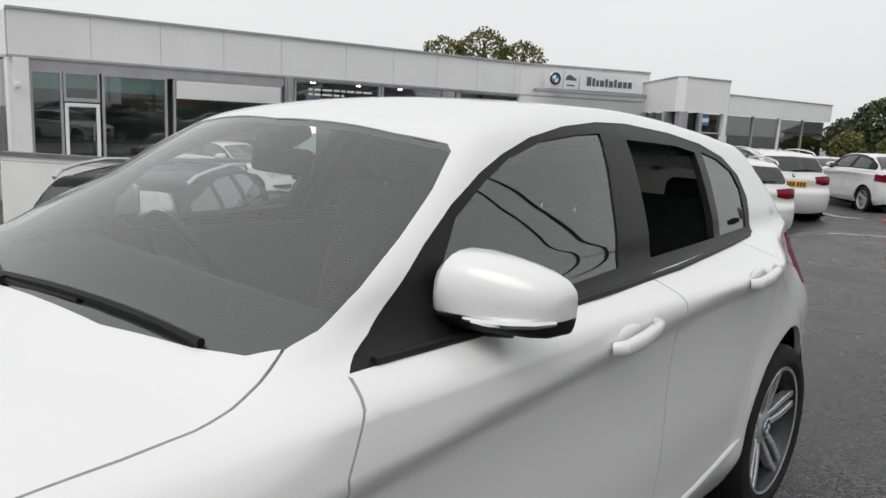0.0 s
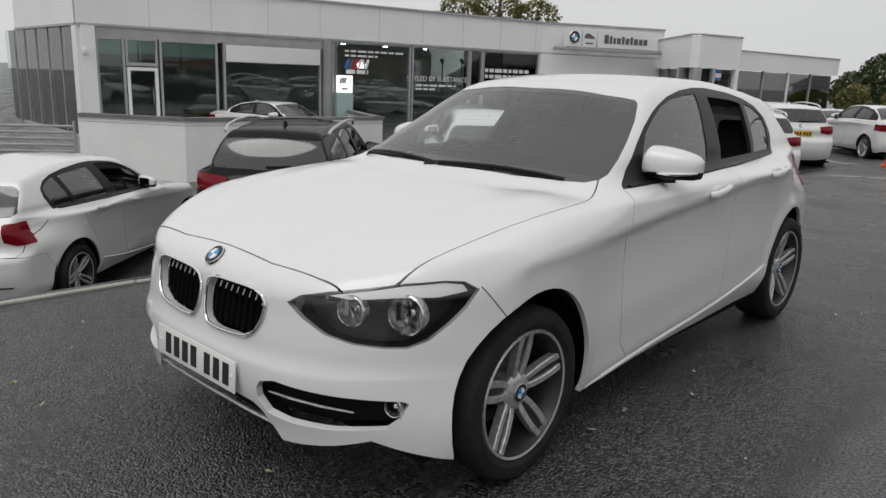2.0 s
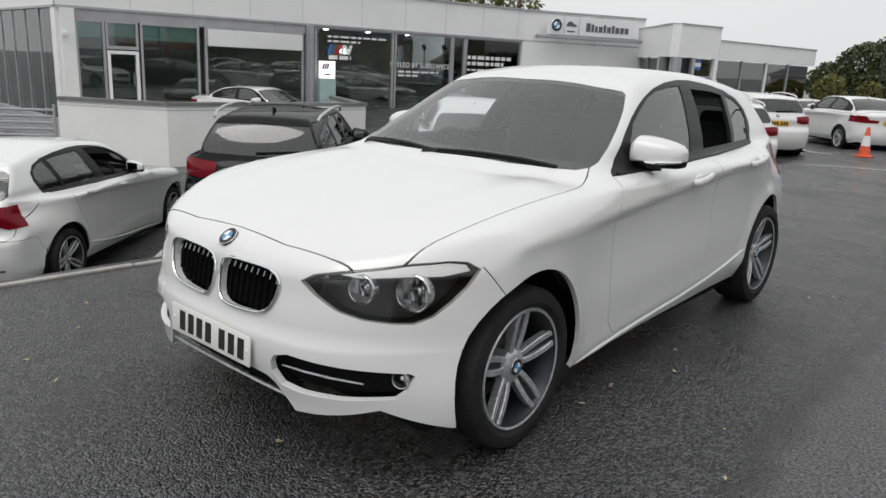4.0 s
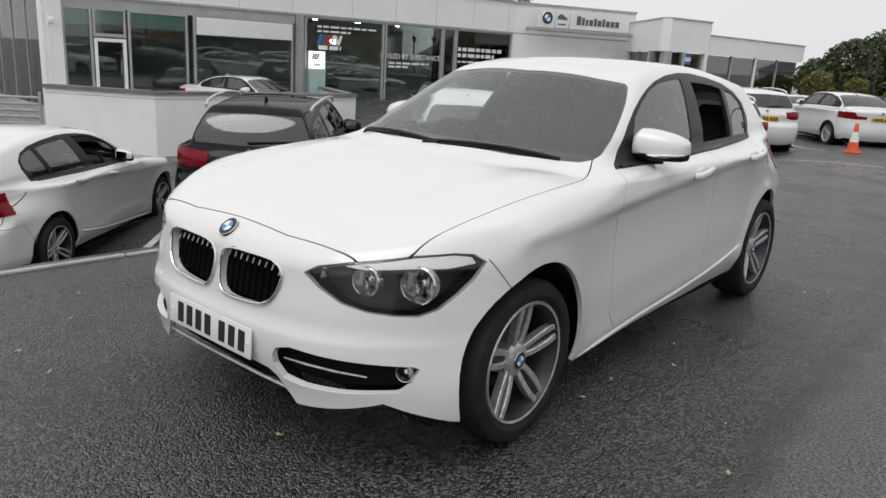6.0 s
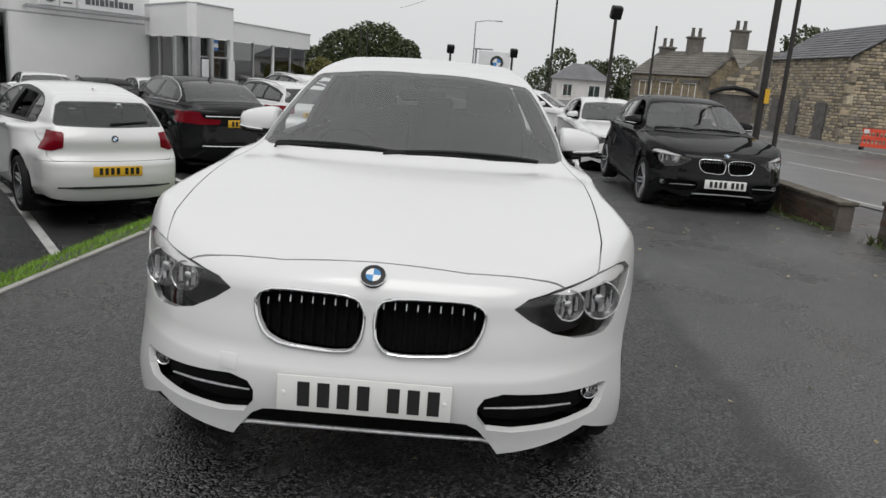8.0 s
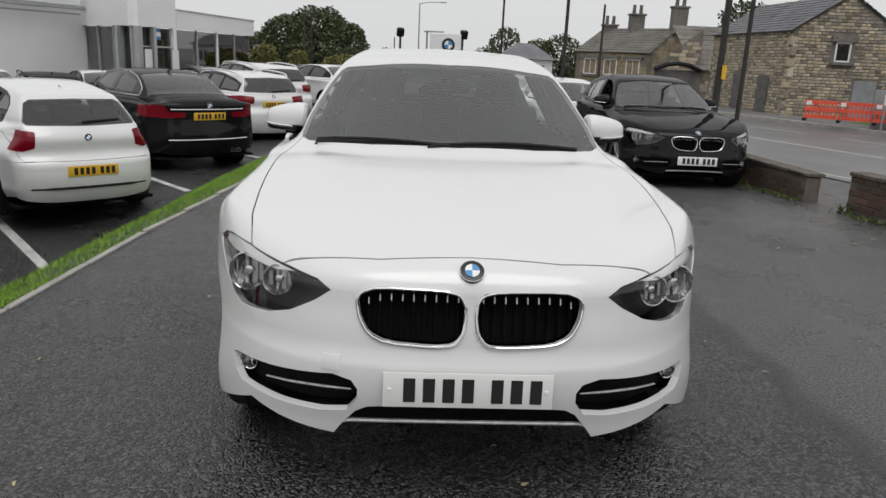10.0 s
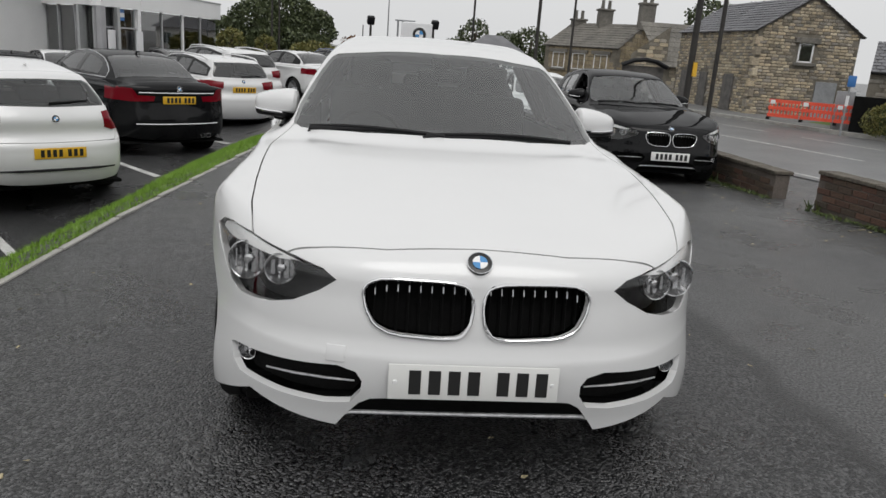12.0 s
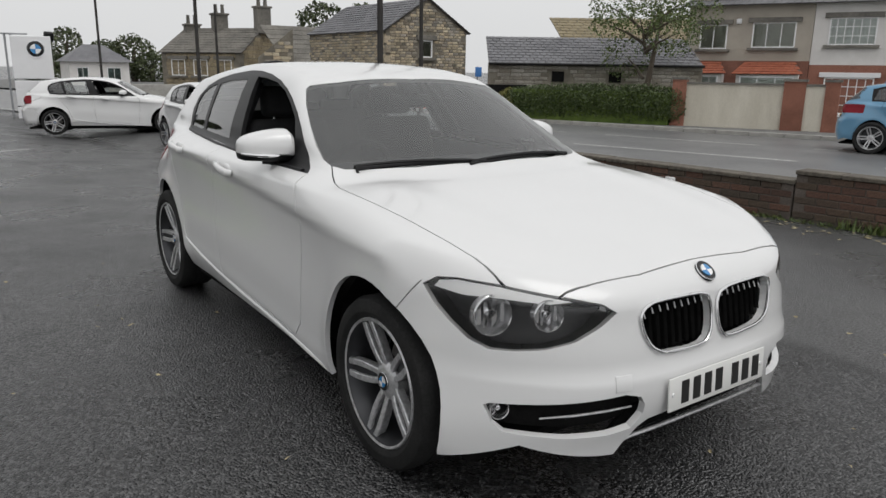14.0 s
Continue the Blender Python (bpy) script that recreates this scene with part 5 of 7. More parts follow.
for k in range(5):
    slab("plinth_slat", S, A, 0, LS - 0.4, -1.5 + 0.16 * k, -1.4 + 0.16 * k, 0.122, 0.15, alu, show)
# corner column and glazing of the first front
slab("corner_column", A, B, -0.05, 0.33, FLOOR, HEAD - 0.07, 0.0, 0.2, clad_white, show)


def glazing(p, q, s0, s1, z0, z1, parent, name="shop_window", blind=0.0, transom=None):
    w = part(name, box((s1 - s0, 0.012, z1 - z0), face_frame(p, q, (s0 + s1) / 2, 0.06, (z0 + z1) / 2)), shop_glass, parent, "large shop window pane", smooth=False)
    for a, b, c, d in ((s0 - 0.035, s0 + 0.035, z0, z1), (s1 - 0.035, s1 + 0.035, z0, z1), (s0 + 0.035, s1 - 0.035, z1 - 0.06, z1), (s0 + 0.035, s1 - 0.035, z0, z0 + 0.10)):
        slab("window_frame", p, q, a, b, c, d, 0.0, 0.13, alu, w)
    if transom:
        slab("transom", p, q, s0 + 0.035, s1 - 0.035, transom - 0.035, transom + 0.035, 0.01, 0.125, alu, w)
    if blind:
        slab("tint_band", p, q, s0 + 0.04, s1 - 0.04, z1 - blind, z1 - 0.06, 0.035, 0.045, blind_green, w, "pale green film across the top")
    return w


slab("head_band", A, B, 0.12, 7.72, BAND, HEAD - 0.07, 0.0, 0.13, alu, show, "grey metal band over the first windows")
glazing(A, B, 0.37, 1.11, FLOOR, BAND, show, blind=0.50)
glazing(A, B, 1.20, 2.07, 1.40, BAND, show, blind=0.45)
door = part("glass_door", box((0.79, 0.012, 1.84), face_frame(A, B, 1.635, 0.06, FLOOR + 0.94)), shop_glass, show, "glass door in a pale frame", smooth=False)
for a, b, c, d in ((1.18, 1.27, FLOOR, 1.36), (2.00, 2.09, FLOOR, 1.36), (1.27, 2.00, 1.26, 1.36), (1.27, 2.00, FLOOR, FLOOR + 0.2)):
    slab("door_frame", A, B, a, b, c, d, 0.0, 0.15, clad_white, door)
part("door_handle", rod(along(A, B, 1.92, 0.16, 0.3), along(A, B, 1.92, 0.16, 0.75), 0.015), steel_grey, door)
glazing(A, B, 2.20, 3.95, FLOOR, BAND, show, blind=0.50)
bayw = glazing(A, B, 4.20, 7.62, FLOOR, BAND + 0.02, show, "vehicle_opening")
slab("roller_shutter", A, B, 4.25, 7.57, 1.64, BAND - 0.05, 0.13, 0.20, clad_white, bayw, "half-raised white roller shutter")
for k in range(7):
    slab("shutter_slat", A, B, 4.25, 7.57, 1.66 + 0.072 * k, 1.718 + 0.072 * k, 0.202, 0.212, clad_white, bayw)
slab("column", A, B, 7.74, 8.02, FLOOR - 0.2, HEAD - 0.07, 0.0, 0.22, alu, show)
slab("down_pipe", A, B, 7.80, 7.89, FLOOR - 0.2, HEAD - 0.07, 0.23, 0.31, alu, show)
for s, e in ((0.06, 3.30), (3.42, 6.08), (6.17, 6.74), (6.83, 9.78)):
    glazing(B, C, s, e, FLOOR, HEAD - 0.07, show)
slab("end_column", B, C, 9.80, 9.87, FLOOR, HEAD - 0.07, 0.0, 0.2, clad_white, show)
slab("panel_wall", C, D, 0.0, LCD, -1.0, HEAD - 0.07, 0.0, 0.25, clad_white, show, "plain white wall panel")
# room behind the glass
back = [A + Vector((-0.3, -0.1, 0)), B, C, C + Vector((-7.0, 5.0, 0)), B + Vector((-9.0, 4.0, 0)), A + Vector((-8.5, 3.0, 0))]
for name, z, mat in (("showroom_floor", FLOOR - 0.02, room_floor), ("showroom_ceiling", HEAD + 0.05, room_dark)):
    bm = bmesh.new()
    base = bm.faces.new([bm.verts.new((q.x, q.y, z)) for q in back])
    ex = bmesh.ops.extrude_face_region(bm, geom=[base])
    bmesh.ops.translate(bm, vec=(0, 0, 0.03), verts=[g for g in ex["geom"] if isinstance(g, bmesh.types.BMVert)])
    bmesh.ops.recalc_face_normals(bm, faces=bm.faces)
    part(name, bm, mat, show, smooth=False)
for p, q in zip(back[2:], back[3:] + back[:1]):
    slab("inner_wall", p, q, 0, (q - p).length, FLOOR, HEAD + 0.05, -0.1, 0.0, room_dark, show)
roofm = bmesh.new()
roofm.faces.new([roofm.verts.new((q.x, q.y, ROOF - 0.1)) for q in (A, B, C, D, D + Vector((-4, 8, 0)), C + Vector((-9, 8, 0)), A + Vector((-12, 6, 0)), S)])
part("flat_roof", roofm, coping_grey, show)
# ceiling lamps and their light
glow_me = bpy.data.meshes.new("ceiling_lamp")
g = lathe([(0, 0), (0.09, 0), (0.10, 0.02), (0.10, 0.05)], Matrix(), 14)
g.to_mesh(glow_me)
g.free()
finish(glow_me, lamp_glow)
for i in range(4):
    for j in range(3):
        p = along(B, C, 0.9 + 2.1 * i, -1.1 - 1.9 * j, HEAD + 0.02)
        share("ceiling_lamp", glow_me, Matrix.Translation(p), show)
for s in (4.0, 5.4):
    share("ceiling_lamp", glow_me, Matrix.Translation(along(A, B, s, -1.4, HEAD + 0.02)), show)
part("pendant_lamp", lathe([(0, 0), (0.14, 0.04), (0.16, 0.14), (0.0, 0.2)], Matrix.Translation(along(B, C, 1.75, -0.9, 1.62)), 16), lamp_glow, show)


def lettering(text, size, m, mat, parent, name="lettering"):
    cu = bpy.data.curves.new(name, "FONT")
    cu.body, cu.size, cu.extrude = text, size, 0.004
    tmp = bpy.data.objects.new(name, cu)
    scene.collection.objects.link(tmp)
    bpy.context.view_layer.update()
    me = bpy.data.meshes.new_from_object(tmp)
    bpy.data.objects.remove(tmp)
    me.name = name
    me.transform(m @ pose(0, 0, 0, 90))
    me.materials.clear()
    me.materials.append(mat)
    ob = new(name, me)
    ob.parent = parent
    return ob


lettering("STYLED BY SUBSTANCE.", 0.27, face_frame(B, C, 3.20, 0.08, 1.22), text_white, show)
for i, (s0, s1, z) in enumerate(((3.6, 5.5, 1.02), (3.6, 4.5, 0.88), (6.95, 9.3, 1.66), (6.95, 8.9, 1.42), (6.95, 8.4, 1.20), (0.55, 3.0, 2.16), (0.55, 1.9, 2.00), (0.6, 1.5, 1.40))):
    h = 0.14 if i in (2, 3, 7) else 0.07
    k = s0
    while k < s1:
        w = (0.28, 0.16, 0.36, 0.22)[int(k * 10) % 4]
        slab("text_bar", B, C, k, min(k + w, s1), z, z + h, 0.07, 0.076, text_white, show)
        k += w + 0.07
for k, mat in enumerate((sign_blue, sign_grey, sign_red)):
    part("sport_mark", prism([(0, 0), (0.14, 0), (0.26, 0.34), (0.12, 0.34)], 0.01, face_frame(B, C, 0.52 + 0.17 * k, 0.08, 1.58)), mat, show, smooth=False)
part("sport_mark", prism([(0, 0), (0.10, 0.0), (0.2, 0.22), (0.28, 0), (0.4, 0), (0.52, 0.34), (0.4, 0.34), (0.34, 0.14), (0.27, 0.34), (0.12, 0.34)], 0.01, face_frame(B, C, 1.05, 0.08, 1.58)), text_white, show, smooth=False)
# lit display board by the column
disp = thing("display_board", Matrix(), "lit white display board with coloured stripes", "sign")
part("board", box((0.62, 0.08, 0.60), face_frame(B, C, 0.42, 0.30, 1.03), 0.01), lit_sign, disp, smooth=False)
for k, mat in enumerate((sign_red, sign_blue, sign_grey)):
    part("stripe", prism([(0, 0), (0.07, 0), (0.15, 0.2), (0.08, 0.2)], 0.006, face_frame(B, C, 0.18 + 0.09 * k, 0.347, 1.05)), mat, disp, smooth=False)
part("stripe", box((0.26, 0.006, 0.05), face_frame(B, C, 0.42, 0.345, 0.86)), sign_grey, disp, smooth=False)
part("cabinet", box((0.62, 0.3, 1.36), face_frame(B, C, 0.42, 0.25, 0.05), 0.02), blind_green, disp, smooth=False)
# sign on the roof edge: plain badges and letter-like blocks
sg = thing("roof_sign", Matrix(), "white sign boxes with a round badge on a grey beam", "sign")
part("beam", box((5.3, 0.12, 0.15), face_frame(C, D, 3.0, 0.72, 2.77), 0.03), alu, sg)
for s in (0.6, 1.6, 3.4, 5.2):
    part("bracket", box((0.07, 0.6, 0.07), face_frame(C, D, s, 0.42, 2.78)), alu, sg)
for s0, s1 in ((0.84, 1.57), (1.62, 2.25), (2.36, 5.34)):
    slab("sign_box", C, D, s0, s1, 2.86, 3.60, 0.64, 0.80, sign_white, sg, "white sign box", 0.01)
roundel(sg, face_frame(C, D, 1.22, 0.82, 3.24) @ pose(0, 0, 0, 90), 0.25, "badge")
part("car_mark", prism([(-0.25, -0.03), (-0.18, 0.13), (-0.03, 0.18), (0.13, 0.08), (0.25, 0.03), (0.25, -0.05)], 0.01, face_frame(C, D, 1.93, 0.815, 3.26)), sign_grey, sg)
part("name_bar", box((0.36, 0.01, 0.06), face_frame(C, D, 1.93, 0.808, 3.02)), sign_grey, sg)
k = 2.66
for w, h in ((0.21, 0.36), (0.13, 0.32), (0.13, 0.25), (0.19, 0.25), (0.13, 0.32), (0.19, 0.25), (0.13, 0.32), (0.20, 0.25), (0.18, 0.25), (0.19, 0.25)):
    part("name_bar", box((w, 0.01, h), face_frame(C, D, k + w / 2, 0.808, 3.05 + h / 2)), sign_grey, sg)
    k += w + 0.05
# entrance block and the long wing
room_pale = mottled("pale_inner_wall", (0.30, 0.31, 0.31), (0.42, 0.43, 0.43), 0.6, 0.8, grain=(0.95, 1.03))
blk = thing("entrance_block", Matrix(), "white entrance block and glazed wing of the showroom", "building")
BT, WT, BH = 3.34, 2.84, 2.12
LDK, LKE = (K - D).length, (E - K).length
for p, q, t in ((D, K, BT), (K, E, BT), (E, F, WT)):
    l = (q - p).length
    slab("fascia", p, q, 0, l, BH, t, 0.0, 0.2, clad_white, blk, "white clad fascia")
    slab("parapet_cap", p, q, 0, l, t, t + 0.05, -0.1, 0.24, alu, blk)
    slab("inner_wall", p, q, 0, l, -0.7, BH, -0.85, -0.75, room_pale, blk)
for s in np.linspace(0.05, LDK - 0.1, 4):
    slab("mullion", D, K, s - 0.03, s + 0.05, -0.7, BH, 0.0, 0.12, alu, blk)
slab("shop_window", D, K, 0.1, LDK - 0.1, -0.6, BH - 0.03, 0.04, 0.05, wing_glass, blk)
slab("shop_window", K, E, 0.1, LKE - 0.1, -0.6, BH - 0.03, 0.04, 0.05, wing_glass, blk)
slab("mullion", K, E, -0.05, 0.22, -0.7, BH, 0.0, 0.2, alu, blk)
slab("mullion", K, E, LKE - 0.2, LKE, -0.7, BH, 0.0, 0.2, clad_white, blk)
slab("transom", K, E, 0.22, LKE - 0.2, 1.36, 1.42, 0.02, 0.12, alu, blk)
slab("notice", K, E, 1.00, 1.50, 1.66, 2.06, 0.06, 0.08, sign_blue, blk, "blue and white notice in the window")
slab("notice", K, E, 1.00, 1.50, 1.78, 1.94, 0.082, 0.086, sign_white, blk)
for s in (0.22, 1.95):
    slab("poster_panel", K, E, s, s + 0.42, 0.2, 1.30, 0.25, 0.28, sign_white, blk, "white printed panel beside the entrance")
LEF = (F - E).length
for i, s in enumerate(np.arange(0.0, LEF - 2.0, 2.0)):
    slab("mullion", E, F, s, s + (0.16 if i % 3 == 2 else 0.07), -0.7, BH, 0.0, 0.10, clad_white if i % 3 == 2 else alu, blk)
    slab("shop_window", E, F, s + 0.08, s + 2.0, -0.6, BH - 0.03, 0.04, 0.05, wing_glass, blk)
rb = bmesh.new()
rb.faces.new([rb.verts.new((q.x, q.y, BT - 0.08)) for q in (D, K, E, E + Vector((-5, 6, 0)), D + Vector((-4, 6, 0)))])
rb.faces.new([rb.verts.new((q.x, q.y, WT - 0.08)) for q in (E, F, F + Vector((-9, 0, 0)), E + Vector((-6, 4, 0)))])
part("flat_roof", rb, coping_grey, blk)
# security lamp on the corner post
sec = thing("security_lamp", Matrix(), "white security lamp on the corner post", "lamp")
part("housing", box((0.14, 0.12, 0.18), face_frame(A, B, 0.02, 0.30, 1.78), 0.03), clad_white, sec)
part("bracket", rod(along(A, B, 0.02, 0.18, 1.70), along(A, B, 0.02, 0.30, 1.72), 0.02), alu, sec)

# white wall round the raised forecourt
wall_w = thing("forecourt_wall", Matrix(), "low white rendered wall with a grey coping", "wall", kind="structure")
W = [Vector((-18.5, 4.50, 0)), Vector((-16.0, 6.23, 0)), Vector((-15.0, 12.4, 0)), Vector((-18.3, 14.0, 0))]
for p, q in zip(W, W[1:]):
    l = (q - p).length
    slab("wall_face", p, q, 0.0, l, -2.1, 0.03, -0.22, 0.0, render_white, wall_w, "white rendered wall face")
    slab("coping", p, q, -0.02, l + 0.03, 0.03, 0.12, -0.26, 0.05, coping_grey, wall_w, "grey coping")
    slab("render_joint", p, q, 0.0, l, -0.10, -0.085, 0.001, 0.004, alu, wall_w)
ter = bmesh.new()
ter.faces.new([ter.verts.new((q.x, q.y, -0.92)) for q in (W[0], W[1], W[2], W[3], B, A)])
tagged(part("forecourt", ter, concrete), "raised paved forecourt before the showroom", "pavement", kind="structure")
# white louvred rail down to the side
rail = thing("ramp_rail", Matrix(), "pale louvred rail beside the ramp", "railing")
for k in range(6):
    part("slat", rod((-18.6, 4.4, -0.25 - 0.17 * k), (-24.0, -1.0, -0.35 - 0.17 * k), 0.035, None, 6), alu, rail)
for t in (0.0, 0.33, 0.66, 1.0):
    part("post", rod((-18.6 - 5.4 * t, 4.4 - 5.4 * t, -1.7), (-18.6 - 5.4 * t, 4.4 - 5.4 * t, -0.1 - 0.2 * t), 0.04, None, 8), alu, rail)
# ---- the other cars ----
def repaint(car, new_paint, old=None):
    """Gives a copied car another paint."""
    old = old or white_paint
    done = {}
    for o in car.children_recursive:
        if o.type == "MESH" and o.data.materials and o.data.materials[0] == old:
            if o.data not in done:
                me = o.data.copy()
                me.materials[0] = new_paint
                done[o.data] = me
            o.data = done[o.data]
    return car


def hatch_copy(m, label, new_paint=None):
    c = tagged(copy_thing(hero, m), label, "car", "hatchback cars")
    return repaint(c, new_paint) if new_paint else c


def at_lot(x, y, th, dz=0.0):
    return pose(x, y, float(ground_z(x, y)) + dz, 0, 0, th)


hatch_copy(pose(-5.22, 5.63, -0.52, 0, 0, 222.0), "white hatchback parked tail first in a bay on the lot")
hatch_copy(pose(-7.20, -0.05, -1.11, 0, 0, 219.6), "white hatchback parked low on the lot behind the drive")
hatch_copy(pose(3.65, 7.48, -0.17, 0, 0, 0.5), "black hatchback parked beside the brick wall", black_paint)
hatch_copy(pose(2.35, 18.7, -0.36, 0, 0, 71.0), "white hatchback parked across the end of the drive")
hatch_copy(pose(3.42, 12.7, -0.37, 0, 0, 4.0), "white hatchback parked nose out behind the black one")


FRONT_TOP = [(-2.250, 0.733), (-2.116, 0.773), (-2.012, 0.812), (-1.871, 0.848), (-1.500, 0.916), (-1.200, 0.957), (-1.060, 0.975), (-0.970, 0.995), (-0.925, 1.012), (-0.800, 1.083), (-0.600, 1.197), (-0.400, 1.309), (-0.334, 1.343), (-0.285, 1.366), (-0.200, 1.391), (-0.080, 1.412)]


class Estate(HatchShape):
    drawn_in = 0.05
    top = staticmethod(curve_through(FRONT_TOP + [(0.1, 1.422), (0.5, 1.43), (1.0, 1.422), (1.5, 1.395), (1.78, 1.36), (1.88, 1.26), (2.0, 1.03), (2.04, 0.93), (2.12, 0.8)]))
    taper = staticmethod(curve_through([(-1.6, 0.075), (-1.2, 0.055), (-0.8, 0.028), (-0.4, 0.008), (0.0, 0.0), (0.8, 0.012), (1.4, 0.045), (1.9, 0.09)]))
    plan = staticmethod(curve_through([(-2.3, 0.86), (-2.0, 0.882), (-1.4, 0.892), (-0.5, 0.873), (0.9, 0.878), (1.4, 0.882), (1.8, 0.862), (2.1, 0.82)]))


class Saloon(HatchShape):
    drawn_in = 0.05
    top = staticmethod(curve_through(FRONT_TOP + [(0.1, 1.418), (0.4, 1.42), (0.7, 1.40), (1.0, 1.342), (1.3, 1.215), (1.5, 1.115), (1.62, 1.075), (1.8, 1.06), (2.0, 1.04), (2.08, 0.98), (2.14, 0.85)]))
    tail = staticmethod(curve_through([(0.15, 1.98), (0.25, 2.04), (0.4, 2.09), (0.55, 2.09), (0.7, 2.07), (0.9, 2.07), (1.0, 2.09), (1.1, 2.08), (1.5, 1.95)]))
    taper = staticmethod(curve_through([(-1.6, 0.075), (-1.2, 0.055), (-0.8, 0.028), (-0.4, 0.008), (0.0, 0.0), (0.6, 0.02), (1.0, 0.06), (1.4, 0.12), (2.0, 0.2)]))
    plan = staticmethod(curve_through([(-2.3, 0.86), (-2.0, 0.882), (-1.4, 0.892), (-0.5, 0.873), (0.9, 0.878), (1.4, 0.882), (1.8, 0.862), (2.1, 0.82)]))


def scaled(points, sy=1.0):
    return [(y * sy, z) for y, z in points]


def build_other(name, m, body, label, kind="estate", size=(1, 1, 1), rails=None, glass=None, plates=True, chrome_line=False):
    """A car of the other kinds; size stretches it from the hatchback's measure."""
    shape = Saloon if kind in ("saloon", "coupe") else Estate if kind in ("estate", "suv") else HatchShape
    car = thing(name, m @ Matrix.Diagonal((*size, 1)), label, "car")
    round_wheel = Matrix.Diagonal((1 / size[0], 1 / size[1], 1 / size[2], 1))
    glass = glass or dark_glass
    s = Skin(shape, 0.055)
    end = {"estate": 1.80, "suv": 1.75, "saloon": 1.22, "coupe": 1.28, "small": 1.42}[kind]
    top = lambda y: float(np.interp(y, [-0.66, -0.33, -0.12, 0.03, 0.3, 0.6, 0.95, 1.22, 1.5, 1.8], [1.0, 1.24, 1.34, 1.382, 1.402, 1.40, 1.375, 1.33, 1.29, 1.22] if shape is not Saloon else [1.0, 1.24, 1.34, 1.375, 1.39, 1.375, 1.305, 1.18, 1.05, 1.0]))
    ys = [y for y in (-0.66, -0.33, -0.12, 0.03, 0.3, 0.6, 0.95, 1.1, 1.22, 1.5) if y < end - 0.05]
    low_end = top(end) - (0.04 if shape is Saloon else 0.02)
    dlo = [(y, top(y)) for y in ys] + [(end, low_end), (end - 0.02, 1.036), (0.44, 1.036), (-0.40, 1.008)]
    s.cut([(-2.6, 0.0), (-1.40, 0.0), (-1.40, 0.60), (-1.62, 0.70), (-1.70, 0.80), (-1.95, 0.90), (-2.6, 1.0)], SIDE, lambda c, n: c[:, 1] < -1.2, 14)
    s.cut([(2.6, 0.0), (1.55, 0.0), (1.62, 0.45), (1.78, 0.62), (2.6, 0.62)], SIDE, lambda c, n: c[:, 1] > 1.2, 19)
    s.cut(FRONT_DOOR, SIDE, FLANK, 12)
    if kind != "coupe":
        s.cut(REAR_DOOR, SIDE, FLANK, 13)
    s.cut(BONNET, TOP, ABOVE, 1)
    s.cut(dlo, SIDE, FLANK, 3)
    inner = [(y, min(z, top(y) - 0.03)) for y, z in ((-0.30, 1.05), (-0.28, 1.18), (-0.08, 1.31), (0.08, 1.345), (0.36, 1.37), (0.30, 1.06))]
    s.cut(inner, SIDE, FLANK, 4)
    r1 = min(1.0, end - 0.2)
    s.cut([(0.42, 1.062), (0.48, top(0.48) - 0.035), (r1 * 0.8, top(r1 * 0.8) - 0.035), (r1, top(r1) - 0.045), (r1 - 0.02, 1.062)], SIDE, FLANK, 5)
    if end > 1.4:
        s.cut([(1.06, 1.062), (1.08, top(1.08) - 0.04), (end - 0.12, top(end - 0.12) - 0.05), (end - 0.06, 1.07)], SIDE, FLANK, 6)
    s.cut(SCREEN, TOP, ABOVE, 2)
    tail = lambda c, n: (c[:, 1] > 0.9) & (n[:, 1] > 0.08)
    if shape is Saloon:
        s.cut([(0.0, 0.86), (0.40, 0.90), (0.50, 0.95), (0.60, 1.42), (0.55, 1.50), (0.0, 1.56)], TOP, lambda c, n: (n[:, 2] > 0.2) & (c[:, 1] > 0.6), 17)
        s.cut([(0.34, 0.855), (0.56, 0.865), (0.62, 0.955), (0.95, 0.985), (0.95, 0.80), (0.62, 0.775), (0.36, 0.785)], FRONT, lambda c, n: (c[:, 1] > 1.6) & (n[:, 2] < 0.5), 16)
    else:
        s.cut([(0.0, 1.33), (0.50, 1.315), (0.60, 1.10), (0.58, 1.04), (0.0, 1.03)], FRONT, tail, 17)
        s.cut([(0.42, 0.95), (0.66, 0.975), (0.95, 0.96), (0.95, 0.82), (0.62, 0.79), (0.44, 0.82)], FRONT, lambda c, n: (c[:, 1] > 1.5) & (c[:, 2] < 1.0) & (n[:, 2] < 0.6), 16)
    s.cut([(0.8 * x + 0.6 * y, z) for x, y, z in HEADLAMP], SLANT, CORNER, 7)
    s.cut(KIDNEY, FRONT, AHEAD, 8)
    s.cut(VENT, FRONT, AHEAD, 9)
    s.cut(ribbon(FRONT_DOOR[:12], 0.008), SIDE, FLANK, GAP, (12, 13, 0))
    if kind != "coupe":
        s.cut(ribbon(REAR_DOOR[8:], 0.008), SIDE, FLANK, GAP, (13, 0))
    s.cut(circle(shape.axle_front, shape.axle_z, 0.365, 28), SIDE, lambda c, n: c[:, 0] > 0.5, ARCH)
    s.cut(circle(shape.axle_rear, shape.axle_z, 0.365, 28), SIDE, lambda c, n: c[:, 0] > 0.5, ARCH)
    s.panel((0,), "body_shell", body, car, 0, 0.02)
    s.panel((1,), "bonnet", body, car, 0, 0.02)
    s.panel((14,), "front_bumper", body, car, 0, 0.02)
    s.panel((19,), "rear_bumper", body, car, 0, 0.02)
    s.panel((2,), "windscreen", car_glass, car, 0, 0.0, 0.003)
    s.panel((17,), "rear_window", glass, car, 0, 0.0, 0.003, "tinted rear window")
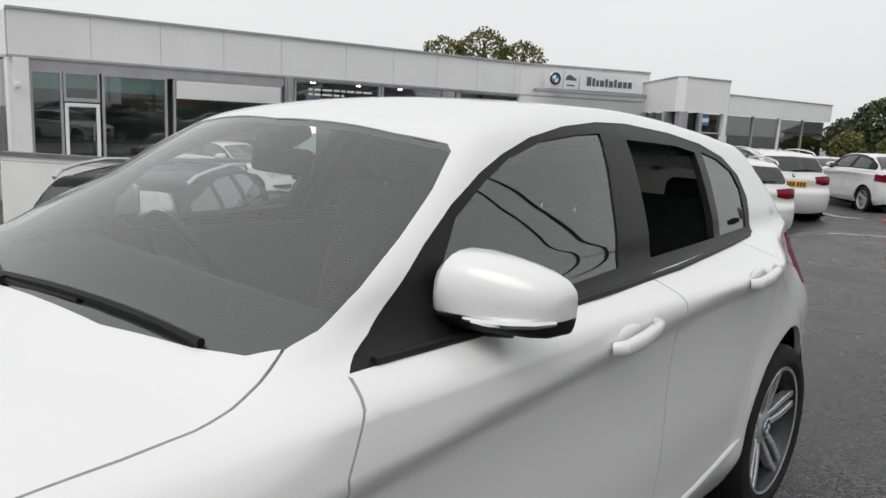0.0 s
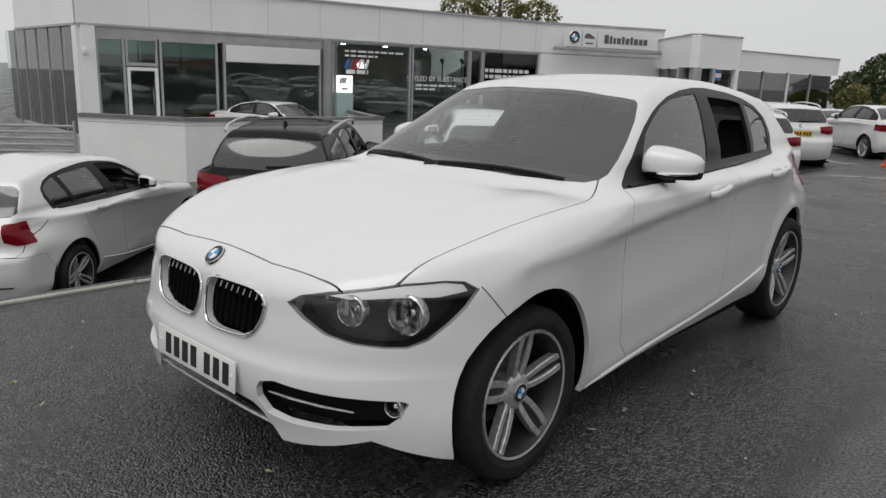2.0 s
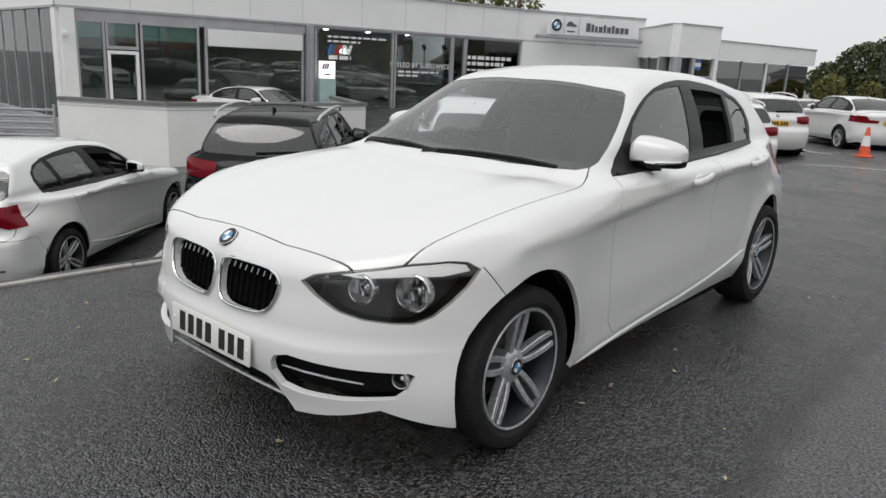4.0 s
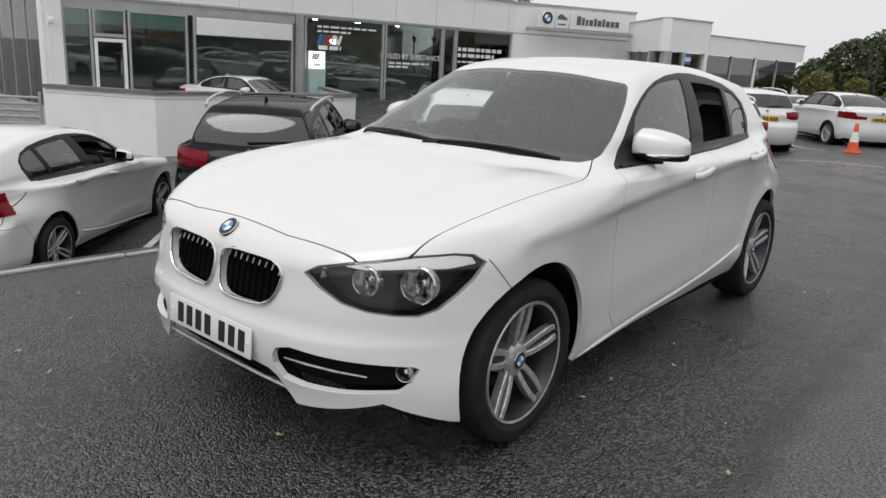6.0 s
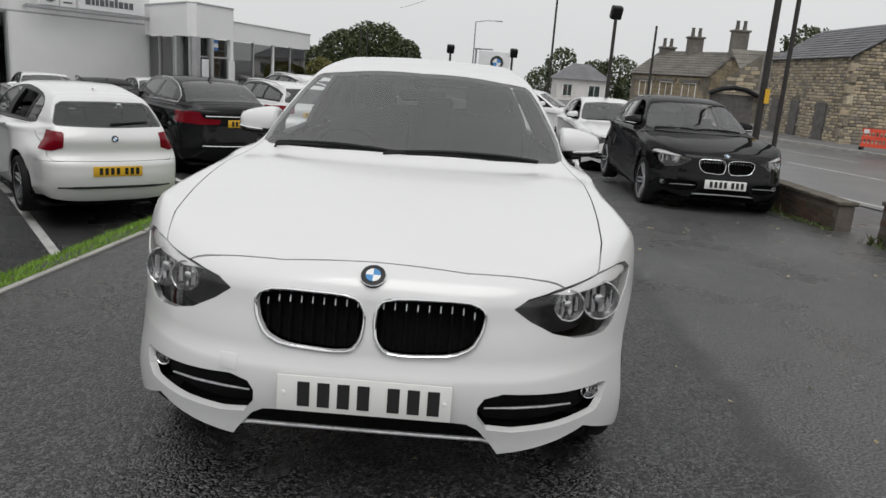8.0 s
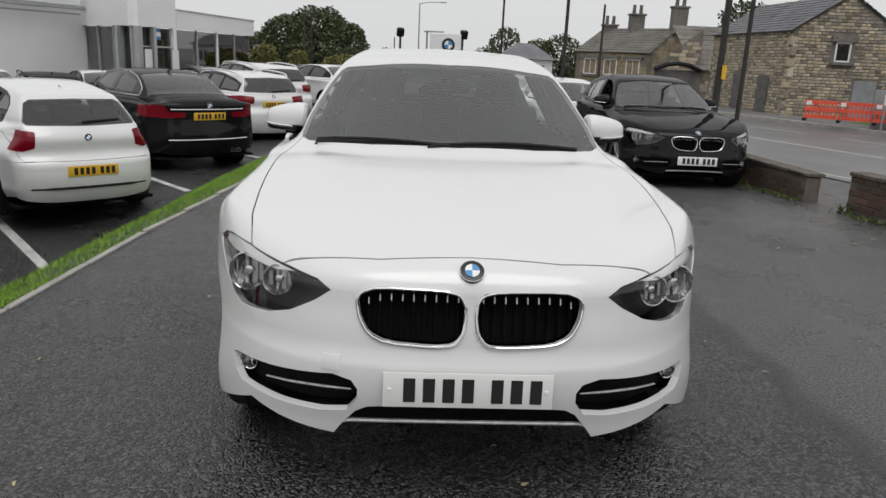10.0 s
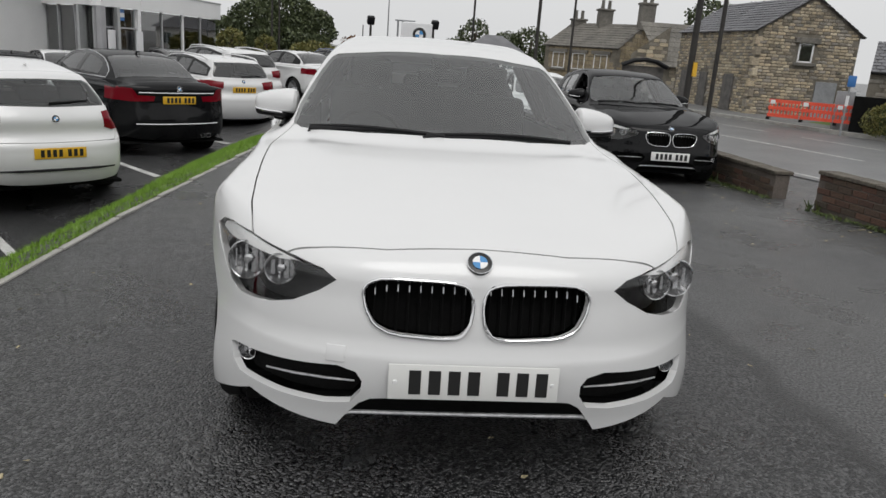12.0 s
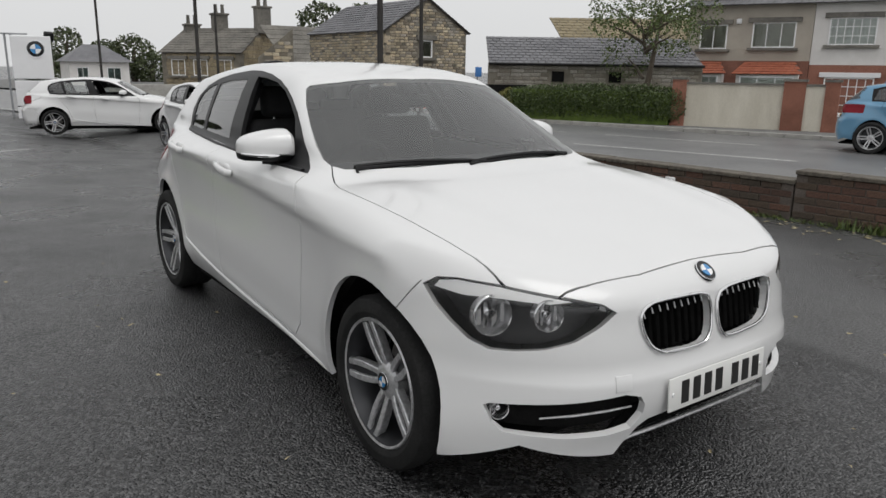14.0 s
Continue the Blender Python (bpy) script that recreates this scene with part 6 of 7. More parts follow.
    for k in (1, -1):
        fd = s.panel((12,), "front_door", body, car, k, 0.02)
        s.panel((13,), "rear_door", body, car, k, 0.02)
        s.panel((3,), "window_surround", trim_black if not chrome_line else gloss_black, car, k, 0.02, 0.002)
        for tag in (4, 5, 6):
            s.panel((tag,), "side_window", glass, car, k, 0.0, 0.006)
        s.panel((7,), "headlamp", lamp_silver, car, k, 0.02, 0.02)
        s.panel((8,), "grille", gloss_black, car, k, 0.02, 0.012)
        s.panel((9,), "bumper_vent", dark_void, car, k, 0.02, 0.03)
        s.panel((16,), "tail_lamp", red_lamp, car, k, 0.02, -0.004, "red tail lamp")
        ring = [surface_point(shape, k * x, z)[0] + Vector((0, -0.004, 0)) for x, z in KIDNEY]
        part("grille_rim", tube(ring, 0.01, 6, True), chrome, car)
        mirror_housing(car, k, body)
        if chrome_line:
            pts = shape.land(np.array([[1.3, y, z + 0.004] for y, z in dlo[:-1]]), np.array([[-1.0, 0, 0]]), 1.2)
            part("chrome_strip", tube([(k * (p[0] + 0.002), p[1], p[2]) for p in pts], 0.010, 6, True), chrome, car)
        if rails:
            pts = [(k * 0.58, -0.05, 1.375), (k * 0.60, 0.1, 1.425), (k * 0.60, 0.6, 1.452), (k * 0.59, 1.1, 1.438), (k * 0.57, 1.45, 1.41), (k * 0.55, 1.60, 1.36)]
            part("roof_rail", tube(pts, 0.016, 8), rails, car, "roof rail")
        for y in (shape.axle_front, shape.axle_rear):
            hub = Matrix.Translation((k * 0.775, y, shape.axle_z)) @ round_wheel @ Matrix.Rotation(k * math.pi / 2, 4, "Y") @ Matrix.Scale(size[2], 4)
            simple_wheel(car, hub)
            part("arch_liner", lathe([(0.20, 0.0), (0.375, 0.0), (0.385, 0.28)], Matrix.Translation((k * 0.52, y, shape.axle_z + 0.01)) @ Matrix.Rotation(k * math.pi / 2, 4, "Y"), 24), dark_void, car)
    part("under_tray", box_between((-0.74, -2.0, 0.17), (0.74, 1.95, 0.20)), dark_void, car)
    part("cabin_floor", box_between((-0.72, -0.9, 0.5), (0.72, 1.5, 0.55)), dark_void, car)
    for x in (-0.36, 0.36):
        seat(car, pose(x, 0.12, 0.58))
    part("dashboard", box((1.36, 0.42, 0.20), pose(0, -0.66, 0.87, 10), 0.07), dash_plastic, car)
    z = 0.80 if kind != "small" else 0.7
    if plates:
        number_plate(car, pose(0, surface_point(shape, 0.1, z, False)[0].y + 0.012, z, 2, 0, 180), True, 0.52 / size[0])
        number_plate(car, pose(0, surface_point(shape, 0.2, 0.421)[0].y - 0.014, 0.419, -3), False, 0.52 / size[0])
    p, n = surface_point(shape, 0, 0.96, False)
    roundel(car, Matrix.Translation(p + n * 0.004) @ n.to_track_quat("Z", "X").to_matrix().to_4x4(), 0.038)
    if kind in ("suv", "saloon"):
        bar = [surface_point(shape, x, 0.36 if kind == "suv" else 0.46, False)[0] + Vector((0, 0.01, 0)) for x in (-0.6, -0.3, 0, 0.3, 0.6)]
        part("bumper_trim", tube(bar, 0.03 if kind == "suv" else 0.014, 8), satin_alloy if kind == "suv" else chrome, car, "bright bumper trim")
    if kind == "saloon":
        bar = [surface_point(shape, x, 0.90, False)[0] + Vector((0, 0.008, 0)) for x in (-0.55, -0.3, 0, 0.3, 0.55)]
        part("boot_strip", tube(bar, 0.014, 8), chrome, car, "chrome strip across the boot")
    for x in (-0.45, -0.36):
        part("exhaust", lathe([(0.032, -0.10), (0.036, 0.0), (0.030, 0.0), (0.028, -0.10)], Matrix.Translation((x, 2.05, 0.28)) @ Matrix.Rotation(-math.pi / 2, 4, "X"), 16), chrome, car)
    if kind in ("estate", "suv", "small"):
        a, b = surface_point(shape, 0.02, 1.06, False)[0], surface_point(shape, -0.42, 1.085, False)[0]
        part("rear_wiper", tube([a + Vector((0, 0.02, 0)), (a + b) / 2 + Vector((0, 0.025, 0.0)), b + Vector((0, 0.015, 0))], [0.014, 0.010, 0.006], 8), trim_black, car)
    y0 = 0.78 if shape is Saloon else 1.15
    z0 = float(shape.top(np.array([y0]))[0])
    part("roof_aerial", tube([(0, y0 - 0.02, z0 - 0.03), (0, y0 + 0.03, z0 + 0.022), (0, y0 + 0.10, z0 + 0.040), (0, y0 + 0.13, z0 - 0.02)], [0.018, 0.014, 0.008, 0.008], 8), body, car)
    s.free()
    return car


def simple_wheel(parent, m, r=0.317, w=0.22):
    hub = part("wheel", lathe([(0, 0.05), (0.05, 0.046), (0.07, 0.03), (0.07, -0.02)], m, 20), satin_alloy, parent)
    part("tyre", lathe([(r - 0.09, -w * 0.42), (r - 0.03, -w * 0.5), (r, -w * 0.37), (r, w * 0.37), (r - 0.03, w * 0.5), (r - 0.09, w * 0.42)], m, 40, True), rubber, hub)
    part("rim_lip", lathe([(r - 0.084, w * 0.43), (r - 0.095, w * 0.43), (r - 0.105, w * 0.3), (r - 0.11, -w * 0.3)], m, 40), satin_alloy, hub)
    part("barrel", lathe([(0.0, -0.05), (0.15, -0.05), (r - 0.11, -0.06)], m, 30), dark_alloy, hub)
    for k in range(5):
        a = 0.3 + 2 * math.pi * k / 5
        for q in (-1, 1):
            bm = spoke_mesh(0.045, r - 0.10, a + q * 0.30, a + q * 0.11, 0.026, 0.028, 0.036, w * 0.36, 0.035)
            bm.transform(m)
            part("spoke", bm, satin_alloy, hub)
    return hub


build_other("suv_car", pose(-5.92, 2.66, -0.79, 0, 0, 222), black_paint, "black compact SUV with silver roof rails in a bay", "suv", (1.02, 1.035, 1.085), satin_alloy, chrome_line=False)
build_other("saloon_car", pose(-5.05, 9.75, -0.50, 0, 0, 220), black_paint, "large black saloon with chrome trim in a bay", "saloon", (1.075, 1.17, 1.04), chrome_line=True)
est = build_other("estate_car", pose(-4.55, 13.9, -0.54, 0, 0, 218), white_paint, "white estate car with roof rails in a bay", "estate", (1.025, 1.07, 1.01), white_paint)
tagged(est, group="estate cars")
tagged(copy_thing(est, pose(-4.75, 16.7, -0.40, 0, 0, 219)), "white estate car parked near the traffic cone", "car", "estate cars")
tagged(repaint(copy_thing(est, pose(-2.1, 26.0, -0.35, 0, 0, 219)), blue_paint), "blue estate car at the far end of the bays", "car", "estate cars")
coupe = build_other("coupe_car", pose(-3.05, 20.3, -0.32, 0, 0, 221), white_paint, "white coupe parked beyond the traffic cone", "coupe", (1.035, 1.075, 0.955))
tagged(copy_thing(coupe, pose(-16.9, 9.9, -0.92, 0, 0, 107)), "white coupe on the raised forecourt", "car")
tagged(repaint(copy_thing(est, pose(-9.8, 15.9, -0.85, 0, 0, 212)), black_paint), "black estate car on the lot", "car", "estate cars")
tagged(repaint(copy_thing(coupe, pose(-13.0, 14.2, -0.80, 0, 0, 40)), black_paint), "black coupe nose out by the showroom", "car")
tagged(copy_thing(coupe, pose(-12.2, 17.3, -0.80, 0, 0, 40)), "white coupe nose out by the showroom", "car")
tagged(copy_thing(coupe, pose(-9.6, 18.6, -0.75, 0, 0, 215)), "white coupe parked before the white panel", "car")
tagged(repaint(copy_thing(est, pose(-7.6, 23.0, -0.7, 0, 0, 212)), grey_paint), "grey estate car by the entrance", "car", "estate cars")
tagged(repaint(copy_thing(coupe, pose(-6.0, 26.5, -0.62, 0, 0, 212)), white_paint), "white coupe by the glazed wing", "car")
tagged(repaint(copy_thing(est, pose(-4.6, 28.5, -0.62, 0, 0, 212)), grey_paint), "grey estate car by the glazed wing", "car", "estate cars")
build_other("small_car", pose(15.85, 3.15, -0.185, 0, 0, 17), light_blue_paint, "light blue three-door small car on the road", "small", (0.935, 0.90, 1.03), plates=True)
# ---- the brick wall beside the drive ----
def brick_row_wall(name, a, b, courses, z0, label, limit, coping=True, depth=0.215, joint=None, mat=None, coursing=0.075, length=0.225):
    """A wall of single bricks from a to b, with a core behind the recessed joints."""
    a, b = Vector((*a, 0)), Vector((*b, 0))
    d = (b - a).normalized()
    n = Vector((d.y, -d.x, 0))
    L = (b - a).length
    t = Matrix.Translation((a.x, a.y, 0)) @ Matrix.Rotation(math.atan2(d.y, d.x), 4, "Z")
    w = thing(name, Matrix(), label, "wall", kind="structure")
    part("core", box((L - 0.01, depth - 0.02, courses * coursing + 0.28), t @ pose(L / 2, depth / 2, z0 - 0.15 + courses * coursing / 2)), joint or brick_joint, w, smooth=False)
    bm = box((length - 0.011, depth, coursing - 0.011), bevel=0.005, seg=1)
    me = bpy.data.meshes.new("brick")
    bm.to_mesh(me)
    bm.free()
    finish(me, mat or brick_mat, False)
    count = 0
    for c in range(courses):
        off = 0.5 * length * (c % 2)
        for k in range(int((L - off) / length)):
            if count >= limit:
                break
            share("brick", me, t @ pose(off + (k + 0.5) * length, depth / 2 + rng.uniform(-0.004, 0.004), z0 + (c + 0.5) * coursing, 0, rng.uniform(-0.6, 0.6), rng.uniform(-0.5, 0.5)), w)
            count += 1
    if coping:
        cm = box((0.44, depth + 0.05, 0.045), bevel=0.008, seg=1)
        cme = bpy.data.meshes.new("coping_slab")
        cm.to_mesh(cme)
        cm.free()
        finish(cme, mat or coping_brown, False)
        for k in range(int(L / 0.45) + 1):
            share("coping_slab", cme, t @ pose(min(k * 0.45 + 0.22, L - 0.2), depth / 2, z0 + courses * coursing + 0.02 + rng.uniform(-0.003, 0.003)), w)
    return w


brick_row_wall("boundary_wall", (4.50, 12.6), (4.80, 4.50), 5, -0.16, "low dark brick wall with stone coping", 150)
brick_row_wall("boundary_wall", (4.82, 3.62), (5.12, 0.36), 5, 0.0, "low dark brick wall with weathered coping", 120)
brick_row_wall("boundary_wall", (5.12, 0.35), (5.75, -6.0), 6, 0.03, "taller run of dark mossy brick wall", 180)
# weeds, moss and leaf litter at the wall's foot
v, f = [], []
for i in range(2600):
    y = rng.uniform(-5.5, 9.0)
    if 3.65 < y < 4.45:
        continue
    x0 = 4.80 - (y - 4.5) * 0.037 if y > 4 else 5.22 - (y + 0.75) * 0.09
    x = x0 - abs(rng.normal(0, 0.07)) - 0.01
    z = float(ground_z(x, y)) + 0.004
    h, t, w = rng.uniform(0.02, 0.10) * (1.6 if noise.noise((y * 0.9, 0, 2)) > 0.15 else 0.5), rng.uniform(0, 6.28), rng.uniform(0.006, 0.016)
    lean = rng.normal(0, 0.04, 2)
    k = len(v)
    v += [(x - w * math.cos(t), y - w * math.sin(t), z), (x + w * math.cos(t), y + w * math.sin(t), z), (x + lean[0], y + lean[1], z + h)]
    f.append((k, k + 1, k + 2))
tagged(raw_part("weeds", v, f, leaf_green), "weeds and moss along the foot of the brick wall", "weeds", kind="stuff")


def leaf_scatter(name, spots, mat, label):
    v, f = [], []
    for x, y, size in spots:
        z = float(ground_z(x, y)) + 0.006
        t = rng.uniform(0, 6.28)
        k = len(v)
        ring = [(1, 0), (0.35, 0.42), (-0.5, 0.35), (-1, 0), (-0.5, -0.35), (0.35, -0.42)]
        for a, b in ring:
            v.append((x + size * (a * math.cos(t) - b * math.sin(t)), y + size * (a * math.sin(t) + b * math.cos(t)), z + rng.uniform(0, 0.012)))
        f.append(tuple(range(k, k + 6)))
    return tagged(raw_part(name, v, f, mat), label, "leaves", kind="stuff")


spots = [(rng.uniform(-2.2, 4.9), rng.uniform(-5, 9), rng.uniform(0.008, 0.022)) for _ in range(170)]
spots += [(5.0 - abs(rng.normal(0, 0.25)), rng.uniform(-3.0, 2.6), rng.uniform(0.015, 0.04)) for _ in range(160)]
spots += [(rng.uniform(1.7, 4.5), rng.uniform(1.5, 7.0), rng.uniform(0.012, 0.028)) for _ in range(60)]
leaf_scatter("fallen_leaves", spots, leaf_litter, "small pale fallen leaves scattered on wet tarmac")

# ---- traffic cone ----
cone = thing("traffic_cone", pose(-1.51, 15.7, float(ground_z(-1.51, 15.7))) @ Matrix.Scale(0.98, 4), "orange traffic cone with a white sleeve", "traffic cone")
part("base", box((0.36, 0.36, 0.04), pose(0, 0, 0.02), 0.012), cone_orange, cone)
part("body", lathe([(0.135, 0.04), (0.04, 0.68), (0.032, 0.70), (0.0, 0.70)], Matrix(), 28), cone_orange, cone)
part("sleeve", lathe([(0.105, 0.26), (0.068, 0.50)], Matrix(), 28), sign_white, cone, "white reflective sleeve")

# ---- stone barn across the road ----
def stone_wall(parent, p, q, z0, z1, count_limit, gable=None, holes=(), course=0.16, mat=None, name="wall_face", slim=1.0):
    """A wall of squared stones standing proud of their mortar; gable gives the height along it."""
    p, q = Vector((*p, 0)), Vector((*q, 0))
    d = (q - p).normalized()
    L = (q - p).length
    t = Matrix.Translation((p.x, p.y, 0)) @ Matrix.Rotation(math.atan2(d.y, d.x), 4, "Z")
    top = gable or (lambda s: z1)
    peak = max(top(s) for s in np.linspace(0, L, 21))
    outline = [(0, z0 - 0.4), (L, z0 - 0.4)] + [(s, top(s)) for s in np.linspace(L, 0, 13)]
    w = part(name, prism(outline, 0.4, t @ pose(0, 0.02, 0)), mortar, parent, smooth=False)
    v, f = [], []
    meshes = []
    for k in range(6):
        bm = bmesh.new()
        add_box(bm, ((0.30 + 0.05 * k) * slim, 0.10, course - 0.022), Matrix(), 0.016, 1)
        for vert in bm.verts:
            vert.co += Vector((rng.uniform(-0.008, 0.008), rng.uniform(-0.006, 0.006), rng.uniform(-0.006, 0.006)))
        me = bpy.data.meshes.new("stone")
        bm.to_mesh(me)
        bm.free()
        finish(me, mat or stone_mat, False)
        meshes.append(me)
    n, z = 0, z0
    while z < peak - 0.03:
        s = rng.uniform(-0.2, 0.0)
        while s < L:
            k = int(rng.integers(0, 6))
            l = (0.30 + 0.05 * k) * slim
            a, b = s, s + l
            mid = (a + b) / 2
            if a > -0.03 and b < L + 0.03 and z + course * 0.8 < min(top(max(a, 0)), top(min(b, L))) and not any(h[0] < b and a < h[1] and h[2] < z + course and z < h[3] for h in holes):
                m = t @ pose(mid, 0.045 + rng.uniform(-0.008, 0.008), z + course / 2)
                if n < count_limit:
                    share("stone", meshes[k], m, w)
                    n += 1
                else:
                    j = len(v)
                    v += [m @ c.co for c in meshes[k].vertices]
                    f += [tuple(j + i for i in face.vertices) for face in meshes[k].polygons]
            s = b + 0.02
        z += course
    if v:
        tagged(raw_part("stonework", v, f, mat or stone_mat, w), kind="stuff")
    return w


def slab_roof(parent, a, b, c, d, mat, rows, cols, name="roof", thick=0.03, label="", single=False):
    """A pitched roof face a-b (eave) to d-c (ridge), laid in overlapping slates."""
    a, b, c, d = (Vector(p) for p in (a, b, c, d))
    nrm = (b - a).cross(d - a).normalized()
    if nrm.z < 0:
        nrm = -nrm
    under = bmesh.new()
    under.faces.new([under.verts.new(p - nrm * 0.03) for p in (a, b, c, d)])
    if single:
        r = part(name, under, wood_grey, parent, label)
    v, f = [], []
    for i in range(rows):
        for j in range(cols):
            off = 0.5 * (i % 2)
            u0, u1 = max(0, (j - off) / cols), min(1, (j + 1 - off) / cols - 0.004)
            v0, v1 = i / rows, min(1, (i + 1.25) / rows)
            if u1 - u0 < 0.002:
                continue
            q = [a + (b - a) * u + ((d + (c - d) * u) - (a + (b - a) * u)) * w for u, w in ((u0, v0), (u1, v0), (u1, v1), (u0, v1))]
            lift = thick * rng.uniform(0.75, 1.25)
            tile = [q[k] + nrm * (lift if k < 2 else 0.004) for k in range(4)] + [q[k] for k in range(2)]
            if single:
                raw_part("roof_tile", tile, [(0, 1, 2, 3), (4, 5, 1, 0)], mat, r)
            else:
                n = len(v)
                v += tile
                f += [(n, n + 1, n + 2, n + 3), (n + 4, n + 5, n + 1, n)]
    if not single:
        r = raw_part(name, v, f, mat, parent, label)
        part("roof_lining", under, wood_grey, r)
    return r


def window_unit(parent, p, q, s0, s1, z0, z1, frame_mat, bars=(1, 1), out=0.02, stone=None, name="window"):
    """A window with frame, glazing bars and panes on the face p-q."""
    p, q = Vector((*p, 0)), Vector((*q, 0))
    m = lambda s, o, z: face_frame(p, q, s, o, z)
    w = part(name, box((s1 - s0, 0.05, z1 - z0), m((s0 + s1) / 2, out - 0.06, (z0 + z1) / 2)), room_dark, parent, "window with a pale frame", smooth=False)
    part("pane", box((s1 - s0, 0.006, z1 - z0), m((s0 + s1) / 2, out - 0.02, (z0 + z1) / 2)), shop_glass, w, smooth=False)
    t = 0.055
    for a, b, c, d in ((s0, s0 + t, z0, z1), (s1 - t, s1, z0, z1), (s0, s1, z0, z0 + t), (s0, s1, z1 - t, z1)):
        part("frame", box((b - a, 0.05, d - c), m((a + b) / 2, out, (c + d) / 2)), frame_mat, w, smooth=False)
    for k in range(1, bars[0]):
        s = s0 + (s1 - s0) * k / bars[0]
        part("glazing_bar", box((0.035, 0.03, z1 - z0), m(s, out, (z0 + z1) / 2)), frame_mat, w, smooth=False)
    for k in range(1, bars[1]):
        z = z0 + (z1 - z0) * k / bars[1]
        part("glazing_bar", box((s1 - s0, 0.03, 0.03), m((s0 + s1) / 2, out, z)), frame_mat, w, smooth=False)
    if stone:
        part("lintel", box((s1 - s0 + 0.4, 0.16, 0.2), m((s0 + s1) / 2, out + 0.03, z1 + 0.10), 0.01), stone, w, smooth=False)
        part("sill", box((s1 - s0 + 0.3, 0.2, 0.12), m((s0 + s1) / 2, out + 0.05, z0 - 0.06), 0.01), stone, w, smooth=False)
    return w


barn = thing("stone_barn", Matrix(), "square-built gritstone barn with a slate roof", "building")
BC, BR, BL = (14.1, 24.1), (18.1, 23.8), (13.8, 31.0)
g0, g1, lg = 3.1, 4.42, math.hypot(4.0, 0.3)
gab = lambda s: g0 + (g1 - g0) * (1 - abs(s - lg / 2) / (lg / 2))
stone_wall(barn, BC, BR, -0.3, g0, 250, gab, ((1.60, 2.35, 1.75, 2.95), (2.6, 3.45, -0.3, 1.3)), 0.12, slim=0.56)
stone_wall(barn, BL, BC, -0.3, g0, 200, None, ((0.7, 1.4, -0.3, 1.4), (2.6, 3.3, -0.3, 1.4), (4.8, 5.6, -0.3, 1.25)), 0.12, slim=0.56)
window_unit(barn, BC, BR, 1.68, 2.26, 1.98, 2.72, clad_white, (1, 1), 0.0, stone_slab)
part("garage_door", box((0.85, 0.06, 1.6), face_frame(Vector((*BC, 0)), Vector((*BR, 0)), 3.02, 0.0, 0.5), 0.01), steel_grey, barn, "grey metal door", smooth=False)
for s, w2 in ((1.05, 0.7), (2.95, 0.7), (5.2, 0.8)):
    part("timber_door", box((w2, 0.08, 1.65), face_frame(Vector((*BL, 0)), Vector((*BC, 0)), s, 0.0, 0.53), 0.01), wood_grey, barn, "dark timber door", smooth=False)
mid0, mid1 = ((BC[0] + BR[0]) / 2, (BC[1] + BR[1]) / 2 - 0.1), ((BC[0] + BR[0]) / 2 - 0.3, BL[1])
slab_roof(barn, (BC[0] - 0.15, BC[1] - 0.12, g0 - 0.05), (BL[0] - 0.15, BL[1], g0 - 0.05), (*mid1, g1 + 0.05), (*mid0, g1 + 0.05), slate, 12, 24, label="grey slate roof")
slab_roof(barn, (BR[0] + 0.15, BR[1] - 0.12, g0 - 0.05), (BR[0], BL[1], g0 - 0.05), (*mid1, g1 + 0.05), (*mid0, g1 + 0.05), slate, 12, 24)
for k in range(8):
    part("quoin", box((0.34 if k % 2 else 0.2, 0.2 if k % 2 else 0.34, 0.30), pose(BC[0] + 0.1, BC[1] + 0.1, -0.1 + 0.4 * k), 0.015), stone_mat, barn, smooth=False)
# long low range beside it
wing = thing("stone_outbuilding", Matrix(), "long low stone outbuilding with a slate roof", "building")
WA, WB = (17.4, 20.7), (24.6, 15.5)
stone_wall(wing, WA, WB, -0.4, 1.80, 120, None, ((2.6, 3.2, 1.05, 1.5), (5.0, 5.5, 1.05, 1.5)), 0.15, pieces_material("pale_rubble", [(0.30, 0.28, 0.24), (0.38, 0.36, 0.32), (0.24, 0.22, 0.19), (0.34, 0.31, 0.26)], fine=25))
for s in (2.65, 5.02):
    part("opening", box((0.5, 0.06, 0.42), face_frame(Vector((*WA, 0)), Vector((*WB, 0)), s + 0.24, 0.0, 1.27)), dark_void, wing, "dark square vent opening", smooth=False)
wn = Vector((WB[1] - WA[1], -(WB[0] - WA[0]))).normalized() * -1
slab_roof(wing, (WA[0] - wn.x * 0.15, WA[1] - wn.y * 0.15, 1.76), (WB[0] - wn.x * 0.15, WB[1] - wn.y * 0.15, 1.76), (WB[0] + wn.x * 2.6, WB[1] + wn.y * 2.6, 2.95), (WA[0] + wn.x * 2.6, WA[1] + wn.y * 2.6, 2.95), slate, 10, 30, label="dark slate roof")
part("gutter", rod((WA[0] - wn.x * 0.2, WA[1] - wn.y * 0.2, 1.76), (WB[0] - wn.x * 0.2, WB[1] - wn.y * 0.2, 1.76), 0.05), trim_black, wing)
gate = thing("garage", Matrix(), "dark low garage front between the barn and the hedge", "garage")
part("front", box((1.9, 0.15, 1.35), face_frame(Vector((17.0, 20.6, 0)), Vector((18.6, 19.4, 0)), 0.9, 0.1, 0.25), 0.02), dark_void, gate, smooth=False)
part("door", box((0.62, 0.06, 1.4), face_frame(Vector((16.2, 21.4, 0)), Vector((17.0, 20.8, 0)), 0.75, -0.3, 0.35), 0.02), steel_grey, gate, "grey metal door", smooth=False)
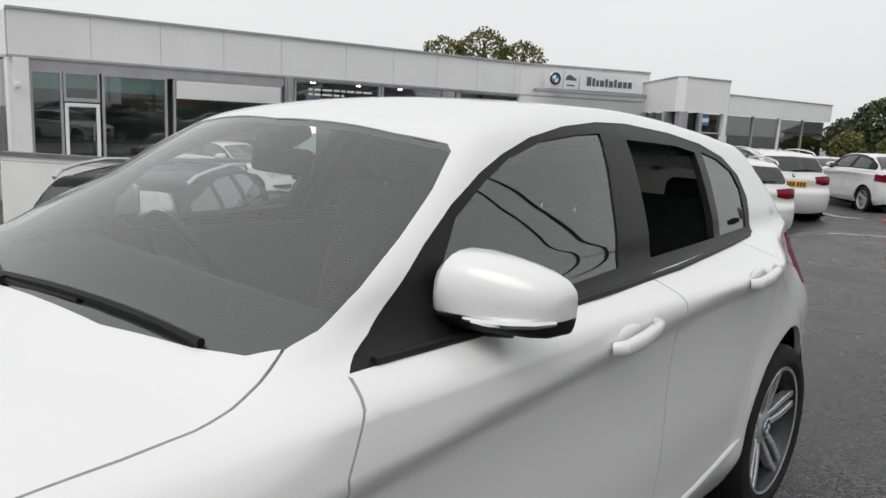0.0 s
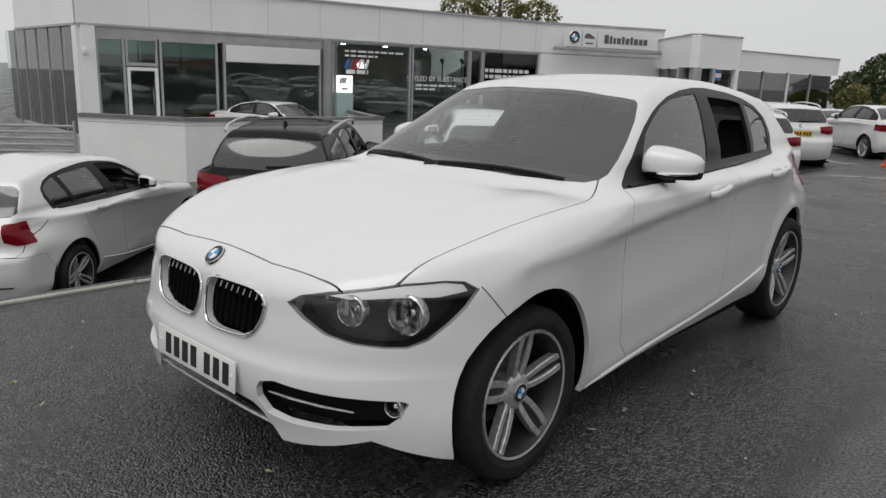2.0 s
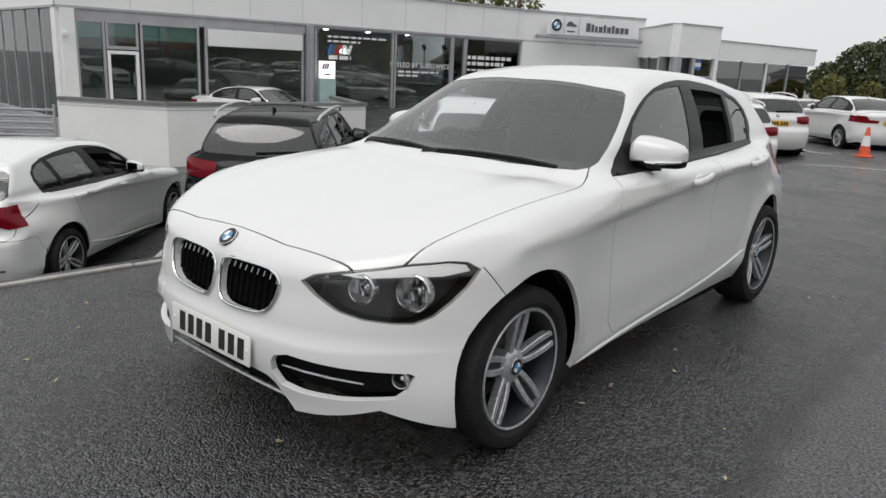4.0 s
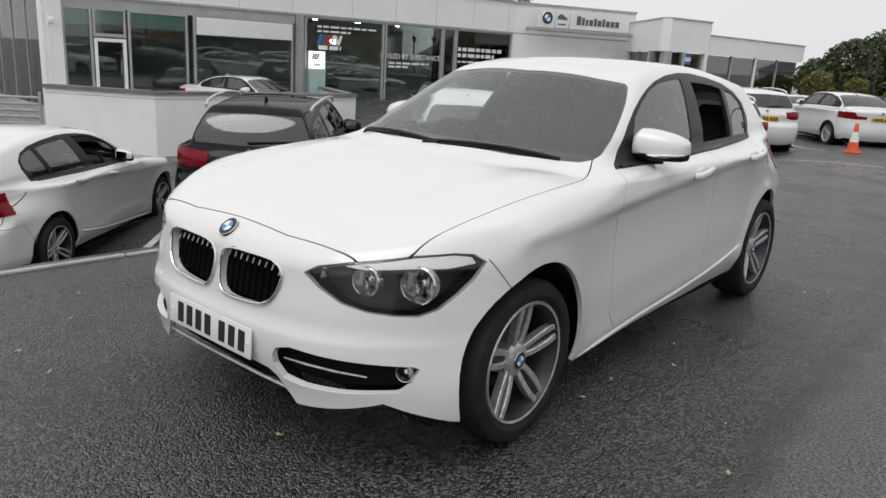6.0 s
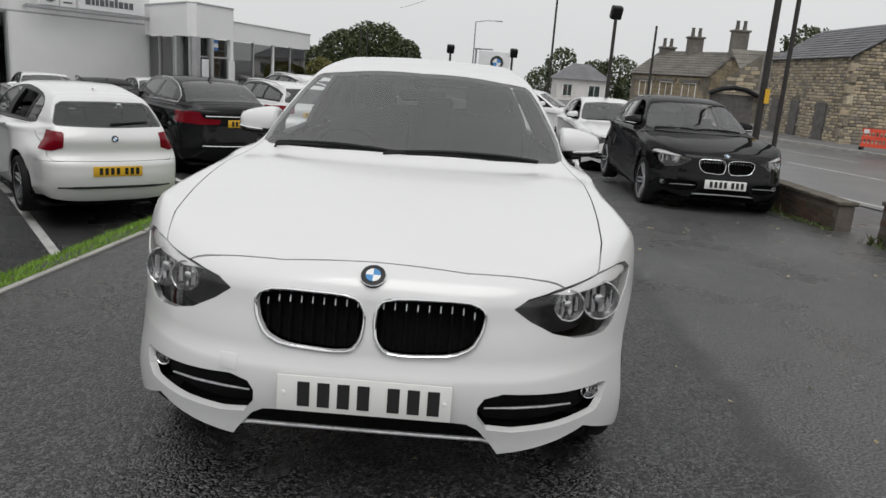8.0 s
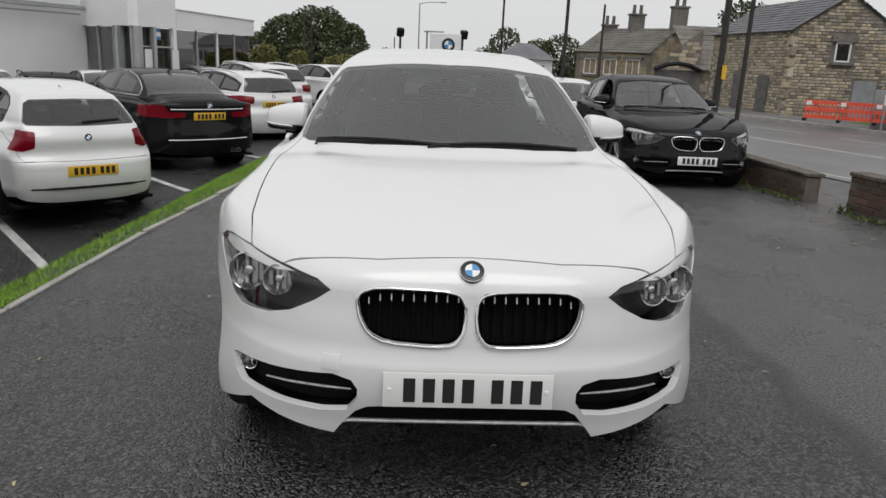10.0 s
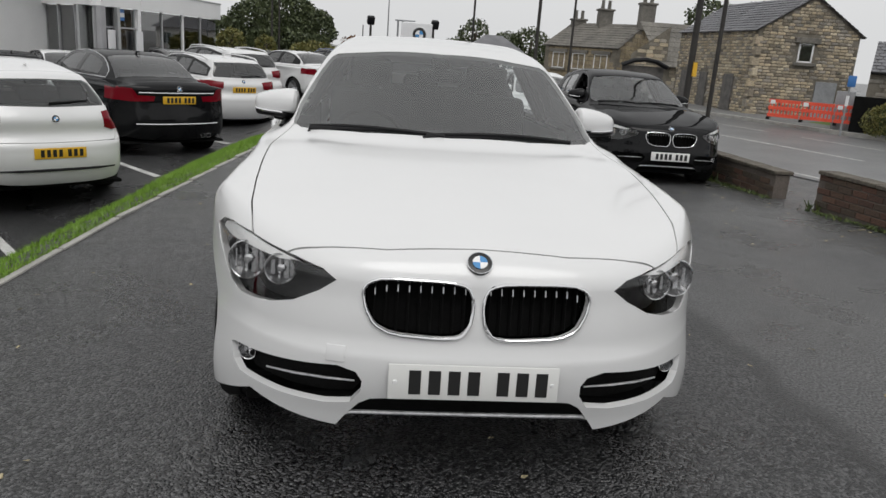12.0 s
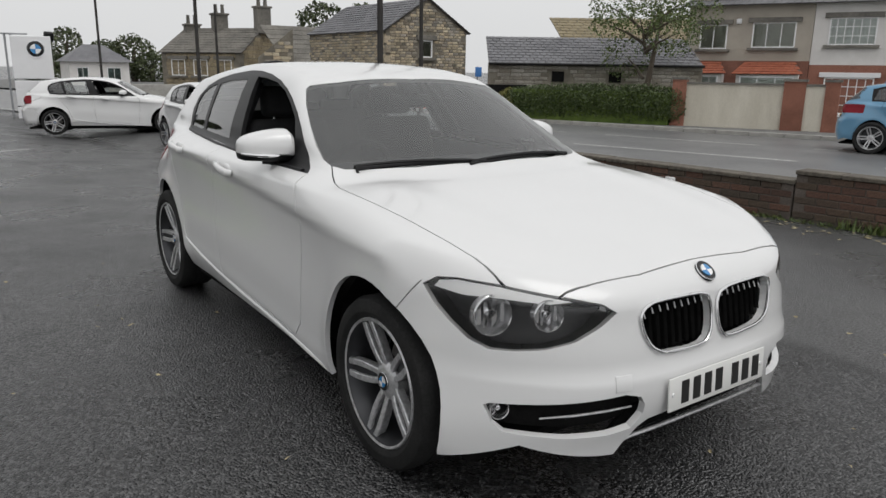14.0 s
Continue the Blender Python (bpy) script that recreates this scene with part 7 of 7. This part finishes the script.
# orange plastic barrier
bar = thing("plastic_barrier", Matrix(), "orange-red plastic pedestrian barrier along the barn", "barrier")
P0, P1 = Vector((14.75, 22.37, 0)), Vector((18.4, 19.7, 0))
LB = (P1 - P0).length
for i in range(4):
    s0, s1 = i * LB / 4 + 0.02, (i + 1) * LB / 4 - 0.02
    for z in (0.02, 0.29, 0.55):
        slab("rail", P0, P1, s0, s1, z - 0.10, z + 0.02, 0, 0.05, barrier_orange, bar)
    for k in range(9):
        s = s0 + (s1 - s0) * (k + 0.5) / 9
        slab("slat", P0, P1, s - 0.025, s + 0.025, -0.05, 0.55, 0.01, 0.04, barrier_orange, bar)
    slab("panel", P0, P1, s0 + 0.05, s0 + 0.22, 0.40, 0.54, 0.052, 0.06, sign_white, bar)
    slab("foot", P0, P1, s0, s0 + 0.12, -0.18, -0.08, -0.2, 0.25, trim_black, bar)

# ---- stone house with chimneys further up the road ----
far = thing("stone_house", Matrix(), "old stone house with tall chimneys and stone-slab roof", "building")
tan = pieces_material("tan_stone", [(0.33, 0.27, 0.17), (0.27, 0.22, 0.15), (0.36, 0.30, 0.20)], fine=12)
H0, H1, H2 = (10.9, 45.6), (14.4, 41.2), (18.5, 43.9)
hz = lambda a, b, z0, z1, gb=None: stone_wall(far, a, b, z0, z1, 60, gb, (), 0.26, tan)
lh = math.hypot(H1[0] - H0[0], H1[1] - H0[1])
hz(H0, H1, -0.6, 2.35)
lg2 = math.hypot(H2[0] - H1[0], H2[1] - H1[1])
stone_wall(far, H1, H2, -0.6, 2.35, 60, lambda s: 2.35 + 1.5 * (1 - abs(s - lg2 / 2) / (lg2 / 2)), (), 0.26, tan)
rd = Vector((H2[0] - H1[0], H2[1] - H1[1], 0)) * 0.5
slab_roof(far, (H0[0] - 0.2, H0[1], 2.30), (H1[0], H1[1] - 0.2, 2.30), (H1[0] + rd.x, H1[1] + rd.y, 3.9), (H0[0] + rd.x, H0[1] + rd.y, 3.9), stone_slab, 10, 16, label="dark stone-slab roof", single=True)
for i, s in enumerate((0.7, 2.3, 4.0)):
    window_unit(far, H0, H1, s, s + 1.0, 0.9, 1.9, clad_white, (2, 1), 0.0, stone_slab)
for q, h in ((0.08, 4.1), (0.45, 4.75), (1.0, 5.15)):
    c = Vector((H0[0] + (H1[0] - H0[0]) * q + rd.x, H0[1] + (H1[1] - H0[1]) * q + rd.y, 0))
    ch = part("chimney", box((0.9, 0.7, 1.6), pose(c.x, c.y, h - 0.8), 0.03), stone_slab, far, "stone chimney with clay pots", smooth=False)
    part("chimney_cap", box((1.05, 0.85, 0.12), pose(c.x, c.y, h), 0.02), stone_slab, ch, smooth=False)
    for k in (-0.22, 0.22):
        part("chimney_pot", lathe([(0.13, 0), (0.10, 0.5), (0.13, 0.55), (0.08, 0.55)], pose(c.x + k, c.y, h + 0.05), 12), stone_slab, ch)
cot = thing("stone_cottage", Matrix(), "low stone cottage with a sweeping stone-slab roof", "building")
C0, C1 = (15.2, 36.2), (19.4, 34.6)
lc = math.hypot(C1[0] - C0[0], C1[1] - C0[1])
stone_wall(cot, C0, (17.0, 35.5), -0.5, 2.0, 60, lambda s: 2.0 + 1.6 * s / 1.95, (), 0.2)
stone_wall(cot, (17.0, 35.5), (22.0, 33.6), -0.5, 1.5, 60, None, (), 0.2)
slab_roof(cot, (16.6, 35.3, 1.45), (22.0, 33.3, 1.45), (22.0, 38.0, 3.9), (16.4, 38.6, 3.9), stone_slab, 9, 16, label="sagging stone-slab roof")
hutch = thing("roadside_shelter", pose(13.4, 33.5, -0.3), "small roadside shelter with a curved roof", "shelter")
part("frame", box((2.2, 0.08, 1.7), pose(0, 0, 0.85)), wood_grey, hutch, smooth=False)
part("roof", tube([(-1.2, -0.2, 1.7), (-0.6, -0.2, 1.95), (0, -0.2, 2.03), (0.6, -0.2, 1.95), (1.2, -0.2, 1.7)], 0.12, 8), trim_black, hutch)
lowwall = thing("roadside_wall", Matrix(), "long grey wall beside the road", "wall", kind="structure")
part("wall_face", box((9.0, 0.3, 1.1), pose(10.2, 35.5, 0.0, 0, 0, -12), 0.02), concrete, lowwall, smooth=False)

# ---- rendered houses, fence and hedge across the road ----
hd = Vector((0.42, -0.91, 0)).normalized()
HP = Vector((26.2, 19.3, 0))
HQ = HP + hd * 30
pt = lambda s, out=0.0: tuple(along(HP, HQ, s, out))[:2]
semi = thing("semi_detached_house", Matrix(), "grey pebbledashed house with white windows and tiled porches", "house")
slab("wall", HP, HQ, 1.3, 6.4, 2.05, 4.4, -6.0, 0.0, dash_render, semi, "grey pebbledash wall")
slab("brick_base", HP, HQ, 1.3, 6.4, -0.6, 2.05, -6.0, 0.02, red_brick_mat, semi, "red brick lower wall")
window_unit(semi, pt(0), pt(30), 1.84, 3.0, 2.55, 3.60, clad_white, (2, 1), 0.02, stone_slab)
window_unit(semi, pt(0), pt(30), 4.03, 5.76, 2.60, 3.66, clad_white, (3, 1), 0.02, stone_slab)
for s0, s1 in ((1.45, 3.25), (3.45, 6.3)):
    a, b = along(HP, HQ, s0, 0.9, 1.48), along(HP, HQ, s1, 0.9, 1.50)
    slab_roof(semi, a, b, along(HP, HQ, s1 - 0.4, 0.02, 2.0), along(HP, HQ, s0 + 0.4, 0.02, 2.0), clay_tile, 5, 12, "porch_roof", 0.03, "red clay-tiled porch roof", True)
    slab("bay_front", HP, HQ, s0 + 0.2, s1 - 0.2, -0.5, 1.48, 0.1, 0.75, pale_render, semi)
    window_unit(semi, pt(0, 0.75), pt(30, 0.75), s0 + 0.35, s1 - 0.35, 0.6, 1.4, clad_white, (3, 1), 0.02)
e0, e1 = along(HP, HQ, 1.0, 0.4, 4.38), along(HP, HQ, 6.4, 0.4, 4.38)
slab_roof(semi, e0, e1, along(HP, HQ, 6.4, -3.0, 6.6), along(HP, HQ, 3.5, -3.0, 6.6), slate, 10, 20, label="dark tiled roof")
gp = [along(HP, HQ, s, 0.05, z) for s, z in ((1.3, 4.3), (3.9, 4.3), (2.6, 5.7))]
gb = bmesh.new()
gb.faces.new([gb.verts.new(q) for q in gp])
part("gable", gb, dash_render, semi)
part("bell_box", box((0.22, 0.1, 0.22), face_frame(HP, HQ, 3.45, 0.06, 3.72), 0.03), sign_white, semi)
pale = thing("pale_house", Matrix(), "white-rendered house with leaded windows and a brick base", "house")
slab("wall", HP, HQ, 6.42, 11.5, 1.9, 4.4, -6.0, 0.0, pale_render, pale, "white rendered wall")
slab("brick_base", HP, HQ, 6.42, 11.5, -0.6, 1.9, -6.0, 0.02, red_brick_mat, pale)
window_unit(pale, pt(0), pt(30), 7.0, 8.75, 2.70, 3.80, clad_white, (6, 3), 0.02, stone_slab)
window_unit(pale, pt(0), pt(30), 7.05, 8.9, -0.1, 1.40, clad_white, (6, 4), 0.02, sign_white)
slab_roof(pale, along(HP, HQ, 6.4, 0.4, 4.38), along(HP, HQ, 12.0, 0.4, 4.38), along(HP, HQ, 12.0, -3.0, 6.6), along(HP, HQ, 6.4, -3.0, 6.6), slate, 10, 20)
FP = Vector((21.0, 13.9, 0))
FQ = FP + hd * 30
fence = thing("garden_wall", Matrix(), "rendered garden wall panels between brick piers", "wall", kind="structure")
for s0, s1 in ((0.05, 3.35), (4.05, 4.65)):
    slab("panel", FP, FQ, s0, s1, -0.5, 1.10, -0.12, 0.0, fence_panel, fence, "stained cream panel")
    slab("coping", FP, FQ, s0, s1, 1.10, 1.17, -0.18, 0.05, stone_slab, fence)
for s0, s1 in ((-0.45, 0.05), (3.35, 4.05), (4.65, 5.1)):
    slab("pier", FP, FQ, s0, s1, -0.5, 1.25, -0.3, 0.08, red_brick_mat, fence, "red brick pier")
    slab("pier_cap", FP, FQ, s0 - 0.04, s1 + 0.04, 1.25, 1.33, -0.34, 0.12, stone_slab, fence)


def leaf_cloud(name, blobs, n, size, mat, parent, flat=1.0, seed=1):
    """Many small leaf clumps over and inside uneven blobs (centre, radii)."""
    r = np.random.default_rng(seed)
    v, f = [], []
    weights = np.array([b[1][0] * b[1][1] + b[1][0] * b[1][2] for b in blobs])
    pick = r.choice(len(blobs), n, p=weights / weights.sum())
    for i in pick:
        c, rad = blobs[i]
        d = r.normal(0, 1, 3)
        d /= np.linalg.norm(d)
        q = np.array(c) + d * np.array(rad) * (r.uniform(0.55, 1.0) ** 0.5) * (1 + 0.22 * noise.noise(Vector(d) * 2.3 + Vector(c)))
        a, b = r.normal(0, 1, 3), r.normal(0, 1, 3)
        a /= np.linalg.norm(a)
        b = np.cross(a, b)
        b /= np.linalg.norm(b)
        s = size * r.uniform(0.6, 1.4)
        k = len(v)
        v += [tuple(q + a * s), tuple(q + b * s * 0.6), tuple(q - a * s), tuple(q - b * s * 0.6)]
        f.append((k, k + 1, k + 2, k + 3))
    return raw_part(name, v, f, mat, parent)


def tree(name, base, height, crown, n, size, mat, label, seed=1, spread=None, bare=0.35):
    """A tapered trunk with limbs, and a crown of leaf clumps round the limbs' ends."""
    r = np.random.default_rng(seed)
    t = thing(name, Matrix.Translation(base), label, "tree")
    bm = bmesh.new()
    lean = r.normal(0, 0.03, 2)
    trunk = [(lean[0] * height * k / 5, lean[1] * height * k / 5, height * 0.75 * k / 5) for k in range(6)]
    add_tube(bm, trunk, [height * 0.030 * (1 - 0.15 * k) for k in range(6)], 10)
    blobs = []
    for k in range(11):
        z0 = height * r.uniform(bare, 0.72)
        a = 2.4 * k + r.uniform(-0.4, 0.4)
        reach = crown * r.uniform(0.35, 0.75)
        tip = (reach * math.cos(a), reach * math.sin(a), min(height * 0.93, z0 + height * r.uniform(0.10, 0.25)))
        add_tube(bm, [(0, 0, z0), (tip[0] * 0.5, tip[1] * 0.5, z0 * 0.4 + tip[2] * 0.6), tip], [height * 0.013, height * 0.008, height * 0.003], 6)
        s = crown * r.uniform(0.28, 0.45)
        blobs.append((tip, (s, s, s * r.uniform(0.65, 0.9))))
    blobs.append(((0, 0, height * 0.86), (crown * 0.4, crown * 0.4, height * 0.14)))
    part("trunk", bm, bark, t)
    leaf_cloud("crown", blobs, n, size, mat, t, seed=seed)
    return t


hedge = thing("hedge", Matrix(), "dense clipped dark green hedge beside the pavement", "hedge")
hb = []
for i in range(34):
    s = -6.9 + i * 0.2
    c = along(FP, FQ, s, 0.0, 0.30)
    h = 0.62 + 0.10 * min(1, (s + 6.9) / 2.5) + 0.05 * noise.noise((s, 0, 0))
    hb.append(((c.x, c.y, -0.4 + h * 1.0), (0.42, 0.42, h)))
leaf_cloud("hedge_leaves", hb, 30000, 0.040, hedge_leaf, hedge, seed=4)
slab("hedge_core", FP, FQ, -6.9, -0.5, -0.5, 0.75, -0.2, 0.2, soil, hedge)
bush = thing("bush", Matrix(), "loose yellow-green bush at the hedge's end", "bush")
c = along(FP, FQ, -7.3, 0.2, 0.0)
leaf_cloud("bush_leaves", [((c.x, c.y, 0.1), (0.55, 0.55, 0.55)), ((c.x + 0.5, c.y + 0.3, 0.3), (0.5, 0.5, 0.5))], 2200, 0.04, leaf_yellow, bush, seed=6)

garden_tree = tree("tree", along(FP, FQ, -2.4, -3.0, -0.5), 5.8, 2.7, 6500, 0.055, leaf_green, "small half-bare tree behind the hedge", 3, bare=0.3)
# ---- distance ----
def wood(name, centres, n, size, mat, label, seed):
    t = thing(name, Matrix(), label, "trees", kind="stuff")
    leaf_cloud("foliage", centres, n, size, mat, t, seed=seed)
    bm = bmesh.new()
    for c, rad in centres:
        add_tube(bm, [(c[0], c[1], -1.0), (c[0], c[1], c[2] * 0.6), (c[0] + 0.2, c[1], c[2] + rad[2] * 0.4)], [0.35, 0.25, 0.08], 6)
    part("trunks", bm, bark, t)
    return t


big_trees = wood("tree_mass", [((-14.5, 90, 2.6), (3.4, 3.0, 3.2)), ((-11.0, 92, 3.4), (4.0, 3.0, 3.6)), ((-8.0, 91, 2.6), (3.2, 3.0, 3.0)), ((-17.5, 88, 1.2), (2.6, 2.5, 2.3)), ((-11.5, 88, 0.6), (6.5, 2.0, 2.2))], 26000, 0.20, leaf_dark, "dense dark green trees behind the showroom", 11)
light_trees = wood("young_trees", [((-15.5, 80, 0.6), (1.6, 1.4, 1.6)), ((-11.8, 80, 0.4), (1.2, 1.2, 1.4)), ((-6.5, 80, 0.0), (3.0, 1.5, 1.4))], 5200, 0.15, leaf_yellow, "lighter bushes before the dark trees", 12)
wood("autumn_tree", [((-2.2, 62, 1.2), (1.3, 1.2, 1.0)), ((-1.4, 62, 0.6), (1.4, 1.2, 0.8))], 1800, 0.10, leaf_red, "small red autumn tree", 13)
wood("road_trees", [((8.9, 68, 2.6), (1.6, 1.5, 2.0)), ((7.6, 67, 1.0), (2.2, 1.5, 1.6)), ((12.6, 70, 2.0), (1.9, 1.5, 1.7)), ((14.8, 70, 2.2), (2.2, 1.5, 2.0)), ((16.2, 69, 1.2), (1.8, 1.5, 1.6))], 9000, 0.14, leaf_dark, "trees along the road in the distance", 14)
wood("roof_tree", [((-31.9, 34.9, 5.5), (1.7, 1.3, 1.2)), ((-29.6, 35.9, 5.9), (2.0, 1.3, 1.3)), ((-27.6, 37.4, 5.4), (1.7, 1.3, 1.1))], 4200, 0.11, leaf_yellow, "yellowing tree tops behind the flat roof", 15)
wood("barn_tree", [((22.0, 45, 4.6), (2.0, 1.6, 1.3)), ((25.0, 44, 4.8), (2.2, 1.6, 1.2))], 2600, 0.14, leaf_dark, "tree tops behind the barn roof", 16)
hill = thing("barn_behind", Matrix(), "tan stone farm building with a mossy roof behind", "building")
hw = lambda a, b, z0, z1: part("wall", box((math.hypot(b[0] - a[0], b[1] - a[1]), 0.4, z1 - z0), Matrix.Translation(((a[0] + b[0]) / 2, (a[1] + b[1]) / 2, (z0 + z1) / 2)) @ Matrix.Rotation(math.atan2(b[1] - a[1], b[0] - a[0]), 4, "Z")), mortar, hill, smooth=False)
hw((24.0, 26.0), (34.0, 18.5), -0.5, 3.1)
slab_roof(hill, (25.4, 24.6, 3.05), (34.0, 18.2, 3.05), (37.0, 22.5, 4.5), (28.4, 28.8, 4.5), mottled("mossy_roof", (0.20, 0.165, 0.10), (0.27, 0.225, 0.14), 1.0, 0.9, 0.01, 10), 8, 22, label="mossy brown roof")
house2 = thing("distant_house", Matrix(), "distant pale house with a hipped slate roof", "house")
part("wall", box((4.2, 4.0, 2.6), pose(9.6, 60, 0.4)), pale_render, house2, smooth=False)
hip = bmesh.new()
hv = [hip.verts.new(q) for q in ((7.2, 57.7, 1.7), (12.0, 57.7, 1.7), (12.0, 62.3, 1.7), (7.2, 62.3, 1.7), (8.9, 60, 3.0), (10.3, 60, 3.0))]
for q in ((0, 1, 5, 4), (1, 2, 5), (2, 3, 4, 5), (3, 0, 4), (3, 2, 1, 0)):
    hip.faces.new([hv[k] for k in q])
part("roof", hip, slate, house2, smooth=False)
window_unit(house2, (7.5, 57.98), (11.7, 57.98), 0.5, 1.3, 0.3, 1.3, clad_white, (2, 1))
window_unit(house2, (7.5, 57.98), (11.7, 57.98), 2.6, 3.6, 0.3, 1.3, clad_white, (2, 1))


def settle(things, near, turn):
    """Draws things nearer along their bearings from the drive's mouth and swings them round it."""
    c = Matrix.Translation((-1.0, -4.0, 1.47))
    m = c @ Matrix.Rotation(radians(turn), 4, "Z") @ Matrix.Scale(near, 4) @ c.inverted()
    for o in things:
        o.matrix_world = m @ o.matrix_world


settle((barn,), 0.97, -0.5)
settle((wing, gate, bar, hill), 0.86, 0.4)
settle((semi, pale), 0.87, 0.2)
settle((fence, hedge, bush, garden_tree), 0.81, 0.1)
settle((cot,), 1.0, 2.0)
settle((big_trees, light_trees), 0.52, 0.0)

# ---- totem, lamps and poles ----
tot = thing("totem_sign", pose(1.12, 24.0, -0.68, 0, 0, -8), "white totem sign with a round badge", "sign")
part("panel", box((1.15, 0.22, 1.35), pose(0, 0, 2.35), 0.02), sign_white, tot, smooth=False)
part("panel", box((1.15, 0.22, 0.80), pose(0, 0, 1.22), 0.02), sign_white, tot, smooth=False)
part("panel", box((1.15, 0.22, 0.75), pose(0, 0, 0.40), 0.02), sign_white, tot, smooth=False)
for x in (-0.72, 0.0):
    part("post", box((0.06, 0.12, 3.1), pose(x if x else -0.55, 0.15, 1.55)), steel_grey, tot, smooth=False)
part("top_bar", box((0.75, 0.06, 0.05), pose(-0.45, 0.1, 3.08)), steel_grey, tot, smooth=False)
roundel(tot, pose(0.12, -0.125, 2.62, 90), 0.25)


def lamp_post(x, y, z, h, arm, label="tall grey street lamp"):
    p = thing("street_lamp", pose(x, y, z), label, "street lamp")
    part("pole", tube([(0, 0, 0), (0, 0, h * 0.3), (0, 0, h)], [0.07, 0.055, 0.035], 8), steel_grey, p)
    part("arm", tube([(0, 0, h - 0.02), (arm * 0.5, 0, h + 0.10), (arm, 0, h + 0.12)], 0.025, 6), steel_grey, p)
    part("lantern", box((0.45, 0.14, 0.07), pose(arm + 0.2, 0, h + 0.12), 0.02), alu, p)
    return p


def flood_post(x, y, z, h, heads, label="dark pole with a flood lamp"):
    p = thing("flood_lamp", pose(x, y, z), label, "lamp post")
    part("pole", tube([(0, 0, 0), (0, 0, h)], [0.055, 0.045], 8), pole_wood, p)
    for dx in heads:
        part("lamp_head", box((0.30, 0.22, 0.34), pose(dx, 0, h + 0.1, 25, 0, 10), 0.05), trim_black, p, "black flood lamp head")
    return p


def wood_pole(x, y, z, h, r=0.13, label="tarred wooden telegraph pole", lean=(0, 0)):
    p = thing("telegraph_pole", pose(x, y, z), label, "pole")
    part("pole", tube([(0, 0, 0), (lean[0] * 0.5, lean[1] * 0.5, h * 0.5), (lean[0], lean[1], h)], [r, r * 0.9, r * 0.75], 12), pole_wood, p)
    return p


wp = wood_pole(5.65, 9.6, -0.25, 9.0, 0.065)
part("notice", box((0.08, 0.03, 0.26), pose(0.05, -0.085, 1.68)), plate_yellow, wp, "small yellow notice")
wood_pole(4.98, 7.1, -0.22, 9.0, 0.036, "slim dark steel pole beside the road")
lamp_post(0.4, 48, -0.6, 5.6, 1.4)
flood_post(4.0, 16.1, -0.5, 3.7, (0.0,))
flood_post(1.9, 26.15, -0.6, 2.9, (0.05,))
flood_post(-0.6, 26.5, -0.6, 2.9, (0.0,))
wood_pole(3.35, 25.0, -0.5, 7.5, 0.045, "slim dark pole by the lot")
wood_pole(6.5, 22.0, -0.5, 4.0, 0.05, "slim dark pole by the road")
for x, y, h in ((-6.3, 40, 4.2), (-5.9, 40, 4.25), (-1.5, 60, 3.6)):
    wood_pole(x, y, -0.6, h, 0.06, "slim pale steel flag pole")
sp = thing("road_sign", pose(13.6, 16.6, -0.2), "blue parking sign on a grey post", "road sign")
part("post", rod((0, 0, -0.2), (0, 0, 1.8), 0.03), steel_grey, sp)
part("plate", box((0.22, 0.03, 0.32), pose(0, -0.05, 1.62, 0, 0, -30), 0.01), sign_blue, sp)
part("sleeve", rod((0, -0.005, 0.9), (0, -0.005, 1.2), 0.045), sign_white, sp)
# overhead wires
wires = bmesh.new()
for k, (a, b) in enumerate((((5.65, 9.6, 8.6), (-6, 60, 6.5)), ((5.65, 9.6, 8.3), (20.0, -20, 8.0)))):
    a, b = Vector(a), Vector(b)
    add_tube(wires, [a + (b - a) * t + Vector((0, 0, -1.2 * 4 * t * (1 - t))) for t in np.linspace(0, 1, 14)], 0.012, 5)
tagged(part("overhead_wire", wires, trim_black), "thin black overhead wires between poles", "wire")
# sales leaflet on the black car's dashboard
leaf = thing("leaflet", pose(3.284, 6.705, 0.885, 8, 0, 12), "white paper leaflet on the black car's dashboard", "leaflet")
part("sheet", box((0.21, 0.15, 0.004), Matrix(), 0.001), sign_white, leaf)
# meter box by the wall
mb = thing("meter_box", pose(4.93, 1.75, 0.12, 0, 0, -5), "small white plastic box on the brick wall", "box")
part("case", box((0.05, 0.12, 0.10), pose(0, 0, 0.12), 0.01), sign_white, mb)

# the surroundings to the same measure as the cars
for ob in [o for o in scene.objects if o.parent is None and o.type in ("MESH", "EMPTY") and o is not hero]:
    if ob.name.split(".")[0].endswith("_car"):
        ob.location = ob.location * 0.955
    else:
        ob.matrix_world = Matrix.Scale(0.955, 4) @ ob.matrix_world
